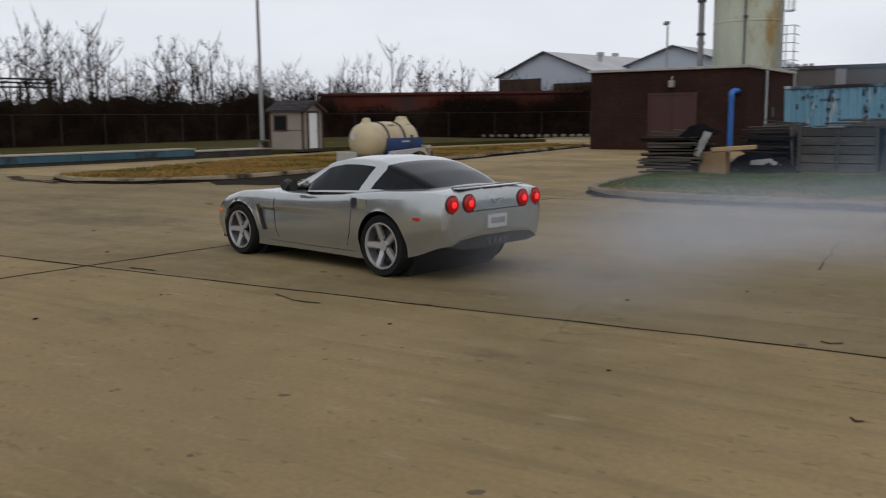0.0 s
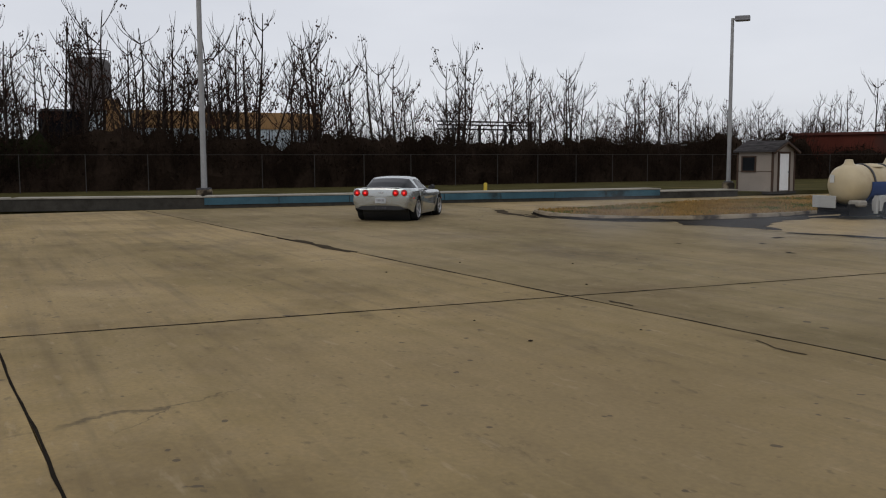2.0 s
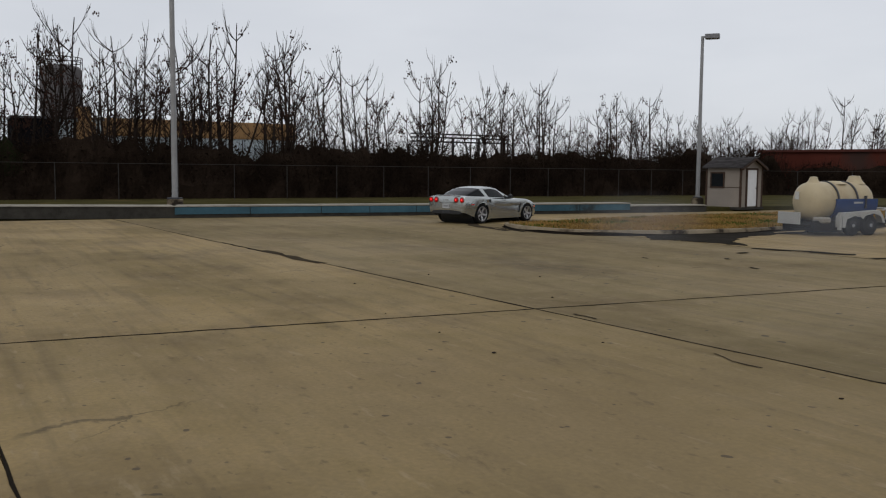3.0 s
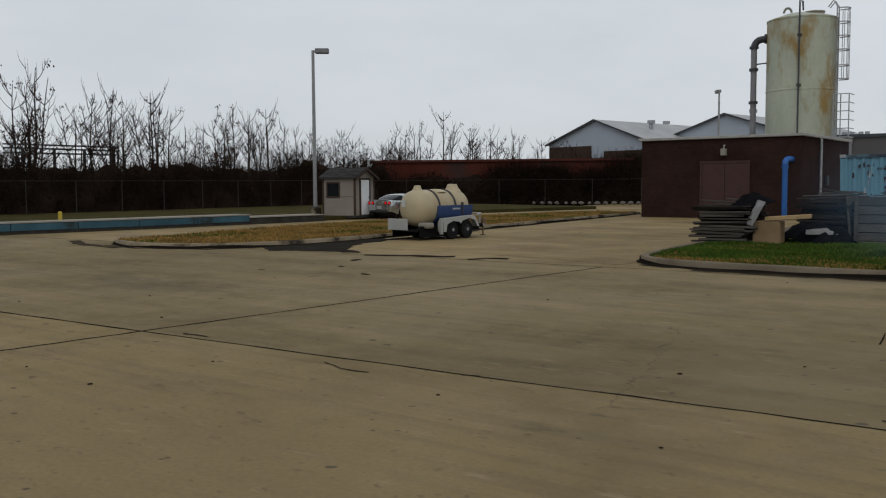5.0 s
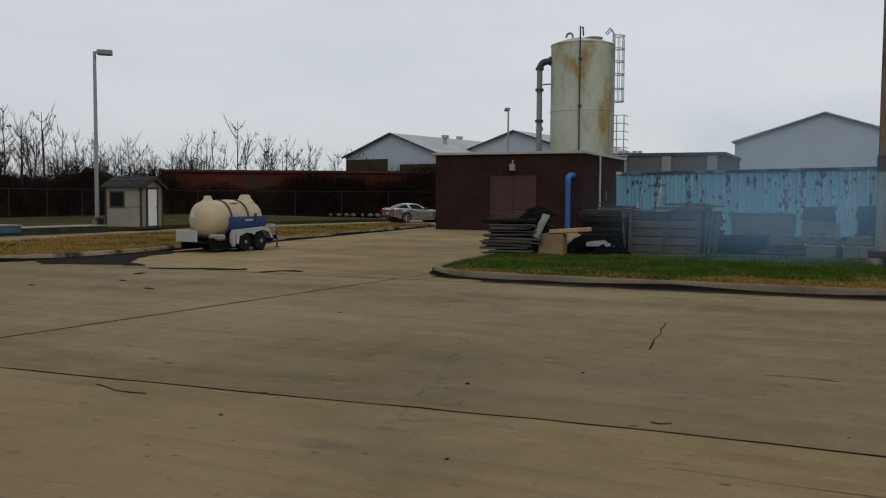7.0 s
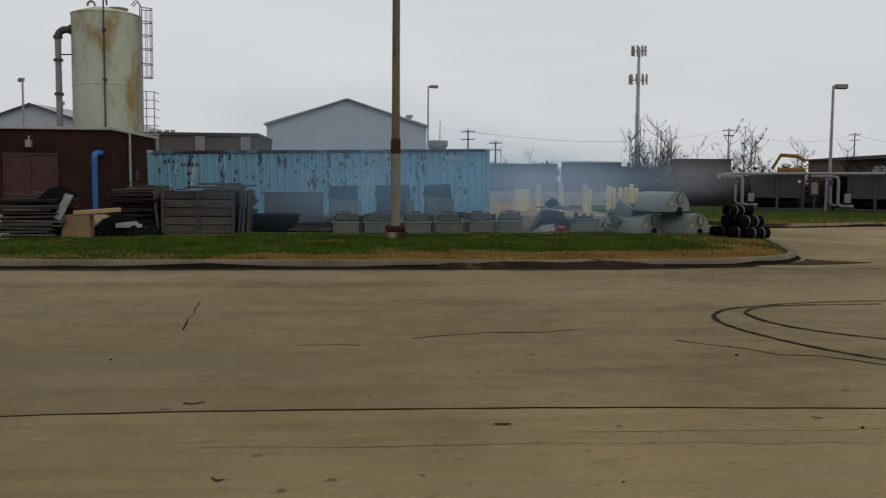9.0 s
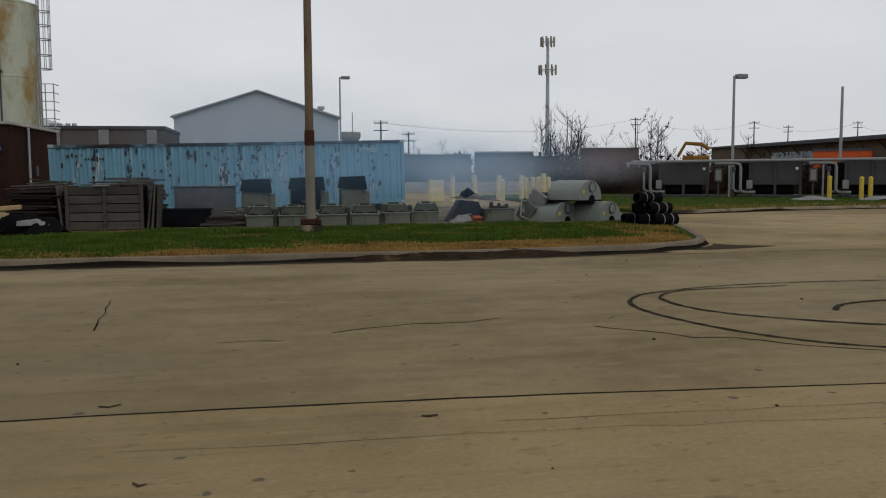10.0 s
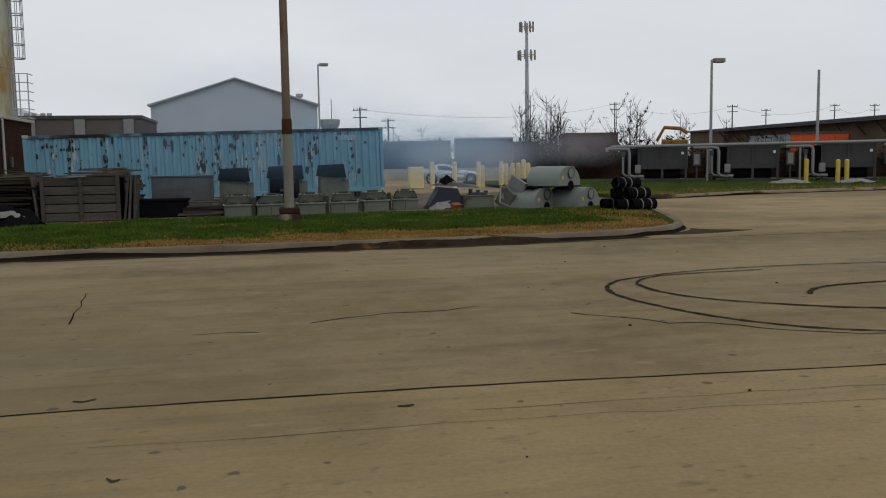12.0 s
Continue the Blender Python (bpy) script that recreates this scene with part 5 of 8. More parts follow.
# ---- water trailer beside the kerb; x along the trailer to the hitch ----
M_CREAM = mat("cream_poly_tank", (0.41, 0.335, 0.205), 0.5, var=0.16, scale=0.9, tint=(0.34, 0.26, 0.15), stain=0.04)
M_SHEETING_ = mat("black_trailer_steel", (0.012, 0.011, 0.011), 0.8, var=0.4)
M_PALEBOARD_ = mat("faded_label_paper", (0.5, 0.5, 0.47), 0.8, var=0.15)
M_BLUEFRAME = mat("blue_frame_paint", (0.014, 0.038, 0.125), 0.55, var=0.2)
M_WHITEMETAL = mat("chalky_white_metal", (0.34, 0.34, 0.32), 0.6, var=0.15, tint=(0.25, 0.2, 0.15), stain=-0.02)
trailer = thing("tank_trailer", "white tandem-axle trailer with cream tank in blue cradle", "trailer", pose(-17.95, 23.85, 0, 0, 0, 84) @ Matrix.Diagonal((0.83, 0.9, 0.9, 1)))
TL, TRD = 1.3, 0.66
prof = [(0.05, -TL - 0.22), (0.3, -TL - 0.2), (0.5, -TL - 0.12), (0.62, -TL + 0.02), (TRD, -TL + 0.2), (TRD, -0.55), (TRD - 0.03, -0.5), (TRD - 0.03, -0.42), (TRD, -0.37), (TRD, 0.37), (TRD - 0.03, 0.42), (TRD - 0.03, 0.5), (TRD, 0.55), (TRD, TL - 0.2), (0.62, TL - 0.02), (0.5, TL + 0.12), (0.3, TL + 0.2), (0.05, TL + 0.22)]
bm = lathe(prof, 40)
bm.transform(pose(-0.35, 0, 1.12) @ Matrix.Rotation(radians(90), 4, "Y"))
tk = part("tank", bm, M_CREAM, trailer, "cream plastic water tank", smooth=True)
for x, r, h in ((-1.35, 0.16, 0.24), (-0.35, 0.3, 0.1), (0.68, 0.24, 0.28)):
    part("hump", lathe([(r + 0.12, 0), (r, h * 0.5), (r * 0.75, h), (0.02, h + 0.01)], 20), M_CREAM, tk, smooth=True).location = (x, 0, 1.7)
part("filler_cap", tubes([(0.78, 0.12, 1.9), (0.78, 0.2, 1.93)], 0.09, 14), M_DARKSTEEL, tk, "dark filler cap")
part("tank_label", boxes((-1.885, -1.872, 0.12, 0.3, 1.18, 1.44)), M_PALEBOARD_, tk, "faded white label")
for x in (-0.81, 0.11):
    part("strap", tubes([(x, (TRD + 0.0) * math.cos(a), 1.12 + (TRD + 0.0) * math.sin(a)) for a in [radians(-30 + 240 * k / 24) for k in range(25)]], 0.035, 6), M_DARKSTEEL, trailer, "dark tank strap")
for sg in (-1, 1):
    bm = bmesh.new()
    # a steel saddle that wraps the lower half of the tank
    arc = [radians(-92 + 100 * q / 12) for q in range(13)]
    rings = [[bm.verts.new((x, sg * rad * math.cos(a), 1.12 + rad * math.sin(a))) for a in arc] for x, rad in ((-0.98, TRD + 0.012), (-0.98, TRD + 0.05), (1.06, TRD + 0.05), (1.06, TRD + 0.012))]
    for ra, rb in zip(rings, rings[1:] + rings[:1]):
        for q in range(12):
            bm.faces.new((ra[q], ra[q + 1], rb[q + 1], rb[q]))
    for q in (0, 12):
        bm.faces.new([ring[q] for ring in rings])
    cr = part("cradle_side", bm, M_BLUEFRAME, trailer, "blue steel saddle plate", smooth=True)
    part("cradle_tag", boxes((-0.15, 0.3, sg * 0.709 - 0.004, sg * 0.709 + 0.006, 1.06, 1.12)), M_WHITEMETAL, cr, "small white bar")
    part("cradle_post", boxes((0.4, 0.48, sg * 0.705 - 0.03, sg * 0.705 + 0.03, 0.9, 1.32)), M_DARKSTEEL, cr)
    part("chassis_rail", boxes((-2.0, 1.75, sg * 0.62 - 0.05, sg * 0.62 + 0.05, 0.36, 0.5)), M_SHEETING_, trailer, "black chassis rail")
    # mudguard over the two wheels
    bm = bmesh.new()
    arch = [(-0.98, 0.28), (-0.98, 0.62), (-0.85, 0.76), (0.8, 0.84), (0.98, 0.66), (1.1, 0.42)]
    lo, hi = [[bm.verts.new((x, sg * y, z)) for x, z in arch] for y in (0.68, 0.99)]
    for q in range(len(arch) - 1):
        bm.faces.new((lo[q], lo[q + 1], hi[q + 1], hi[q]))
    guard = part("mudguard", bm, M_WHITEMETAL, trailer, "white folded steel mudguard")
    bm = bmesh.new()
    lip = [(-0.98, 0.28), (-0.98, 0.62), (-0.85, 0.76), (0.8, 0.84), (0.98, 0.66), (1.1, 0.42), (1.0, 0.42), (0.84, 0.66), (0.5, 0.74), (0.1, 0.66), (0.0, 0.55), (-0.1, 0.62), (-0.45, 0.66), (-0.8, 0.55), (-0.86, 0.28)]
    lo, hi = [[bm.verts.new((x, sg * y, z)) for x, z in lip] for y in (0.985, 1.0)]
    bm.faces.new(lo)
    bm.faces.new(hi)
    for q in range(len(lip)):
        bm.faces.new((lo[q], lo[(q + 1) % len(lip)], hi[(q + 1) % len(lip)], hi[q]))
    part("guard_lip", bm, M_WHITEMETAL, guard)
    part("guard_post", boxes((-1.12, -1.02, sg * 0.93 - 0.05, sg * 0.93 + 0.05, 0.2, 0.78)), M_WHITEMETAL, guard)
    for wx in (-0.42, 0.45):
        bm = lathe([(0.2, -0.1), (0.3, -0.11), (0.34, -0.08), (0.34, 0.08), (0.3, 0.11), (0.2, 0.1)], 28)
        bm.transform(pose(wx, sg * 0.84, 0.34, 90))
        tw = part("trailer_wheel", bm, M_TYRE, trailer, "black trailer wheel", smooth=True)
        part("hub", tubes([(wx, sg * 0.93, 0.34), (wx, sg * 0.97, 0.34)], 0.06, 10), M_STEEL, tw)
        part("rim", tubes([(wx, sg * 0.9, 0.34), (wx, sg * 0.94, 0.34)], 0.17, 16), M_DARKSTEEL, tw)
part("rear_panel", boxes((-2.16, -2.1, -0.2, 0.78, 0.36, 0.76), (-2.14, -1.5, 0.72, 0.78, 0.36, 0.7), bevel=0.01), M_WHITEMETAL, trailer, "white steel panel at the rear")
# plates added below the deck, their black gives the dark underside
part("skirt", boxes((-2.0, 1.0, -0.69, -0.66, 0.12, 0.36), (-2.0, 1.0, 0.66, 0.69, 0.12, 0.36)), M_SHEETING_, trailer, "added black plates that darken the underside below the deck")
part("pump", boxes((-1.75, -1.35, -0.85, -0.35, 0.42, 0.62), bevel=0.05), M_CONC, trailer)
part("deck", boxes((-2.05, 1.6, -0.6, 0.6, 0.3, 0.36)), M_SHEETING_, trailer)
part("front_rail", tubes([(1.15, -0.85, 0.85), (1.7, -0.6, 0.88), (1.7, 0.6, 0.88), (1.15, 0.85, 0.85)], 0.035, 6), M_WHITEMETAL, trailer)
for y in (-0.55, 0.55):
    part("drawbar", tubes([(1.6, y, 0.42), (2.75, 0, 0.42)], 0.05, 6), M_WHITEMETAL, trailer)
    part("rail_post", tubes([(1.7, y, 0.42), (1.7, y, 0.88)], 0.035, 6), M_WHITEMETAL, trailer)
jack = part("jack", tubes([(2.45, -0.12, 0.0), (2.45, -0.12, 0.7)], 0.035, 8), M_RUSTPOLE, trailer, "rusty jack stand")
part("jack_head", boxes((2.36, 2.56, -0.2, -0.02, 0.4, 0.66), bevel=0.02), M_RUSTPOLE, jack)
part("jack_foot", boxes((2.37, 2.53, -0.2, -0.04, 0.0, 0.03)), M_RUSTPOLE, jack)

# ---- storage yard ----
M_OLDWOOD = mat("weathered_grey_wood", (0.072, 0.064, 0.055), 0.95, var=0.35, scale=1.5, fine=18, random_obj=0.3, stretch=(1, 1, 6))
M_DARKWOOD = mat("dark_wet_wood", (0.026, 0.021, 0.018), 0.95, var=0.45, scale=1.5, fine=18, random_obj=0.45)
M_BROWNWOOD = mat("brown_lumber", (0.07, 0.04, 0.026), 0.9, var=0.3, random_obj=0.3)
M_CARDBOARD = mat("wet_cardboard", (0.22, 0.15, 0.085), 0.95, var=0.2, scale=2)
M_BUFF = mat("buff_board", (0.36, 0.25, 0.13), 0.9, var=0.15)
M_SHEETING = mat("black_plastic_sheet", (0.007, 0.007, 0.008), 0.9, var=0.3, scale=2)
M_PALEBOARD = mat("pale_debris", (0.20, 0.197, 0.19), 0.8, var=0.2)
M_CABINET = mat("grey_green_cabinet", (0.115, 0.123, 0.098), 0.75, var=0.25, scale=1.5, tint=(0.045, 0.042, 0.03), stain=0.05)
M_CABRIM = mat("pale_cabinet_rim", (0.16, 0.17, 0.14), 0.75, var=0.25, scale=2)
M_CABTOP = mat("dull_green_lid", (0.05, 0.054, 0.043), 0.8, var=0.3, scale=2)
M_CABCOVER = mat("weathered_cabinet_cover", (0.078, 0.083, 0.066), 0.8, var=0.35, scale=2, tint=(0.035, 0.034, 0.026), stain=0.05)
M_DOME = mat("grey_green_fibreglass", (0.15, 0.17, 0.15), 0.55, var=0.1, scale=1.2)
M_BLUETARP = mat("navy_tarp", (0.007, 0.012, 0.027), 0.6, var=0.4, scale=2)
M_ORANGESCRAP = mat("dull_orange_plastic", (0.26, 0.075, 0.03), 0.7, var=0.3, scale=4)
M_YELLOW = mat("cream_yellow_paint", (0.56, 0.46, 0.22), 0.7, var=0.12)
M_YELLOWSTRONG = mat("yellow_bollard_paint", (0.52, 0.38, 0.06), 0.7, var=0.15)
YZ = 0.15
ry = random.Random(21)


def stack(label, x0, x1, y0, y1, layers, lh, seed, material, splay=0.12, spin=0.0, airy=False):
    """An untidy stack of boards, laid in layers that stick out unevenly."""
    r = random.Random(seed)
    s = thing("lumber_stack", label, "lumber stack", pose((x0 + x1) / 2, (y0 + y1) / 2, 0.12, 0, 0, spin))
    hx, hy = (x1 - x0) / 2, (y1 - y0) / 2
    z = 0.0
    for k in range(layers):
        if k % 2 and airy:
            for bx in (-hx * 0.8, 0, hx * 0.75):
                bm = bmesh.new()
                box(bm, bx - 0.06, bx + 0.06, -hy, hy, z + 0.002, z + lh * 1.1, m=pose(r.uniform(-0.05, 0.05), r.uniform(-0.1, 0.1), 0, 0, 0, r.uniform(-4, 4)))
                part("bearer", bm, M_DARKWOOD, s)
            z += lh * 1.1
        else:
            n = 6
            for q in range(n):
                yy = -hy + (q + 0.5) * 2 * hy / n
                bm = bmesh.new()
                box(bm, -hx + r.uniform(-splay, splay), hx + r.uniform(-splay, splay), yy - hy / n * 0.92, yy + hy / n * 0.92, z + 0.002, z + lh * r.uniform(0.55, 0.95), bevel=0.004, m=pose(0, 0, 0, r.uniform(-3, 3), r.uniform(-2.2, 2.2), r.uniform(-7, 7)))
                part("board", bm, material if r.random() < 0.6 else M_DARKWOOD, s)
            z += lh * 0.9
    for q in range(4):
        bm = bmesh.new()
        ln = r.uniform(0.3, 0.75)
        box(bm, -ln, ln, -0.06, 0.06, 0, 0.03, m=pose(r.uniform(-hx, hx) * 0.5, r.uniform(-hy, hy) * 0.6, z + 0.04 + 0.035 * q, r.uniform(-7, 7), r.uniform(-7, 7), r.uniform(-25, 25)))
        part("loose_board", bm, M_OLDWOOD, s)
    return s


stack("messy stack of grey weathered pallets and boards", -9.3, -7.85, 24.2, 25.6, 16, 0.07, 3, M_OLDWOOD, 0.22)
stack("dark heap of old boards under black sheeting", -7.0, -5.85, 26.3, 27.4, 15, 0.085, 7, M_DARKWOOD, 0.25)
stack("brown stack of timber behind the crate", -7.2, -6.0, 28.3, 29.4, 15, 0.09, 9, M_BROWNWOOD, 0.2)
stack("grey boards piled behind the crate", -4.7, -3.5, 28.2, 29.2, 16, 0.09, 13, M_OLDWOOD, 0.3)
stack("low pile of grey planks", -2.0, -0.6, 27.0, 27.8, 5, 0.08, 15, M_OLDWOOD, 0.25)


def sheet(name, label, cat, m, w, d, lift, seed, material, thick=0.012, n=12):
    """A crumpled sheet with folds, given a real thickness."""
    bm = bmesh.new()
    g = {}
    for t in (0, 1):
        for i in range(n + 1):
            for j in range(n + 1):
                u, v = i / n - 0.5, j / n - 0.5
                h = lift * (1 - (2 * abs(u)) ** 2.2) * (1 - (2 * abs(v)) ** 2.2) + 0.35 * lift * noise.noise((u * 5 + seed, v * 5, seed)) + 0.12 * lift * noise.noise((u * 13, v * 13, seed))
                g[t, i, j] = bm.verts.new((u * w * (1 + 0.1 * noise.noise((v * 4, seed, 1))), v * d, max(h, 0.005) + t * thick))
    for t in (0, 1):
        for i in range(n):
            for j in range(n):
                bm.faces.new((g[t, i, j], g[t, i + 1, j], g[t, i + 1, j + 1], g[t, i, j + 1]))
    ob = part(name, bm, material, None, "", smooth=True)
    ob.matrix_basis = m
    return tagged(ob, label, cat)


sheet("plastic_sheet", "black plastic sheet slumped over dark boards", "plastic sheet", pose(-6.6, 25.7, 0.13), 2.0, 1.2, 0.5, 3, M_SHEETING, n=22)
sheet("plastic_sheet", "black plastic sheet over a low heap", "plastic sheet", pose(-5.95, 25.35, 0.13, 0, 0, 25), 1.1, 0.8, 0.4, 17, M_SHEETING, n=16)
sheet("plastic_sheet", "torn white plastic sheet hanging on the pile", "plastic sheet", pose(-7.72, 24.4, 0.95, 62, 12, -20), 0.24, 0.75, 0.1, 5, M_PALEBOARD)
sheet("plastic_sheet", "black torn sheet peaked over the pallets", "plastic sheet", pose(-8.0, 24.9, 1.08, 0, -14, 10), 1.25, 0.9, 0.34, 23, M_SHEETING, n=18)
sheet("plastic_sheet", "crumpled pale sheet on the dark heap", "plastic sheet", pose(-6.2, 25.2, 0.42, 20, 0, 10), 0.8, 0.3, 0.1, 6, M_PALEBOARD)
cb = thing("cardboard_box", "sagging wet brown cardboard box", "box", pose(-7.45, 24.75, 0.12, 0, 0, 4))
part("body", boxes((-0.38, 0.34, -0.3, 0.3, 0, 0.62), bevel=0.03), M_CARDBOARD, cb)
part("flap", boxes((-0.4, -0.34, -0.3, 0.3, 0.3, 0.63)), M_PALEBOARD, cb)
bd = thing("board", "buff board lying across the box", "board", pose(-7.2, 24.6, 0.76, 0, -4, 6))
part("plank", boxes((-0.3, 0.85, -0.14, 0.2, 0, 0.11), bevel=0.01), M_BUFF, bd)

crate = thing("wooden_crate", "weathered grey plank crate with upright battens", "crate", pose(-5.62, 26.2, 0.14))
for k in range(5):
    part("plank", boxes((0.0, 2.05, 0.03, 0.06, 0.03 + k * 0.242, 0.03 + k * 0.242 + 0.215), bevel=0.006), M_OLDWOOD, crate)
    part("plank", boxes((0.0, 2.05, 1.1, 1.13, 0.03 + k * 0.242, 0.03 + k * 0.242 + 0.215), bevel=0.006), M_OLDWOOD, crate)
for x in (0.0, 0.98, 1.95):
    part("batten", boxes((x, x + 0.1, -0.02, 0.028, 0, 1.27), bevel=0.006), M_OLDWOOD, crate)
for k, x in enumerate((2.1, 2.22, 2.36, -0.14)):
    bm = bmesh.new()
    box(bm, 0, 0.06, 0, 0.9, 0, 1.26, m=pose(x, 0.1, 0, 0, (7, 5, 3, -5)[k], 0))
    part("leaning_board", bm, M_OLDWOOD, crate)
for k in range(4):
    bm = bmesh.new()
    box(bm, -0.9, 0.8, 0, 0.14, 0, 0.035, m=pose(1.3 + 0.15 * k, 0.3 + 0.2 * k, 1.26 + 0.04 * k, 0, ry.uniform(-2, 2), ry.uniform(-6, 6)))
    part("loose_board", bm, M_OLDWOOD, crate)
# black filler block, so the gaps between planks show dark
part("inside", boxes((0.03, 2.02, 0.065, 1.09, 0.02, 1.18)), M_SHEETING, crate, "black block filling the crate behind the planks")
part("white_scrap", boxes((0.75, 1.15, -0.05, 0.4, 1.23, 1.27)), M_PALEBOARD, crate)
bin_ = thing("black_bin", "low black plastic bin", "bin", pose(-3.2, 27.1, 0.14))
part("body", boxes((0, 1.35, 0, 0.8, 0, 0.5), bevel=0.04), M_SHEETING, bin_)
part("rim", boxes((-0.03, 1.38, -0.03, 0.83, 0.48, 0.54), bevel=0.01), M_SHEETING, bin_)
gb = thing("steel_cabinet", "dull grey steel cabinet lying in the yard", "cabinet", pose(-3.1, 29.6, 0.14))
part("body", boxes((0, 1.85, 0, 0.9, 0, 1.12), bevel=0.03), mat("dull_grey_steel", (0.085, 0.085, 0.09), 0.7, 0.2, var=0.3), gb)
part("lid", boxes((-0.03, 1.88, -0.03, 0.93, 1.12, 1.17), bevel=0.01), M_DARKSTEEL, gb)


def cabinet(label, x, y, spin, tall):
    """A ground-mounted utility cabinet: box, tapered cover, hinges and cable."""
    c = thing("utility_cabinet", label, "utility cabinet", pose(x, y, YZ, 0, 0, spin), group="row of utility cabinets")
    w, h = 0.41, 0.33
    part("box", boxes((-w, w, -0.35, 0.35, -0.04, h), bevel=0.02), M_CABINET, c, "pale grey-green box")
    part("rim", boxes((-w - 0.03, w + 0.03, -0.38, 0.38, h - 0.025, h + 0.02), bevel=0.008), M_CABRIM, c)
    bm = bmesh.new()
    lo = [bm.verts.new(p) for p in ((-w + 0.03, -0.3, h + 0.01), (w - 0.03, -0.3, h + 0.01), (w - 0.03, 0.3, h + 0.01), (-w + 0.03, 0.3, h + 0.01))]
    hi = [bm.verts.new(p) for p in ((-w + 0.11, -0.2, h + 0.24), (w - 0.11, -0.2, h + 0.24), (w - 0.11, 0.22, h + 0.24), (-w + 0.11, 0.22, h + 0.24))]
    bm.faces.new(hi)
    for q in range(4):
        bm.faces.new((lo[q], lo[(q + 1) % 4], hi[(q + 1) % 4], hi[q]))
    part("cover", bm, M_CABCOVER, c, "tapered dull green cover")
    part("cover_lip", boxes((-w + 0.09, w - 0.09, -0.22, 0.24, h + 0.235, h + 0.26), bevel=0.008), M_CABRIM, c, "pale strip round the cover top")
    part("cap", boxes((-0.14, 0.14, -0.12, 0.12, h + 0.26, h + 0.31), bevel=0.01), M_CABTOP, c)
    for s in (-1, 1):
        part("slot", boxes((s * 0.2 - 0.15, s * 0.2 + 0.15, -0.335, -0.29, h + 0.015, h + 0.045)), M_SHEETING, c, "dark slot under the cover")
        part("cable", tubes([(s * 0.38, -0.3, h), (s * 0.33, -0.36, h + 0.16), (s * 0.22, -0.25, h + 0.3)], 0.018, 6), M_CABTOP, c)
        part("clip", boxes((s * 0.2 - 0.03, s * 0.2 + 0.03, -0.33, -0.27, h + 0.04, h + 0.1)), M_DARKSTEEL, c)
    if tall:
        # dark block added as the shade in the gap between paired cabinets
        part("side_pillar", boxes((-w - 0.16, -w - 0.035, -0.3, 0.2, -0.04, h + 0.2), bevel=0.02), M_CABTOP, c, "dark block standing in for the shaded gap between cabinets")
        part("door_line", boxes((-0.01, 0.01, -0.356, -0.351, 0.02, h - 0.05)), M_DARKSTEEL, c)
    return c


for x, y, sp, tl in ((-0.42, 27.0, 3, 0), (0.54, 26.9, -4, 1), (1.66, 27.1, 2, 0), (2.66, 27.2, -3, 1), (3.62, 27.8, 12, 0), (4.7, 28.2, -8, 1)):
    cabinet("grey-green ground-mounted utility cabinet with tapered cover", x, y, sp, tl)


def hooded(label, x, y, spin, w, h, bare=False):
    """A tall pale cabinet with a dark sloping hood."""
    c = thing("hooded_cabinet", label, "cabinet", pose(x, y, YZ, 0, 0, spin), group="hooded cabinets in the yard")
    part("body", boxes((-w / 2 + 0.05, w / 2 - 0.12, -0.35, 0.35, 0, h - 0.42), bevel=0.02), M_CABINET, c, "pale cabinet body")
    part("side_box", boxes((w / 2 - 0.12, w / 2 + 0.12, -0.25, 0.35, 0, h - 0.5), bevel=0.02), M_CABINET, c)
    bm = bmesh.new()
    lo = [bm.verts.new(p) for p in ((-w / 2, -0.42, h - 0.4), (w / 2, -0.42, h - 0.46), (w / 2, 0.42, h - 0.46), (-w / 2, 0.42, h - 0.4))]
    hi = [bm.verts.new(p) for p in ((-w / 2 + 0.08, -0.3, h - 0.03), (w / 2 - 0.05, -0.3, h), (w / 2 - 0.05, 0.4, h), (-w / 2 + 0.08, 0.4, h - 0.03))]
    bm.faces.new(hi)
    bm.faces.new(lo)
    for q in range(4):
        bm.faces.new((lo[q], lo[(q + 1) % 4], hi[(q + 1) % 4], hi[q]))
    part("hood", bm, M_SHEETING, c, "dark sloping hood")
    if bare:
        front = part("open_front", boxes((-w / 2 + 0.1, w / 2 - 0.16, -0.372, -0.352, 0.35, h - 0.44)), M_SHEETING, c, "dark open front")
        for q in range(4):
            z0 = 0.42 + 0.14 * q
            part("fitting", boxes((-0.35 + 0.17 * q, -0.2 + 0.17 * q, -0.41, -0.373, z0, z0 + 0.1), bevel=0.01), M_CABTOP, front)
    part("latch", tubes([(w / 2 - 0.1, -0.42, h - 0.52), (w / 2 - 0.1, -0.3, h - 0.52)], 0.07, 8), M_DARKSTEEL, c)
    return c


hooded("pale cabinet with a dark sloping hood", -0.6, 30.6, 2, 1.03, 1.37)
hooded("dark-fronted cabinet with a sloping hood", 1.08, 30.7, -3, 1.22, 1.42, True)
hooded("pale cabinet with a tilted dark hood", 2.6, 30.8, 4, 0.9, 1.44)


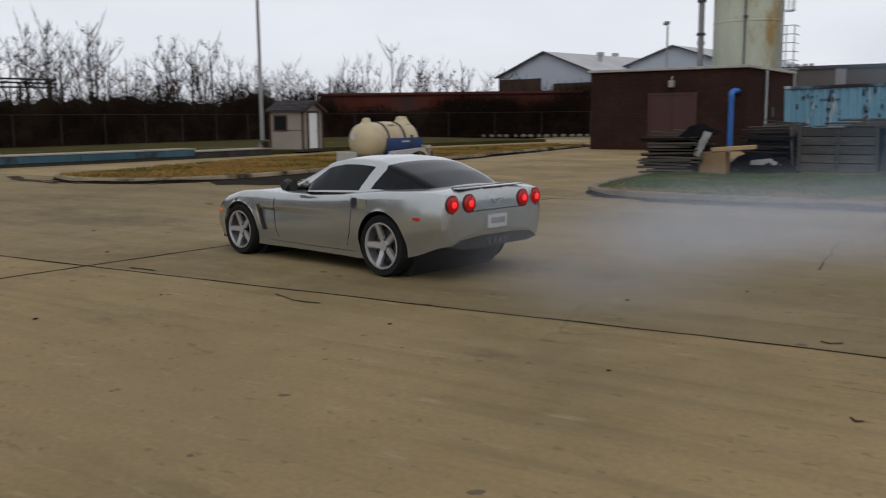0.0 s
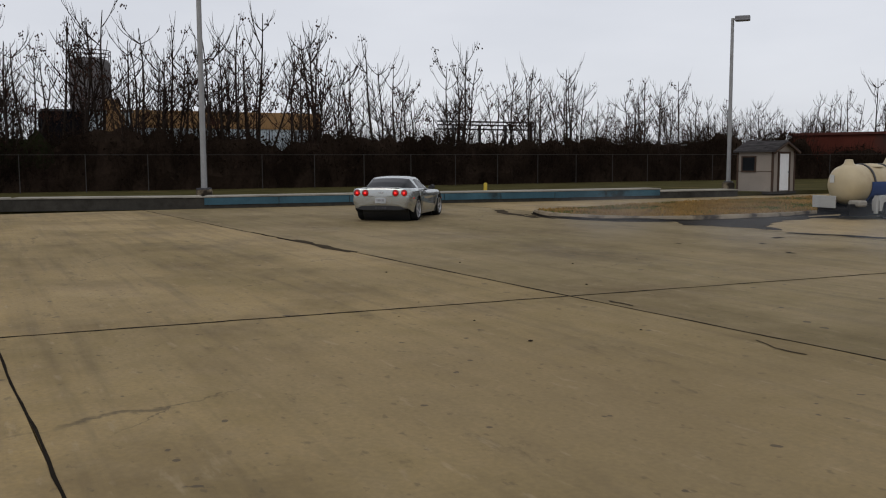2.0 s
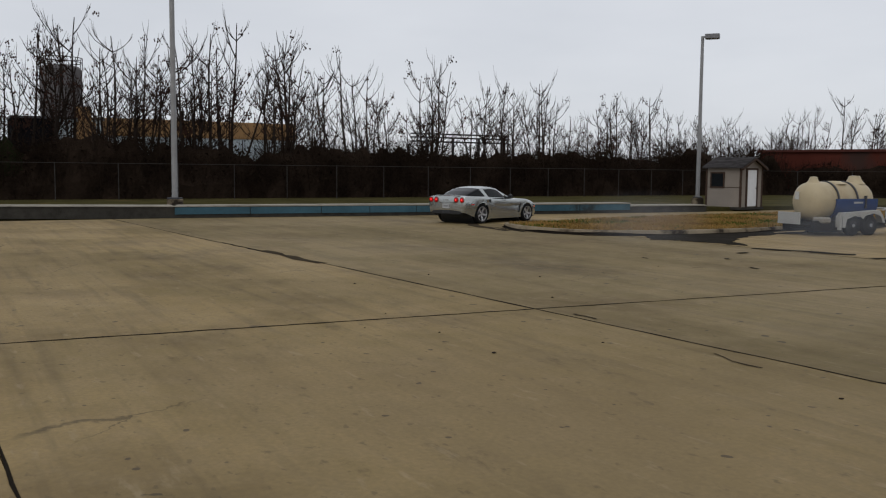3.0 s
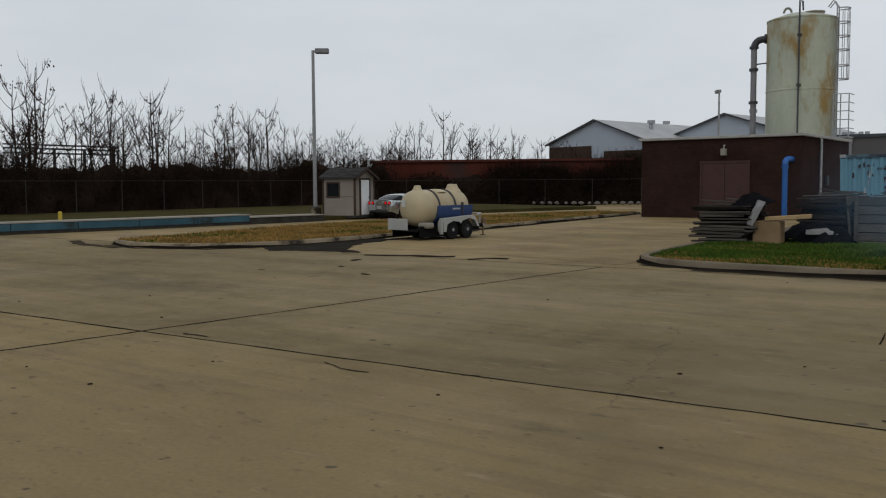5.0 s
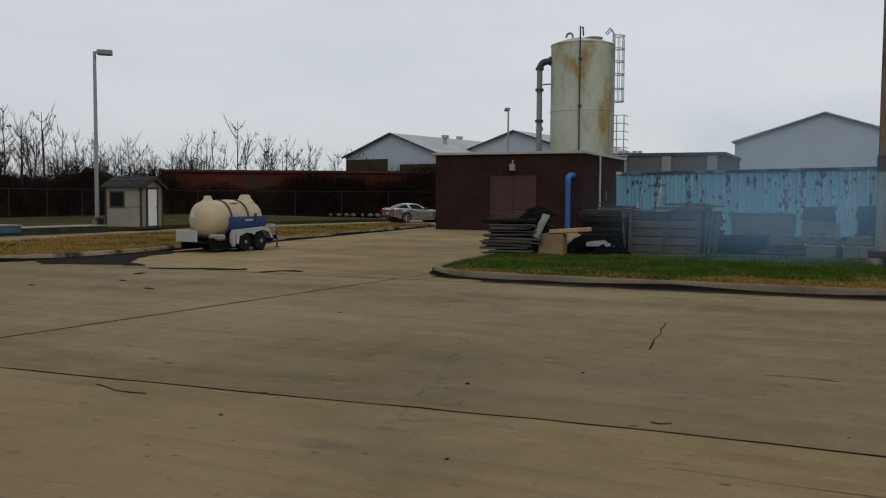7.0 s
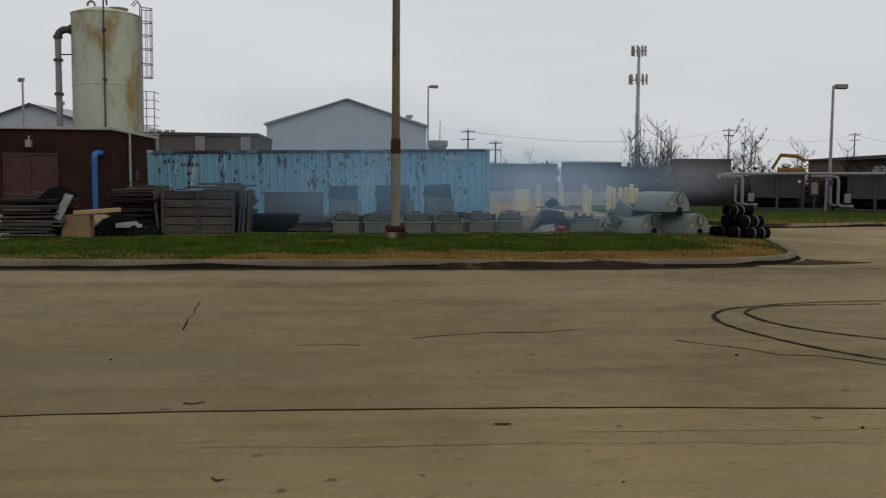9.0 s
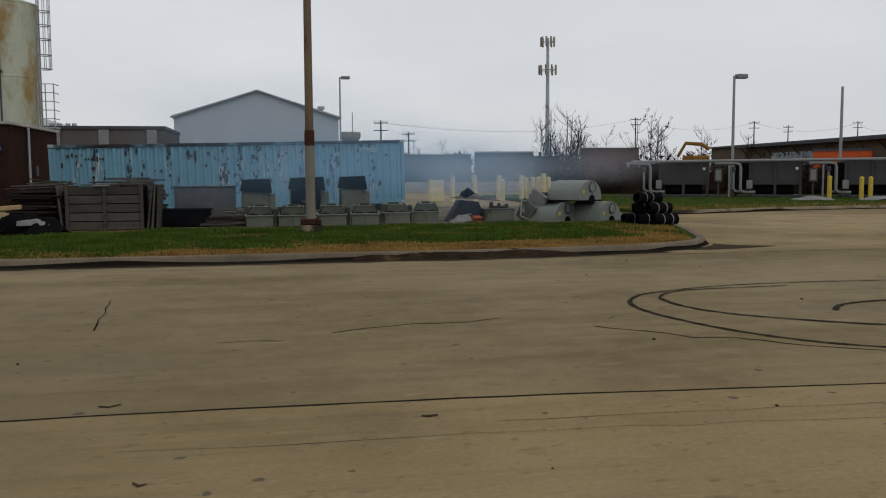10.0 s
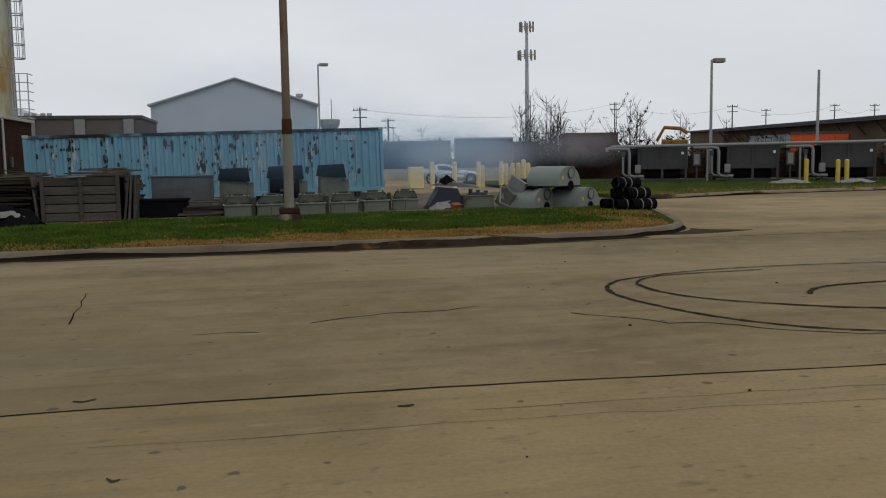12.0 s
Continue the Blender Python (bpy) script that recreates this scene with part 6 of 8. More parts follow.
def half_round(label, m):
    """A half-round fibreglass housing with a round port in its end wall."""
    h = thing("fibreglass_housing", label, "housing", m, group="half-round housings")
    w, ht, ln = 0.62, 0.61, 1.2
    prof = [(w * math.cos(a), ht * math.sin(a) ** 0.85) for a in [math.pi * k / 22 for k in range(23)]]
    bm = bmesh.new()
    a, b = [[bm.verts.new((x, y, z)) for x, z in prof] for y in (0, ln)]
    for q in range(22):
        bm.faces.new((a[q], a[q + 1], b[q + 1], b[q]))
    bm.faces.new(a)
    bm.faces.new(b)
    bm.faces.new((a[0], b[0], b[22], a[22]))
    part("shell", bm, M_DOME, h, "smooth grey-green shell", smooth=True)
    ring = part("port", tubes([(0.08, -0.03, 0.4), (0.08, 0.02, 0.4)], 0.16, 20), M_DOME, h)
    part("port_ring", tubes([(0.08 + 0.16 * math.cos(t), -0.03, 0.4 + 0.16 * math.sin(t)) for t in [2 * math.pi * k / 18 for k in range(19)]], 0.014, 5), M_CABTOP, ring)
    part("notch", tubes([(0.08, -0.012, 0.0), (0.08, 0.02, 0.0)], 0.16, 16), M_SHEETING, h, "dark half-round notch")
    part("sticker", boxes((-0.42, -0.3, -0.008, 0.004, 0.2, 0.3)), M_YELLOWSTRONG, h, "small yellow label")
    return h


half_round("grey-green half-round housing standing on the gravel", pose(9.0, 27.2, YZ, 0, 0, 38))
half_round("grey-green half-round housing beside the pipes", pose(10.42, 27.1, YZ, 0, 0, 36))
plank = thing("support_board", "dark board bridging two housings", "board", pose(9.45, 27.5, YZ + 0.615, 0, 0, 20))
part("board", boxes((-1.0, 0.95, -0.1, 1.0, 0.0, 0.05)), M_SHEETING, plank)
half_round("grey-green half-round housing stacked on two others", pose(9.72, 27.0, YZ + 0.67, 0, 0, 36))
for k, (x, y, z) in enumerate(((11.05, 26.9, 0.0), (11.4, 26.85, 0.0), (11.25, 26.2, 0.0), (11.62, 26.0, 0.0), (11.3, 26.6, 0.32), (11.55, 26.3, 0.32), (11.2, 26.5, 0.63), (11.4, 26.75, 0.62))):
    r = thing("corrugated_pipe", "short black corrugated drain pipe with white bands", "pipe", pose(0.96 * x + 0.12, 0.96 * y, YZ + 0.14 + z, 0, 0, (10, 24, 4, 15, -6, 18, 32, 8)[k]), group="stack of black drain pipes")
    prof = []
    for q in range(26):
        prof.append((0.165 if q % 2 else 0.145, -0.42 + q * 0.84 / 25))
    bm = lathe(prof, 18)
    bm.transform(Matrix.Rotation(radians(90), 4, "Y"))
    for f in [f for f in bm.faces if len(f.verts) > 8]:
        bm.faces.remove(f)
    part("shell", bm, M_SHEETING, r, "black ribbed plastic")
    for q in (-0.12, 0.2):
        part("band", tubes([(q, 0, 0), (q + 0.03, 0, 0)], 0.168, 18), M_PALEBOARD, r, "white band")
# debris heap between cabinets and housings
wedge = thing("navy_panel", "torn navy plastic panel leaning on scrap", "panel", pose(5.95, 28.2, YZ, 0, 0, 8))
bm = bmesh.new()
prof = [(-0.62, 0.0), (0.42, 0.0), (0.55, 0.28), (0.4, 0.62), (-0.2, 0.68), (-0.3, 0.5)]
lo, hi = [[bm.verts.new((x + 0.12 * y, y, z)) for x, z in prof] for y in (-0.3, 0.35)]
bm.faces.new(lo)
bm.faces.new(hi[::-1])
for q in range(6):
    bm.faces.new((lo[q], hi[q], hi[(q + 1) % 6], lo[(q + 1) % 6]))
part("panel", bm, M_BLUETARP, wedge)
part("torn_edge", tubes([(-0.62, -0.33, 0.02), (-0.3, -0.34, 0.16), (0.1, -0.34, 0.24)], [0.03, 0.05, 0.02], 5), M_PALEBOARD, wedge, "pale torn edge")
sheet("tarpaulin", "stiff grey sheet propped on the scrap", "tarpaulin", pose(6.3, 28.2, YZ + 0.68, 0, 4, 8), 1.5, 0.6, 0.12, 9, M_DARKSTEEL, n=16)
sheet("tarpaulin", "dark crumpled plastic on the grey sheet", "tarpaulin", pose(6.05, 28.2, YZ + 0.78, 0, -12, 30), 0.55, 0.4, 0.22, 29, M_SHEETING, n=14)
sheet("plastic_sheet", "white torn sheeting at the foot of the heap", "plastic sheet", pose(5.75, 27.7, YZ - 0.01, 0, -8, 12), 0.8, 0.35, 0.2, 33, M_PALEBOARD, n=14)
for k, (x, y, z, sx, sy, sz, rr, rx, m_, nm) in enumerate((
        (7.0, 28.1, 0.0, 0.5, 0.25, 0.2, 4, 0, M_CABINET, "scrap_box"), (6.2, 27.65, -0.02, 0.16, 0.1, 0.1, 25, 22, M_ORANGESCRAP, "scrap_board"), (6.8, 28.1, 0.4, 0.05, 0.05, 0.1, 10, 0, M_CABTOP, "scrap_fitting"), (7.05, 28.1, 0.4, 0.04, 0.05, 0.08, 10, 0, M_DARKSTEEL, "scrap_fitting"), (7.3, 28.1, 0.4, 0.05, 0.05, 0.07, 10, 0, M_DARKSTEEL, "scrap_fitting"),
        (7.05, 28.15, 0.4, 0.3, 0.1, 0.04, -6, 0, M_DARKSTEEL, "scrap_box"), (8.05, 27.9, 0.1, 0.06, 0.32, 0.45, 32, 28, M_PALEBOARD, "scrap_plate"), (7.75, 27.9, 0.0, 0.05, 0.3, 0.35, 30, 35, M_CABINET, "scrap_plate"), (8.75, 29.3, 0.4, 0.35, 0.05, 0.25, 10, 25, M_CABTOP, "scrap_plate"))):
    o = thing(nm, "discarded piece of equipment in the scrap heap", "scrap", pose(x, y, YZ + z, rx, 0, rr), group="scrap heap")
    part("piece", boxes((-sx, sx, -sy, sy, 0, 2 * sz), bevel=0.015), m_, o)
    part("edge_strip", boxes((-sx, sx, -sy - 0.01, -sy + 0.01, 2 * sz - 0.05, 2 * sz - 0.01)), M_DARKSTEEL, o)

pp_ = thing("metal_sheet", "pale sheet leaning cornerwise in the scrap", "scrap", pose(8.0, 27.75, YZ + 0.06, -14, 38, 12), group="scrap heap")
part("panel", boxes((-0.42, 0.3, -0.015, 0.015, 0.0, 0.62), bevel=0.006), M_PALEBOARD, pp_, "pale grey sheet metal")
part("dark_mark", boxes((-0.14, 0.02, -0.022, -0.015, 0.18, 0.4)), M_DARKSTEEL, pp_)
# bent metal frame leaning on the heap
fr = thing("bent_rack", "pale bent metal rack leaning in the scrap", "scrap", pose(7.95, 27.5, YZ, -20, 18, 30))
for a_, b_ in (((-0.5, 0, 0.02), (0.45, 0, 0.02)), ((0.45, 0, 0.02), (0.5, 0, 0.66)), ((0.5, 0, 0.66), (-0.42, 0, 0.6)), ((-0.42, 0, 0.6), (-0.5, 0, 0.02))):
    part("bar", tubes([a_, b_], 0.03, 6), M_PALEBOARD, fr)

# bollards and the far chillers
def bollard(x, y, h, r, material=M_YELLOW, label="cream-yellow concrete-filled round steel bollard"):
    b = thing("bollard", label, "bollard", pose(x, y, 0.1), group="yellow bollards")
    part("post", lathe([(r, -0.1), (r, h - r * 0.4), (r * 0.75, h - 0.03), (0.02, h)], 14), material, b, smooth=True)
    return b


for x, y, h in ((10.02, 50.7, 1.42), (11.29, 50.5, 1.42), (12.61, 50.15, 1.42), (12.95, 50.6, 1.2), (13.86, 49.8, 1.4), (14.25, 50.2, 1.28), (14.6, 50.0, 1.3), (14.9, 49.9, 1.32), (15.06, 49.4, 1.5), (15.45, 49.8, 1.3)):
    bollard(x, y, h, 0.14)
blk = thing("concrete_block", "cream-yellow concrete block barrier", "barrier", pose(9.1, 50.9, 0.0))
part("block", boxes((-0.42, 0.42, -0.3, 0.3, 0, 1.25), bevel=0.04), M_YELLOW, blk)
for x, y, h in ((30.0, 44.9, 1.3), (31.4, 44.1, 1.25), (31.8, 43.9, 1.25)):
    bollard(x, y, h, 0.12, M_YELLOWSTRONG, "bright yellow bollard by the chillers")
post = thing("marker_post", "short yellow marker post on the terrace", "post", pose(-33.9, 19.6, 0.2))
part("shaft", lathe([(0.08, -0.1), (0.08, 0.54), (0.06, 0.58), (0.02, 0.59)], 12), M_YELLOWSTRONG, post)

M_CHILLER = mat("grey_chiller_casing", (0.062, 0.060, 0.062), 0.75, 0.0, var=0.15)
M_LAGGED = mat("pale_lagged_pipe", (0.19, 0.19, 0.185), 0.6, var=0.12)
CHM = pose(22.0, 51.6, 0.14, 0, 0, -28)
padc = thing("chiller_pad", "low concrete pad under the chillers", "slab", CHM, kind="structure")
part("slab", boxes((-2.0, 24, -0.4, 4, -0.02, 0.02)), M_DARKCONC, padc)
for k in range(4):
    ch = thing("chiller", "grey industrial chiller with dark louvred side", "chiller", CHM @ pose(0.9 + 5.15 * k, 0, 0.0), group="row of chillers")
    part("casing", boxes((0, 2.9, 0, 2.2, 0.72, 2.1), bevel=0.03), M_CHILLER, ch)
    part("coil_bay", boxes((-0.75, -0.02, 0.2, 2.0, 0.55, 2.0), bevel=0.03), M_SHEETING, ch, "dark open coil bay")
    for x in (0.0, 1.38, 2.76):
        part("frame_post", boxes((x, x + 0.14, -0.05, 0.05, 0, 2.1)), M_CHILLER, ch)
    part("compressor", tubes([(0.4, 0.5, 0.42), (2.5, 0.5, 0.42)], 0.28, 12), M_SHEETING, ch, "black compressor drum")
    part("base_frame", boxes((0, 2.9, 0.1, 2.2, 0.02, 0.12)), M_DARKSTEEL, ch)
    for x in (0.2, 1.58):
        part("panel", boxes((x, x + 1.1, -0.02, 0.0, 0.95, 1.9)), M_CHILLER, ch)
    part("sticker", boxes((2.55, 2.7, -0.03, -0.021, 1.6, 1.75)), M_WHITE, ch)
    pp = thing("pipe_riser", "pale lagged pipes dropping to the chiller", "pipe", CHM @ pose(0.05 + 5.15 * k, -0.3, 0.0), group="lagged pipe risers")
    part("riser", tubes([(-1.05, 0, 1.98), (0.1, 0, 1.98), (0.32, 0, 1.93), (0.38, 0, 1.75), (0.38, 0, 0.5), (0.46, 0, 0.34), (0.7, 0.1, 0.3), (1.2, 0.3, 0.3)], 0.09, 10), M_LAGGED, pp, smooth=True)
    part("riser", tubes([(0.02, 0.1, 1.75), (0.0, 0.1, 1.5), (0.0, 0.1, 0.5), (0.12, 0.1, 0.36), (0.5, 0.2, 0.32)], 0.07, 8), M_LAGGED, pp, smooth=True)
    part("valve", boxes((-0.12, 0.12, 0.0, 0.24, 1.5, 1.8), bevel=0.03), M_DARKSTEEL, pp)
    part("valve_box", boxes((0.72, 1.05, -0.1, 0.15, 0.5, 1.0), bevel=0.02), M_LAGGED, pp)
    sgn_ = thing("control_box", "small grey control box on a post", "control box", CHM @ pose(4.35 + 5.15 * k, -0.6, 0.0), group="control boxes")
    part("box", boxes((-0.22, 0.22, -0.1, 0.1, 0.9, 1.7), bevel=0.02), M_CHILLER, sgn_)
    part("post", tubes([(0, 0.05, 0), (0, 0.05, 1.0)], 0.05, 8), M_DARKSTEEL, sgn_)
    part("face", boxes((-0.15, 0.15, -0.108, -0.1, 1.0, 1.6)), M_PALEBOARD, sgn_)
hd_ = thing("header_pipe", "long pale lagged header pipe on stanchions", "pipe", CHM @ pose(0, -0.3, 0.0))
part("run", tubes([(-0.9, -0.1, 1.8), (-0.85, 0, 1.98), (-0.55, 0, 2.1), (22, 0, 2.22)], 0.09, 10), M_LAGGED, hd_, smooth=True)
for x in (4.9, 10.0, 15.2, 20.4):
    part("stanchion", boxes((x, x + 0.1, -0.05, 0.05, 0, 2.2)), M_GREYPIPE, hd_)
for k, (x, y) in enumerate(((27.9, 43.2), (30.9, 41.9))):
    sheet("sandbag_cover", "crumpled white sheeting on the grass", "plastic sheet", pose(x, y, 0.13, 0, 0, -20), 2.1, 0.8, 0.2, 12 + k, M_PALEBOARD)

# ---- trees ----
def bare_tree(seed, h, pods, low_leaves):
    """A bare sapling clump: a few upright stems, shoots that leave at a slant and curve up, and dead seed bunches."""
    rnd = random.Random(seed)
    t = thing("bare_tree", "tall thin leafless tree with dark twigs", "tree", pose(0, 0, -500))
    bm, tips, pts, trunk = bmesh.new(), [], [], bmesh.new()
    for s in range(rnd.randint(2, 4)):
        a0, hs = rnd.uniform(0, 2 * math.pi), h * (1.0 if s == 0 else rnd.uniform(0.6, 0.95))
        lean = 0.03 if s == 0 else rnd.uniform(0.14, 0.45)
        stem = []
        for i in range(11):
            u = i / 10
            o = lean * hs * (u - 0.35 * u * u)
            stem.append(Vector((math.cos(a0) * o + 0.07 * math.sin(u * 8 + seed + s), math.sin(a0) * o + 0.07 * math.cos(u * 7 + seed), hs * 0.9 * u)))
        r0 = (0.1 if s == 0 else 0.07) * h / 9
        tube(trunk, stem, [r0 * (1 - 0.88 * i / 10) + 0.008 for i in range(11)], 5, cap=False)
        pts += stem[:7]
        tips.append(stem[-1])
        for q in range(rnd.randint(9, 13)):
            u = rnd.uniform(0.3, 0.97)
            p = stem[int(u * 10)].copy()
            a = rnd.uniform(0, 2 * math.pi)
            ln = hs * rnd.uniform(0.18, 0.40) * (1.25 - 0.6 * u)
            line, slope = [p], rnd.uniform(0.8, 1.9)
            for k in range(4):
                d = Vector((math.cos(a) * slope, math.sin(a) * slope, 1.0)).normalized()
                line.append(line[-1] + d * ln / 4 + Vector((rnd.uniform(-0.04, 0.04), rnd.uniform(-0.04, 0.04), 0)))
                slope *= 0.7
            r1 = 0.03 * h / 9
            tube(bm, line, [r1, r1 * 0.8, r1 * 0.62, r1 * 0.5, 0.005], 3, cap=False)
            tips.append(line[-1])
            for w in range(rnd.randint(1, 4)):
                b0 = line[rnd.randint(1, 3)]
                a2 = a + rnd.uniform(-1.3, 1.3)
                l2 = ln * rnd.uniform(0.3, 0.55)
                mid = b0 + Vector((math.cos(a2) * 0.55, math.sin(a2) * 0.55, 0.7)) * l2 * 0.5
                end = mid + Vector((math.cos(a2) * 0.25, math.sin(a2) * 0.25, 0.95)) * l2 * 0.5
                tube(bm, [b0, mid, end], [r1 * 0.6, r1 * 0.45, 0.004], 3, cap=False)
                tips.append(mid)
    part("trunk", trunk, M_BARK, t, smooth=True)
    crown = part("crown", bm, M_TWIG, t, "bare forked twigs")
    bm = bmesh.new()
    spots = [p for p in tips if p.z > h * 0.5]
    rnd.shuffle(spots)
    for p in spots[:pods]:
        for q in range(rnd.randint(7, 12)):
            c = p + Vector((rnd.gauss(0, 0.15), rnd.gauss(0, 0.15), rnd.gauss(-0.1, 0.14)))
            s = rnd.uniform(0.025, 0.055)
            v = [bm.verts.new(c + Vector(o) * s) for o in ((1, 0, 0.2), (0, 1, -0.3), (-1, 0, 0.1), (0, -1, 0.3), (0.2, 0.1, 1.5), (0, 0, -1.6))]
            for a_, b_, c_ in ((0, 1, 4), (1, 2, 4), (2, 3, 4), (3, 0, 4), (1, 0, 5), (2, 1, 5), (3, 2, 5), (0, 3, 5)):
                bm.faces.new((v[a_], v[b_], v[c_]))
    if low_leaves:
        for q in range(low_leaves):
            p = rnd.choice(pts) + Vector((rnd.gauss(0, 0.45), rnd.gauss(0, 0.45), rnd.gauss(0, 0.5)))
            s = rnd.uniform(0.04, 0.1)
            v = [bm.verts.new(p + s * Vector((rnd.uniform(-1, 1), rnd.uniform(-1, 1), rnd.uniform(-1, 1)))) for _ in range(4)]
            bm.faces.new((v[0], v[1], v[2]))
            bm.faces.new((v[0], v[2], v[3]))
    if len(bm.verts):
        tagged(part("dead_foliage", bm, M_POD, t, "dark dead seed bunches and leaves"), kind="stuff")
    else:
        bm.free()
    return t


rt = random.Random(8)
KINDS = [bare_tree(s, h, p, l) for s, h, p, l in ((1, 9.6, 8, 160), (2, 9.2, 18, 90), (3, 10.0, 3, 200), (4, 8.6, 22, 70), (5, 9.0, 0, 200), (6, 7.8, 6, 50), (7, 9.6, 14, 120), (8, 8.4, 2, 60))]
spots = []
y = -32.0
while y < 66:
    h = 1.14 - 0.29 * max(0, (y - 16) / 40) + 0.14 * min(1, max(0, (26 - y) / 10))
    spots.append((-52.5 - rt.random() * 6.5, y, h * (0.9 + 0.12 * noise.noise((y * 0.35, 3, 1)) + rt.uniform(-0.22, 0.06))))
    y += rt.uniform(0.3, 0.75) if y < 16 else rt.uniform(0.4, 1.05)
for k in range(30):
    u = 0.74 * k / 29
    spots.append((-66 + 32 * u + rt.uniform(-1, 1), 68 + 16 * u + rt.uniform(-2, 2), rt.uniform(0.75, 1.0) * (1.0 if 0.15 < u < 0.5 else 0.8)))
for x, y, s in spots:
    copy_thing(rt.choice(KINDS), pose(x, y, 0.15, rt.uniform(-4, 4), rt.uniform(-4, 4), rt.uniform(0, 360)) @ Matrix.Scale(s, 4))
for x, y, s, k in ((36.5, 96, 0.75, 3), (44.0, 88.0, 0.7, 6), (41, 92, 0.8, 0), (16.0, 104, 0.7, 4), (19.5, 105, 0.7, 7), (22, 103, 0.65, 5), (34.4, 82.2, 0.85, 3), (35.6, 81.6, 0.84, 1), (36.6, 81.6, 0.76, 3), (55.5, 75, 0.62, 5), (48, 86, 0.6, 2), (33.5, 97, 0.75, 2), (35.0, 95, 0.6, 4), (27.2, 86.5, 0.9, 0), (28.6, 86.0, 0.95, 4), (29.8, 85.5, 0.9, 7), (26.2, 87, 0.72, 2), (27.8, 87, 0.85, 5), (29.2, 86.6, 0.8, 2)):
    copy_thing(KINDS[k], pose(x, y, 0, 0, 0, 40 * k) @ Matrix.Scale(s, 4))
for kind in KINDS:
    for o in (kind, *kind.children_recursive):
        bpy.data.objects.remove(o, do_unlink=True)


# ---- dead scrub along the fence ----
def thicket(name, label, line, count, depth, hmin, hmax, material, seed):
    rnd = random.Random(seed)
    verts, faces = [], []
    seg = [math.dist(a, b) for a, b in zip(line, line[1:])]
    for _ in range(count):
        u = rnd.random() * sum(seg)
        for (a, b), ln in zip(zip(line, line[1:]), seg):
            if u <= ln:
                break
            u -= ln
        x, y = a[0] + (b[0] - a[0]) * u / ln, a[1] + (b[1] - a[1]) * u / ln
        dx, dy = (b[1] - a[1]) / ln, -(b[0] - a[0]) / ln
        off = rnd.uniform(-depth, 0)
        x, y = x + dx * off, y + dy * off
        h = rnd.uniform(hmin, hmax) * (0.75 + 0.4 * noise.noise((x * 0.25, y * 0.25, seed)))
        w = rnd.uniform(0.012, 0.035)
        px, py, z = x, y, 0.1
        lx, ly = rnd.uniform(-0.3, 0.3), rnd.uniform(-0.3, 0.3)
        ring = None
        for k in range(4):
            r = w * (1 - 0.28 * k)
            cur = [len(verts) + q for q in range(3)]
            verts += [(px + r, py, z), (px - r * 0.5, py + r * 0.87, z), (px - r * 0.5, py - r * 0.87, z)]
            if ring:
                faces += [(ring[q], ring[(q + 1) % 3], cur[(q + 1) % 3], cur[q]) for q in range(3)]
            ring = cur
            px, py, z = px + lx * h / 3 + rnd.uniform(-0.12, 0.12), py + ly * h / 3 + rnd.uniform(-0.12, 0.12), z + h / 3
        for q in range(8):
            c = (x + lx * h * 0.7 + rnd.gauss(0, 0.3), y + ly * h * 0.7 + rnd.gauss(0, 0.3), h * rnd.uniform(0.1, 0.95))
            n0 = len(verts)
            s = rnd.uniform(0.04, 0.16)
            verts += [(c[0] + rnd.uniform(-s, s), c[1] + rnd.uniform(-s, s), c[2] + rnd.uniform(-s, s)) for _ in range(3)]
            faces.append((n0, n0 + 1, n0 + 2))
    me = bpy.data.meshes.new(name)
    me.from_pydata(verts, [], faces)
    me.materials.append(material)
    return tagged(new(name, me), label, "scrub", kind="stuff")


def bank(name, label, line, depth, h, material, seed):
    """A dense lumpy mass of scrub with a ragged top."""
    bm = bmesh.new()
    pts = resample(line, 0.45)
    rows = []
    for i, (x, y) in enumerate(pts):
        a, b = Vector(pts[max(i - 1, 0)]), Vector(pts[min(i + 1, len(pts) - 1)])
        d = (b - a).normalized()
        s = Vector((d.y, -d.x))
        top = h * (0.85 + 0.35 * noise.noise((x * 0.2, y * 0.2, seed)) + 0.25 * noise.noise((x * 1.1, y * 1.1, seed)))
        row = []
        for k in range(9):
            u = k / 8
            o = -depth * (0.5 - 0.5 * math.cos(u * math.pi)) + 0.5 * noise.noise((x * 0.9, y * 0.9, u * 5 + seed)) + 0.25 * noise.noise((x * 2.7, y * 2.7, u * 11))
            z = top * math.sin(min(1, u * 1.5 + 0.02) * math.pi / 2) if u < 0.7 else top * (1 - (u - 0.7) / 0.3)
            z += 0.3 * noise.noise((x * 2.1, y * 2.1, u * 7 + seed)) * u
            row.append(bm.verts.new((x + s.x * o, y + s.y * o, max(z, 0))))
        rows.append(row)
    for ra, rb in zip(rows, rows[1:]):
        for k in range(8):
            bm.faces.new((ra[k], rb[k], rb[k + 1], ra[k + 1]))
    ob = part(name, bm, material)
    return tagged(ob, label, "scrub", kind="stuff")


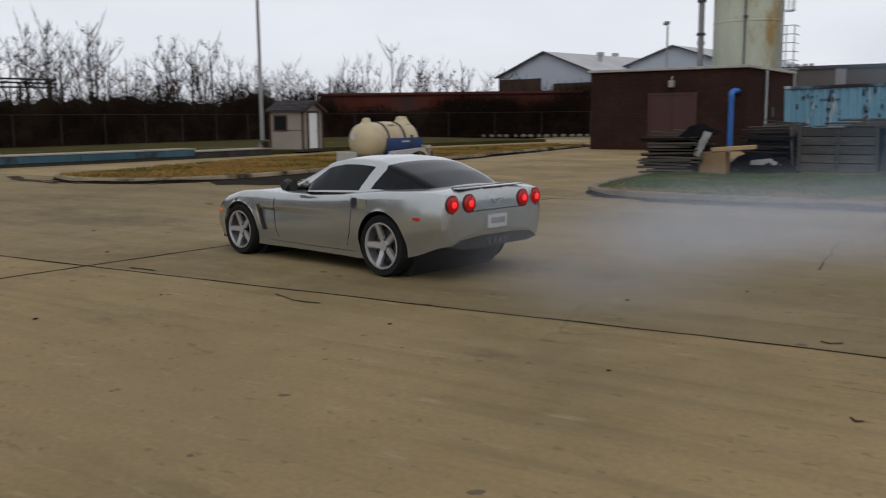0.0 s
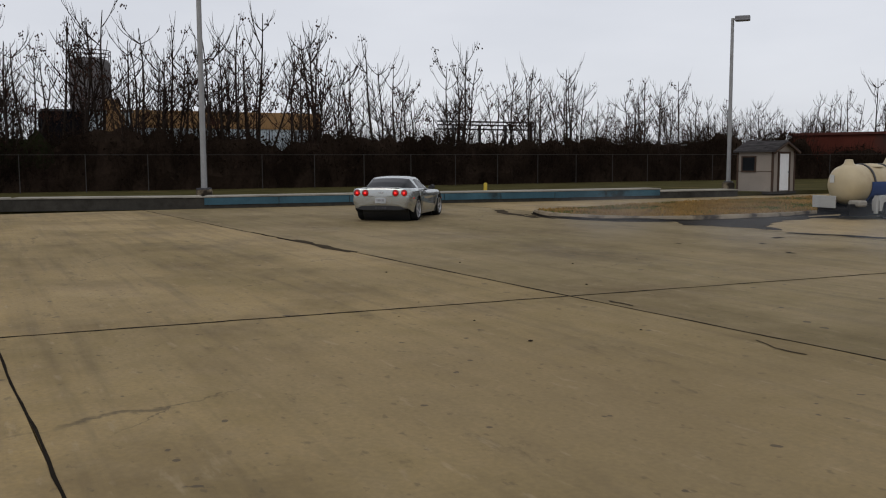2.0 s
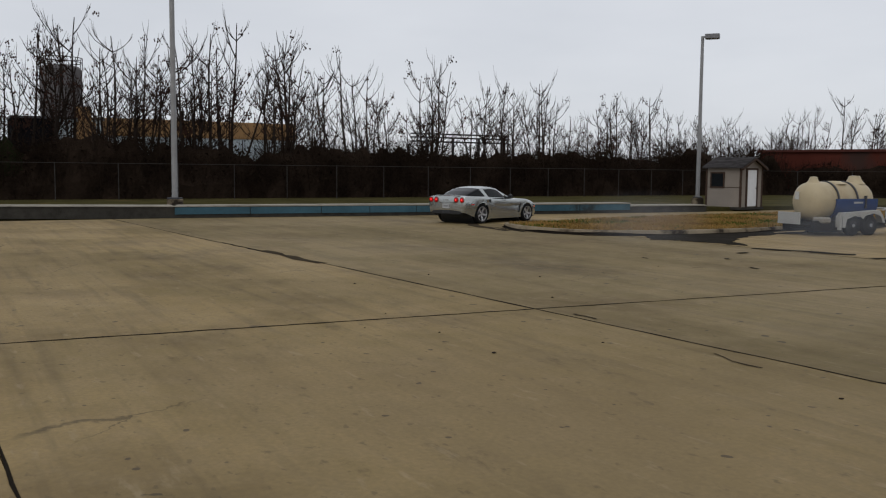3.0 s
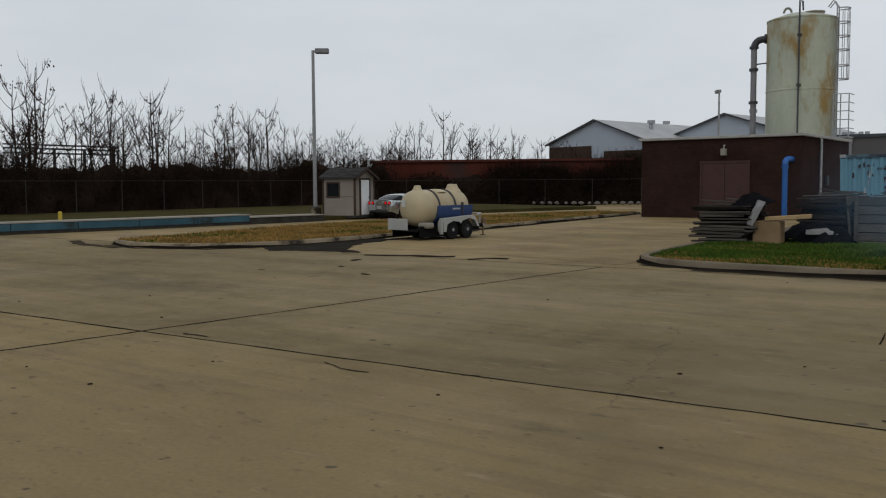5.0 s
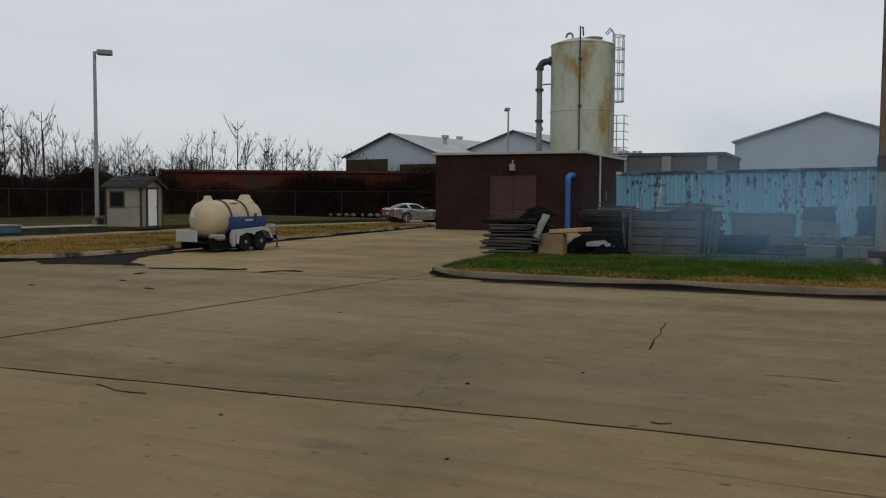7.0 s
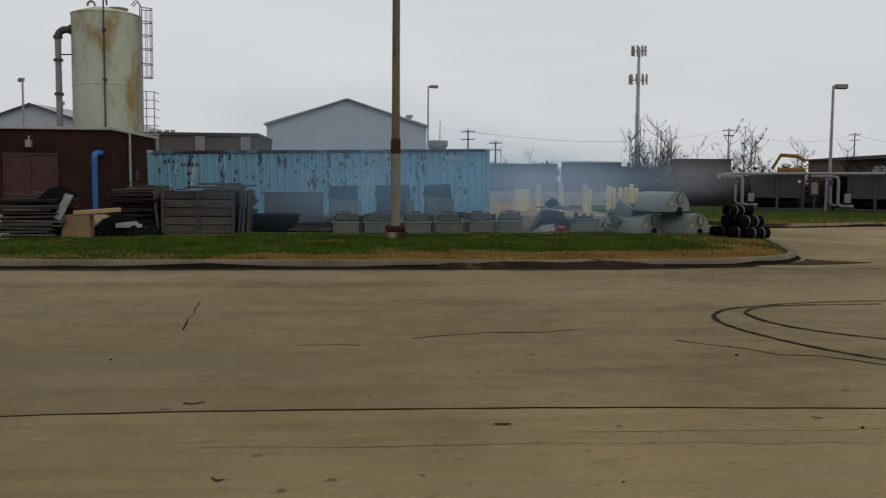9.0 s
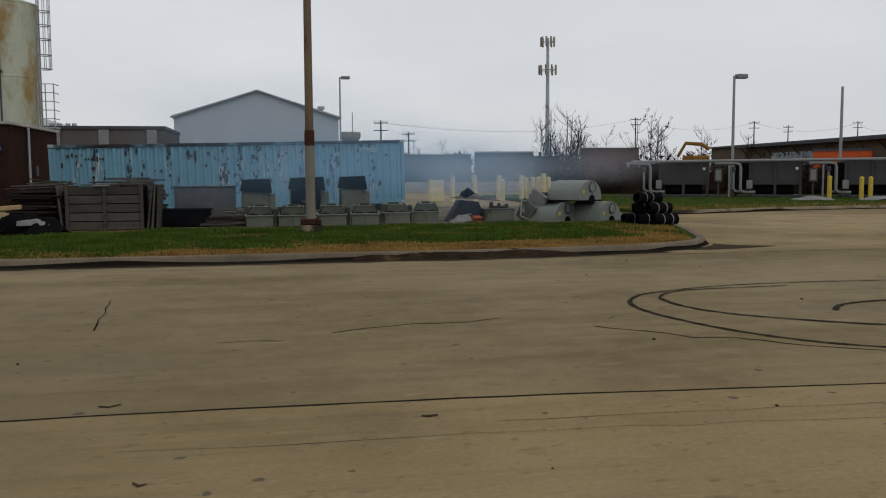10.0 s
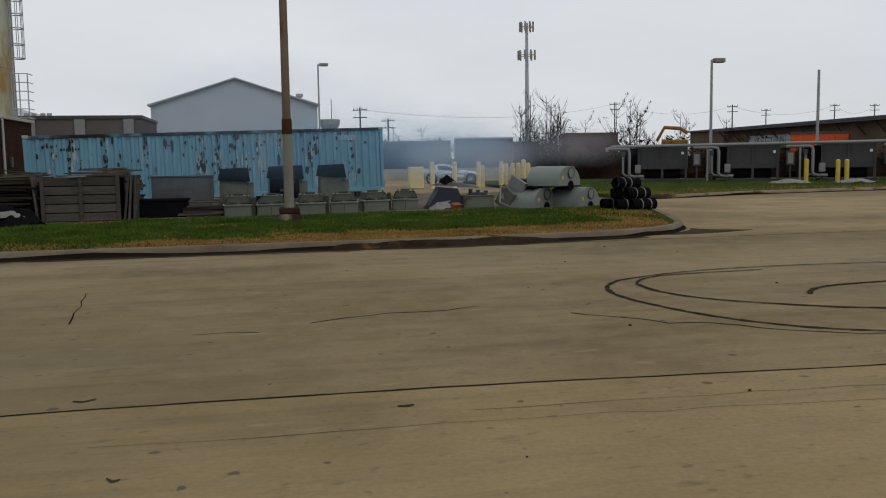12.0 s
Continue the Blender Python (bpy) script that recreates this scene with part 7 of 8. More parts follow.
SCRUB = [(-51.0, -40.0), (-51.0, 20.0), (-51.2, 48.0), (-49.5, 60.0), (-40.0, 66.6), (-28.0, 71.2), (-20.0, 73.2)]
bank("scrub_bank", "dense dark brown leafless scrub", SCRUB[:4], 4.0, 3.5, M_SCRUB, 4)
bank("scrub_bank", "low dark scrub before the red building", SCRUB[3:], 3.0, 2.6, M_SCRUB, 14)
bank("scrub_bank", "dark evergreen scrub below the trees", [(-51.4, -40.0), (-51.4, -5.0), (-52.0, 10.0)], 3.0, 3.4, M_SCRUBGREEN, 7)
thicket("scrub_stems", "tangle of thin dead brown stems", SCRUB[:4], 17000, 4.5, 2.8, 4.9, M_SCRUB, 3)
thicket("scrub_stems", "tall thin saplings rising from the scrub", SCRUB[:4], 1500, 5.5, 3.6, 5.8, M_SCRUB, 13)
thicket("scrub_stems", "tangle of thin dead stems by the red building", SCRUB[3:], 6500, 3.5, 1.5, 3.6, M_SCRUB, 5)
thicket("scrub_stems", "bushy bare shrub against the red building", [(-36.4, 68.6), (-32.4, 70.2)], 2600, 2.4, 2.6, 5.6, M_SCRUB, 6)
thicket("scrub_stems", "tall bare shrub before the metal shed", [(-37.2, 72.2), (-31.8, 74.0)], 4200, 3.0, 3.4, 6.1, M_SCRUB, 36)
thicket("scrub_stems", "dark rounded shrub at the end of the red building", [(-43.6, 65.6), (-37.6, 68.2)], 5500, 2.5, 2.6, 4.7, M_SCRUB, 26)
thicket("scrub_stems", "dark shrubs behind the bollards", [(27, 92), (36, 88), (52, 80)], 1200, 3.0, 2.0, 4.5, M_SCRUB, 9)

thicket("scrub_stems", "large bare bush behind the trailers", [(26.0, 87.0), (31.0, 85.3)], 500, 3.0, 3.5, 6.0, M_SCRUB, 18)
bank("scrub_bank", "brown bank of dead brush behind the chillers", [(21.8, 59.7), (52.0, 43.7), (60.0, 40.0)], 3.0, 2.2, M_SCRUB, 15)
thicket("scrub_stems", "dead brush stems behind the chillers", [(21.8, 59.7), (52.0, 43.7)], 1800, 2.5, 1.5, 3.2, M_SCRUB, 16)

# chain-link fence
M_FENCEPOST = mat("dull_fence_steel", (0.05, 0.046, 0.043), 0.8, var=0.3)
fence = thing("chainlink_fence", "chain-link fence with grey steel posts", "fence", kind="structure")
FL = resample([(-49.2, -38.0), (-49.2, 48.0), (-47.5, 58.5), (-38.5, 66.0), (-27.0, 69.5), (-21.0, 70.5)], 3.05)
for x, y in FL:
    part("post", tubes([(x, y, 0.1), (x, y, 2.15)], 0.024, 6), M_FENCEPOST, fence)
part("top_rail", tubes([(x, y, 2.12) for x, y in FL], 0.014, 5), M_FENCEPOST, fence)
verts, faces = [], []
for (ax, ay), (bx, by) in zip(FL, FL[1:]):
    for k in range(10):
        for sgn in (1, -1):
            u0, u1 = (k / 10, k / 10 + 0.65) if sgn > 0 else (k / 10 + 0.65, k / 10)
            p0, p1 = (ax + (bx - ax) * u0, ay + (by - ay) * u0, 0.2), (ax + (bx - ax) * u1, ay + (by - ay) * u1, 2.1)
            n0 = len(verts)
            verts += [(p0[0], p0[1], p0[2]), (p0[0] + 0.008, p0[1] + 0.008, p0[2]), (p1[0] + 0.008, p1[1] + 0.008, p1[2]), (p1[0], p1[1], p1[2])]
            faces.append((n0, n0 + 1, n0 + 2, n0 + 3))
me = bpy.data.meshes.new("mesh_wire")
me.from_pydata(verts, [], faces)
me.materials.append(M_TWIG)
new("mesh_wire", me).parent = fence
M_RUBBLE = mat("pale_rubble", (0.13, 0.12, 0.105), 0.95, var=0.4, scale=2)
rub = thing("stone_wall", "low rough wall of pale rubble blocks", "wall")
rr_ = random.Random(5)
for k in range(26):
    u = k / 25
    bm = bmesh.new()
    bmesh.ops.create_icosphere(bm, subdivisions=1, radius=0.3)
    for v in bm.verts:
        v.co = Vector((v.co.x * 1.3, v.co.y * 0.7, v.co.z * 0.75)) * 0.7 * (1 + 0.3 * noise.noise(v.co * 3 + Vector((k, 0, 0))))
    part("stone", bm, M_RUBBLE, rub).matrix_basis = pose(-37.5 + 15 * u, 62.5 + 5.5 * u + rr_.uniform(-0.1, 0.1), 0.22, 0, 0, rr_.uniform(0, 180))

# plant beyond the trees
M_ORANGE = mat("faded_orange_metal", (0.27, 0.16, 0.075), 0.8, var=0.2, scale=0.3)
M_PALEPANEL = mat("pale_blue_panel", (0.38, 0.43, 0.46), 0.7, var=0.12, scale=0.3)
silo = thing("grey_silo", "grey industrial silo with a railed top", "silo", pose(-93.0, 10.6, 0))
part("shell", lathe([(1.9, 0), (1.9, 4.0), (1.94, 4.02), (1.94, 4.2), (1.9, 4.22), (1.9, 8.0), (1.94, 8.02), (1.94, 8.2), (1.9, 8.22), (1.9, 11.2), (1.6, 11.5)], 28), mat("grey_silo_steel", (0.14, 0.13, 0.13), 0.8, var=0.25, scale=0.4), silo, smooth=True)
for z in (11.9, 12.3):
    part("rail", tubes([(1.95 * math.cos(a), 1.95 * math.sin(a), z) for a in [2 * math.pi * k / 20 for k in range(21)]], 0.04, 5), M_DARKSTEEL, silo)
for k in range(10):
    a = 2 * math.pi * k / 10
    part("rail_post", tubes([(1.95 * math.cos(a), 1.95 * math.sin(a), 11.2), (1.95 * math.cos(a), 1.95 * math.sin(a), 12.3)], 0.04, 5), M_DARKSTEEL, silo)
plant = thing("factory_building", "long factory with faded orange upper band", "building", pose(-96, 13.0, 0))
part("wall", boxes((-14, 0, 0, 22, 0, 5.2)), M_PALEPANEL, plant, "pale blue-grey metal wall")
part("upper_band", boxes((-14.2, 0.1, -0.2, 22.1, 5.2, 7.0)), M_ORANGE, plant, "faded orange band")
for y in range(1, 20, 3):
    part("panel_rib", boxes((0.0, 0.08, y, y + 0.12, 0, 5.1)), M_DARKSTEEL, plant)
tower = thing("hopper_tower", "orange hopper tower beside the silo", "tower", pose(-90.5, 12.2, 0))
part("leg_frame", boxes((-1, 1, -0.8, 0.9, 0, 6.2)), M_ORANGE, tower)
part("chute", boxes((-0.7, 0.7, -0.6, 0.6, 6.2, 7.6)), M_ORANGE, tower)
dark = thing("dark_shed", "black-fronted shed beyond the trees", "shed", pose(-90, 6.0, 0))
part("wall", boxes((-5, 0, 0, 3.6, 0, 6.4)), M_SHEETING, dark)
part("roof", boxes((-5.1, 0.1, -0.1, 8.0, 6.4, 6.6)), M_DARKSTEEL, dark)
part("pale_panel", boxes((-4.8, -0.05, 3.7, 7.8, 0, 6.4)), M_PALEPANEL, dark)
rack = thing("pipe_rack", "dark steel pipe rack rising over scrub", "pipe rack", pose(-57, 32.8, 0))
for k, dy in enumerate((-2.2, 0.0, 2.2, 4.4)):
    part("leg", boxes((-0.08, 0.08, dy - 0.08, dy + 0.08, 0, 4.3)), M_DARKSTEEL, rack)
for z in (3.95, 4.25, 4.5):
    part("beam", boxes((-0.2, 0.2, -3.4, 4.8, z, z + 0.1)), M_DARKSTEEL, rack)

# distance on the yard side
M_DARKWALL = mat("dark_blue_grey_wall", (0.045, 0.05, 0.06), 0.9, var=0.25, scale=0.3)
for label, x0, x1, y0, h, m_ in (("dark parked box trailer", 11.5, 19.6, 90, 3.45, M_DARKWALL), ("pale-topped dark box trailer", 20.4, 26.2, 90, 3.75, M_DARKWALL), ("dark brown freight container", 30.4, 35.6, 85, 4.0, mat("dark_brown_container", (0.055, 0.022, 0.018), 0.8, var=0.25)), ("low dark shed behind the bollards", 25.5, 31, 96, 3.4, M_DARKWALL)):
    b = thing("box_trailer", label, "box trailer", pose(x0, y0, 0, 0, 0, -6), group="parked box trailers")
    part("body", boxes((0, x1 - x0, 0, 2.6, 0.0, h - 0.15), bevel=0.04), m_, b)
    part("roof", boxes((-0.03, x1 - x0 + 0.03, -0.03, 2.63, h - 0.15, h), bevel=0.02), M_STEEL if "pale" in label else m_, b)
    for q in range(int((x1 - x0) / 0.8)):
        part("rib", boxes((0.4 + q * 0.8, 0.46 + q * 0.8, -0.03, 0.0, 0.2, h - 0.2)), m_, b)
bankw = thing("retaining_wall", "low dark retaining wall behind the yard", "wall", pose(8, 72, 0, 0, 0, -8), kind="structure")
part("wall", boxes((0, 30, 0, 0.4, 0, 0.9)), M_CONC, bankw)
ware = thing("warehouse", "long tan warehouse with dark canopy brackets", "building", pose(55.9, 109.0, 0, 0, 0, -96.4))
M_TANWALL = mat("tan_metal_wall", (0.13, 0.10, 0.075), 0.9, var=0.25, scale=0.3)
part("wall", boxes((0, 60, 0, 20, 0, 4.5)), M_TANWALL, ware)
part("roof_edge", boxes((-0.3, 60, -0.5, 20, 4.5, 4.7)), M_DARKSTEEL, ware)
for q in range(12):
    part("bracket", tubes([(12 + q * 3.2, -0.02, 3.2), (12 + q * 3.2, -1.2, 4.35)], 0.08, 5), M_DARKSTEEL, ware)
part("canopy", boxes((11, 52, -1.3, -0.02, 4.3, 4.42)), M_DARKSTEEL, ware)
part("lower_panel", boxes((18, 34, -0.12, -0.02, 2.2, 3.6)), M_PALEPANEL, ware)
oc = thing("orange_container", "orange skip container by the warehouse", "container", pose(45.6, 70.6, 0, 0, 0, -40))
part("body", boxes((0, 4.6, 0, 2.0, 0, 3.45), bevel=0.05), mat("orange_container_paint", (0.5, 0.09, 0.025), 0.7, var=0.15), oc)
part("rail", boxes((-0.05, 4.65, -0.05, 0.1, 3.3, 3.5)), M_DARKSTEEL, oc)
yl = thing("yellow_loader", "ochre construction machine behind the scrub", "machine", pose(37.8, 80.5, 0, 0, 0, -25) @ Matrix.Diagonal((0.9, 0.9, 1.16, 1)))
M_OCHRE = mat("dull_ochre_paint", (0.2, 0.11, 0.03), 0.8, var=0.25)
part("boom", tubes([(0, 0, 2.6), (0.8, 0, 3.7), (2.4, 0, 3.6), (3.2, 0, 3.2)], 0.16, 6), M_OCHRE, yl)
part("body", boxes((0.5, 3.2, -0.8, 0.8, 0.4, 2.7), bevel=0.1), M_OCHRE, yl)
part("track", boxes((0.2, 3.6, -1.0, 1.0, 0, 0.8), bevel=0.2), M_DARKSTEEL, yl)

cell = thing("cell_tower", "tall grey monopole with two antenna rings", "cell tower", pose(60.6, 195.8, 0))
part("mast", tubes([(0, 0, 0), (0, 0, 31.3)], [0.6, 0.3], 10), M_PALEPANEL, cell)
for z, rr in ((30.4, 1.5), (24.2, 1.9)):
    part("ring", tubes([(rr * math.cos(a), rr * math.sin(a), z) for a in [2 * math.pi * k / 12 for k in range(13)]], 0.08, 5), M_STEEL, cell)
    for k in range(9):
        a = 2 * math.pi * k / 9
        part("antenna", boxes((rr * math.cos(a) - 0.16, rr * math.cos(a) + 0.16, rr * math.sin(a) - 0.16, rr * math.sin(a) + 0.16, z - 1.0, z + 1.1)), M_CONC, cell)
water = thing("roof_unit", "small grey rooftop structure in the distance", "roof unit", pose(10.0, 120, 0))
part("tank", lathe([(0.9, 0), (0.9, 5.6), (1.35, 6.3), (1.4, 6.9), (1.25, 7.0)], 14), M_CONC, water)
part("mast", tubes([(0.3, 0, 6.9), (0.3, 0, 9.6)], 0.05, 5), M_DARKSTEEL, water)
poles = []
for x, y, h in ((12.9, 110, 8.0), (17.5, 118, 7.0), (62.5, 150, 11.0), (84, 148, 10.4), (98, 160, 10.3), (113, 160, 11.2), (122, 160, 11.2)):
    p = thing("utility_pole", "wooden utility pole with crossarms", "utility pole", pose(x, y, 0, 0, 0, -30), group="distant utility poles")
    part("pole", tubes([(0, 0, 0), (0, 0, h)], [0.15, 0.09], 6), M_BARK, p)
    for z in (h - 0.4, h - 1.3):
        part("crossarm", boxes((-0.9, 0.9, -0.06, 0.06, z, z + 0.11)), M_BARK, p)
    for q in (-0.85, -0.3, 0.3, 0.85):
        part("insulator", tubes([(q, 0, h - 0.27), (q, 0, h - 0.05)], 0.05, 5), M_STEEL, p)
    poles.append((x, y, h))
wires = thing("power_lines", "thin dark power lines between poles", "power line")
for a, b in ((0, 2), (2, 3), (3, 5), (5, 6)):
    (ax, ay, ah), (bx, by, bh) = poles[a], poles[b]
    part("wire", tubes([(ax + (bx - ax) * k / 12, ay + (by - ay) * k / 12, ah + (bh - ah) * k / 12 - 0.3 - 1.6 * 4 * (k / 12) * (1 - k / 12)) for k in range(13)], 0.02, 4), M_DARKSTEEL, wires)
tl_ = thing("distant_treeline", "hazy dark line of distant woods", "woods", kind="stuff")
rd = random.Random(31)
for k in range(5):
    verts, faces = [], []
    for q in range(900):
        a = radians(-70 + k * 32 + rd.uniform(0, 32))
        d = rd.uniform(300, 340)
        x, y, z, s = d * math.sin(a), d * math.cos(a), rd.uniform(0, 7.5), rd.uniform(0.8, 2.2)
        n0 = len(verts)
        verts += [(x + rd.uniform(-s, s), y + rd.uniform(-s, s), max(0, z + rd.uniform(-s, s))) for _ in range(3)]
        faces.append((n0, n0 + 1, n0 + 2))
    me = bpy.data.meshes.new("foliage")
    me.from_pydata(verts, [], faces)
    me.materials.append(M_SCRUB)
    new("foliage", me).parent = tl_


# ---- grass blades ----
def grass(name, label, poly, count, hmin, hmax, material, seed, where=None):
    rnd = random.Random(seed)
    xs, ys = [p[0] for p in poly], [p[1] for p in poly]
    verts, faces = [], []
    tries = 0
    while len(faces) < count and tries < count * 8:
        tries += 1
        x, y = rnd.uniform(min(xs), max(xs)), rnd.uniform(min(ys), max(ys))
        if not inside(x, y, poly) or (where and not where(x, y, rnd)):
            continue
        h = rnd.uniform(hmin, hmax) * (0.75 + 0.5 * noise.noise((x * 0.8, y * 0.8, seed)))
        a = rnd.uniform(0, math.pi)
        w = rnd.uniform(0.01, 0.026)
        lx, ly = rnd.gauss(0, 0.4) * h, rnd.gauss(0, 0.4) * h
        n0 = len(verts)
        z = 0.11
        verts += [(x - w * math.cos(a), y - w * math.sin(a), z), (x + w * math.cos(a), y + w * math.sin(a), z), (x + lx * 0.4 + w * 0.7 * math.cos(a), y + ly * 0.4 + w * 0.7 * math.sin(a), z + h * 0.6), (x + lx, y + ly, z + h)]
        faces += [(n0, n0 + 1, n0 + 2), (n0, n0 + 2, n0 + 3)]
    me = bpy.data.meshes.new(name)
    me.from_pydata(verts, [], faces)
    me.materials.append(material)
    return tagged(new(name, me), label, "grass", kind="stuff")


VERGE = [(-8.8, 26.5), (-8.7, 20.5), (-8.1, 18.6), (-6.4, 18.0), (0.8, 17.95), (4.3, 17.92), (7.5, 18.3), (9.4, 19.3), (10.2, 21.4), (11.8, 26.4), (11.8, 27.4), (-8.8, 26.6)]


def strawy(x, y):
    """How strawy the verge is: a brown strip behind the kerb and round the lamp post."""
    edge_y = 17.9 if x < 4 else 17.9 + 0.14 * (x - 4)
    return 0.95 * math.exp(-max(0, y - edge_y - (1.9 if x > 2 else 0.9 + 0.3 * min(1, max(0, x + 2))) - 0.5 * noise.noise((x * 0.7, 2, 4))) / 0.3) * (1.0 if x > -3 else 0.75) + 0.35 * max(0, noise.noise((x * 0.6, y * 0.9, 5))) + 0.9 * math.exp(-((x - 1.9) / 1.3) ** 2 - ((y - 19) / 1.2) ** 2) + (0.6 if x > 8.8 else 0)


grass("grass", "short green winter grass", VERGE, 165000, 0.05, 0.13, M_BLADE, 2, lambda x, y, r: r.random() > strawy(x, y))
grass("grass", "straw-brown dead grass behind the kerb", VERGE, 120000, 0.03, 0.085, M_STRAW, 3, lambda x, y, r: r.random() < strawy(x, y) + 0.04)
grass("grass", "dry yellow grass on the island", LEFT_BED, 60000, 0.05, 0.13, M_STRAW, 4, lambda x, y, r: noise.noise((x * 0.35, y * 0.35, 1)) < 0.25 or r.random() < 0.3)
grass("grass", "dull green grass among the dry", LEFT_BED, 16000, 0.05, 0.11, M_BLADE, 5, lambda x, y, r: noise.noise((x * 0.35, y * 0.35, 1)) > 0.0)
FARV = [(15.0, 33.6), (20.4, 35.2), (25.4, 36.0), (40, 36.8), (55, 37), (55, 47), (16, 52), (14.2, 42)]
grass("grass", "green grass strip beyond the road", FARV, 22000, 0.06, 0.15, M_BLADE, 6, lambda x, y, r: r.random() < 0.5 + 0.5 * min(1, (y - 36) / 4))
grass("grass", "straw grass strip beyond the road", FARV, 14000, 0.05, 0.12, M_STRAW, 7, lambda x, y, r: r.random() > (y - 36) / 4)

# small litter on the verge and lot
for k in range(30):
    x, y = rng.uniform(-14, 9), rng.uniform(3, 17)
    s = rng.uniform(0.008, 0.02)
    g = thing("pebble", "small dark stone on the concrete", "pebble", pose(x, y, 0.0, 0, 0, rng.uniform(0, 180)), group="loose stones")
    bm = bmesh.new()
    bmesh.ops.create_icosphere(bm, subdivisions=1, radius=s)
    for v in bm.verts:
        v.co = Vector((v.co.x * 1.4, v.co.y, (v.co.z + s) * 0.45))
    part("stone", bm, M_BARK, g)

# ---- tyre smoke ----
def smoke_material(name, density, colour):
    """Thin grey-blue smoke: scatters light, thins out to nothing towards the rim of its puff."""
    m = bpy.data.materials.new(name)
    m.use_nodes = True
    n, l = m.node_tree.nodes, m.node_tree.links
    n.clear()
    out, mixs, clear, dif = n.new("ShaderNodeOutputMaterial"), n.new("ShaderNodeMixShader"), n.new("ShaderNodeBsdfTransparent"), n.new("ShaderNodeBsdfDiffuse")
    trans, both = n.new("ShaderNodeBsdfTranslucent"), n.new("ShaderNodeAddShader")
    # smoke scatters the sky's light whichever way its puff is turned
    for s, up in ((dif, 1.0), (trans, -1.0)):
        s.inputs[0].default_value = (*colour, 1)
        nv = n.new("ShaderNodeCombineXYZ")
        nv.inputs[2].default_value = up
        l.new(nv.outputs[0], s.inputs["Normal"])
    l.new(dif.outputs[0], both.inputs[0])
    l.new(trans.outputs[0], both.inputs[1])
    co, sep, ln, mr = n.new("ShaderNodeTexCoord"), n.new("ShaderNodeVectorMath"), n.new("ShaderNodeVectorMath"), n.new("ShaderNodeMapRange")
    sep.operation, ln.operation = "MULTIPLY", "LENGTH"
    sep.inputs[1].default_value = (1, 0, 1)
    l.new(co.outputs["Object"], sep.inputs[0])
    l.new(sep.outputs[0], ln.inputs[0])
    mr.interpolation_type = "SMOOTHERSTEP"
    mr.inputs[1].default_value, mr.inputs[2].default_value, mr.inputs[3].default_value, mr.inputs[4].default_value = 0.05, 0.98, density, 0.0
    l.new(ln.outputs["Value"], mr.inputs[0])
    tex, mul, nr = n.new("ShaderNodeTexNoise"), n.new("ShaderNodeMath"), n.new("ShaderNodeMapRange")
    tex.inputs["Scale"].default_value, tex.inputs["Detail"].default_value = 2.2, 4
    l.new(co.outputs["Object"], tex.inputs[0])
    nr.inputs[1].default_value, nr.inputs[2].default_value, nr.inputs[3].default_value, nr.inputs[4].default_value = 0.3, 0.7, 0.35, 1.3
    l.new(tex.outputs[0], nr.inputs[0])
    mul.operation = "MULTIPLY"
    l.new(mr.outputs[0], mul.inputs[0])
    l.new(nr.outputs[0], mul.inputs[1])
    l.new(mul.outputs[0], mixs.inputs[0])
    l.new(clear.outputs[0], mixs.inputs[1])
    l.new(both.outputs[0], mixs.inputs[2])
    l.new(mixs.outputs[0], out.inputs[0])
    return m


M_SMOKE = smoke_material("tyre_smoke", 0.10, (0.37, 0.38, 0.40))
M_FRESH = smoke_material("fresh_tyre_smoke", 0.16, (0.36, 0.39, 0.42))
M_HAZE = smoke_material("thin_smoke_haze", 0.055, (0.25, 0.42, 0.58))
bm = bmesh.new()
bmesh.ops.create_icosphere(bm, subdivisions=4, radius=1.0)
for v in bm.verts:
    v.co.y *= 0.22
    v.co += v.co * 0.06 * noise.noise(v.co * 1.7)
PUFF_ME = bpy.data.meshes.new("smoke_puff")
bm.to_mesh(PUFF_ME)
bm.free()
PUFF_ME.materials.append(M_SMOKE)
PUFF_ME.shade_smooth()
HAZE_ME = PUFF_ME.copy()
HAZE_ME.materials[0] = M_HAZE
FRESH_ME = PUFF_ME.copy()
FRESH_ME.materials[0] = M_FRESH
PUFFS = []


def puff(mesh, size, rows):
    """One drifting puff of smoke; rows of seconds, x, y, z; its broad side faces the lot."""
    p = new("smoke_puff", mesh)
    p.scale = size
    p.visible_shadow = False
    tagged(p, "drifting puff of thin grey tyre smoke", "smoke", "tyre smoke")
    PUFFS.append((p, [(t, pose(x, y, z, 0, 0, math.degrees(math.atan2(-x, y)))) for t, x, y, z in rows]))


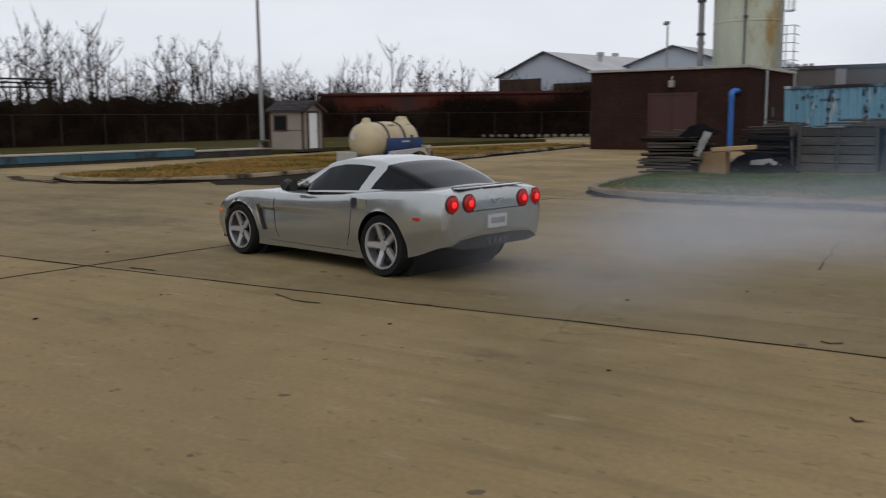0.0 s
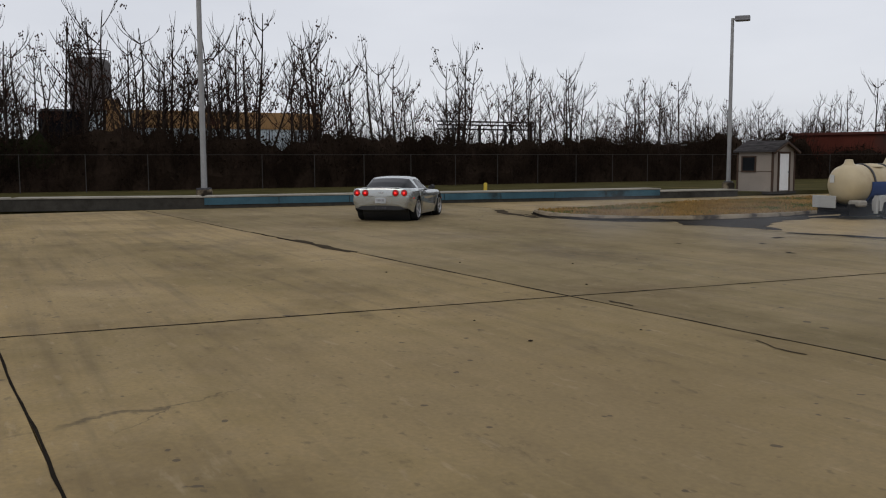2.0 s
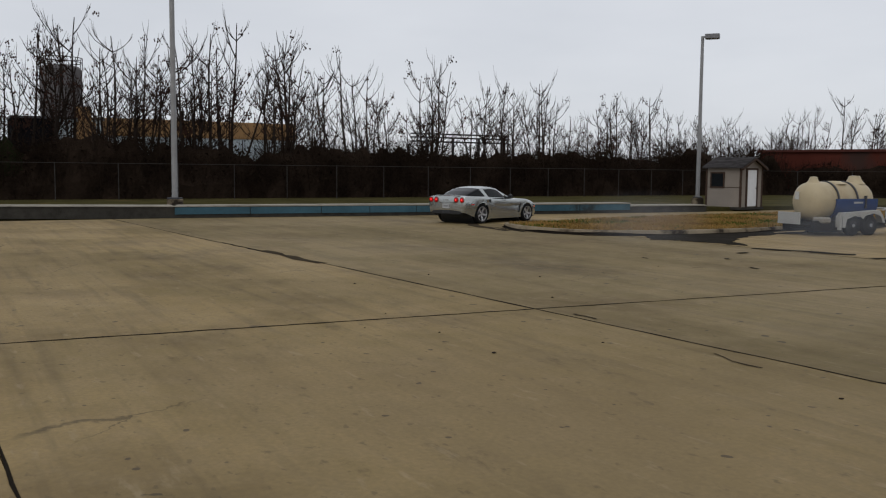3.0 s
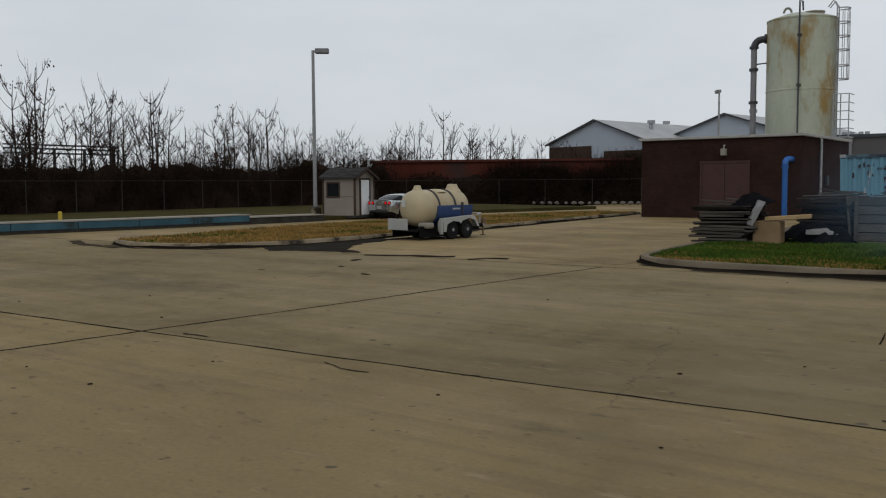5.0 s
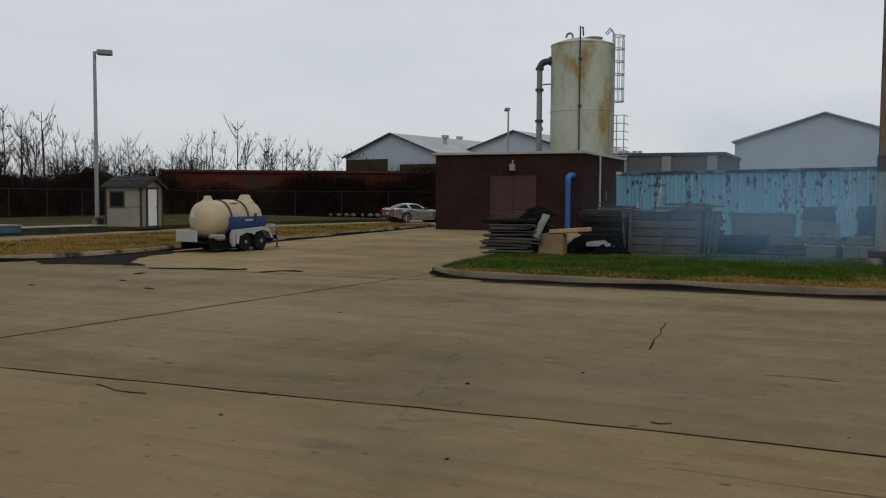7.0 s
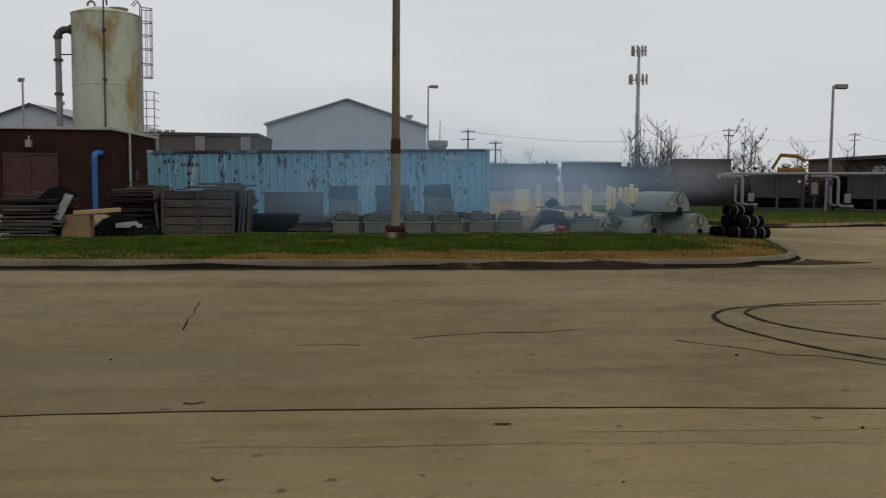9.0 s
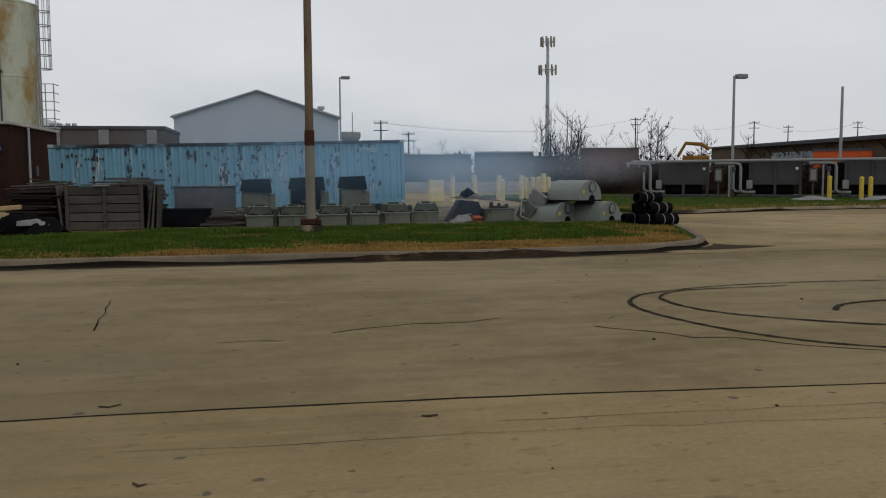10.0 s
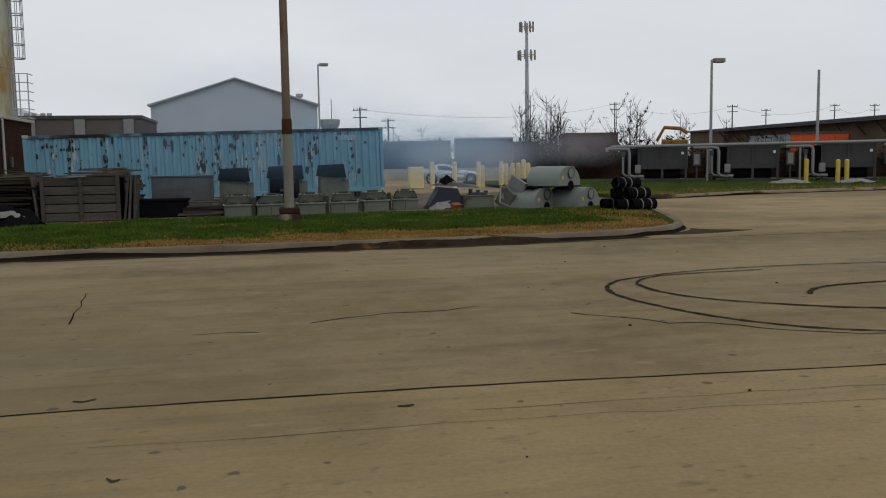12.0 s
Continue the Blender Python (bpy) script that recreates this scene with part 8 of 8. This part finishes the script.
# fresh smoke behind the spinning wheels, blown over the verge towards the container
rs = random.Random(12)
for k in [0.72 * q for q in range(15)]:
    x0, y0 = -3.4 + 0.7 * k, 9.4 + 0.34 * k + rs.uniform(-0.5, 0.5)
    z0 = 0.4 + 0.07 * k + rs.uniform(-0.08, 0.12)
    tx, ty = 0.0 + 1.5 * k + rs.uniform(-1, 1), 33 + rs.uniform(0, 12)
    puff(PUFF_ME, (1.1 + 0.16 * k, 1.2 + 0.1 * k, 0.55 + 0.085 * k), [(0.0, x0, y0, z0), (0.7, x0 + 0.3, y0 + 1.4, z0 + 0.15), (2.5, x0 + 0.15 * (tx - x0), y0 + 0.32 * (ty - y0), z0 + 0.35), (4.5, x0 + 0.75 * (tx - x0), y0 + 0.75 * (ty - y0), z0 + 0.5), (6.0, x0 + 0.92 * (tx - x0), y0 + 0.92 * (ty - y0), z0 + 0.6), (9.0, tx, ty, z0 + 0.9), (12.0, tx + 1.2, ty + 4, z0 + 1.2)])
# smoke laid along the car's way
for k, (x0, y0) in enumerate(((-5.0, 9.6), (-7.2, 9.8), (-9.4, 10.2), (-12.5, 10.3), (-16.5, 10.6))):
    t0 = 0.1 + 0.25 * k
    puff(FRESH_ME if k < 3 else PUFF_ME, (1.8, 1.5, 0.75), [(0.0, -3.8 + 0.5 * k, 10.2 + 0.3 * k, 0.55), (0.14 + 0.27 * k, x0 + 3.2, 10.2, 0.35), (0.9 + 0.27 * k, x0 + 1.3, y0 + 1.0, 0.6), (2.4 + t0, x0 + 2.5, y0 + 5, 1.0), (4.4, 0.0 + 1.5 * k, 32, 1.6), (8.0, 2.0 + 1.7 * k, 40, 1.8), (12.0, 3.0 + 2 * k, 48, 2.6)])
for x0, y0, w, h in ((-10.0, 9.2, 1.0, 0.55), (-9.2, 9.0, 1.3, 0.5)):
    puff(PUFF_ME, (w * 1.6, 1.2, h * 1.3), [(0.0, -3.0, 7.0, 0.5), (0.25, x0 + 4.4, 7.2, 0.4), (0.5, x0 + 1.6, y0 - 1.2, 0.45), (0.9, x0 + 0.4, y0 + 1.2, 0.6), (2.6, x0 + 4, y0 + 8, 1.2), (5.0, x0 + 14, y0 + 26, 1.8), (12.0, x0 + 22, y0 + 40, 2.5)])
# haze that drifts across the verge and hangs before the container
for k in range(12):
    x0, y0 = -2.0 + 0.82 * k + rs.uniform(-0.5, 0.5), 24.2 + 0.16 * (k % 4)
    z0 = 1.25 + rs.uniform(0, 0.7)
    puff(HAZE_ME, (3.4 + rs.uniform(0, 1.8), 1.4, 1.7 + rs.uniform(0, 0.7)), [(0.0, x0 + 2.5, y0 - 12.0, z0 - 0.6), (2.6, x0 + 2.0, y0 - 7.0, z0 - 0.5), (4.6, x0 + 0.2, y0 - 4.0, z0 - 0.3), (6.5, x0 - 0.9, y0 - 1.0, z0 - 0.1), (8.5, x0 + 0.3, y0 + 1.0, z0), (10.2, x0 + (1.4 if k % 4 else 0.5), y0 + (7.5 if k % 4 else 3.0), z0 + 0.3), (12.0, x0 + (2.4 if k % 4 else 1.0), y0 + (13.0 if k % 4 else 5.0), z0 + 0.5)])
# older smoke beyond the container
for k, (x0, y0, z0, s) in enumerate(((3.5, 42, 3.6, 4.6), (7.5, 44, 2.4, 4.2), (10.0, 46, 2.2, 3.8), (0.0, 41, 4.6, 4.2), (-3.5, 40.5, 4.4, 3.8), (8.0, 34, 1.1, 2.6), (6.5, 36, 1.6, 3.0), (9.6, 38, 1.2, 2.6))):
    puff(PUFF_ME if k > 4 else HAZE_ME, (s, s, s * (0.42 if k > 4 else 0.6)), [(0.0, x0 - 1, y0 - 3, z0 - 0.4), (6.0, x0 - 0.8, y0 - 1, z0 - 0.2), (12.0, x0 + 1.2, y0 + 1, z0 + 0.4)])


# ---- what moves ----
def motions():
    walk(car, [(t, pose(x, y, 0, 0, 0, h)) for t, x, y, h in CAR_ROWS])
    ts = [r[0] for r in CAR_ROWS]
    way = [0.0]
    for a, b in zip(CAR_ROWS, CAR_ROWS[1:]):
        way.append(way[-1] + math.hypot(b[1] - a[1], b[2] - a[2]))
    for w, r, driven in WHEELS:
        at = w.location.copy()
        rows = []
        for k in range(361):
            t = k / 30
            gone = float(np.interp(t, ts, way)) + (2.5 * (1 - math.exp(-t / 0.8)) if driven else 0)
            rows.append((t, Matrix.Translation(at) @ Matrix.Rotation(gone / r, 4, "Y")))
        walk(w, rows)
    for puff, rows in PUFFS:
        walk(puff, rows)


motions()
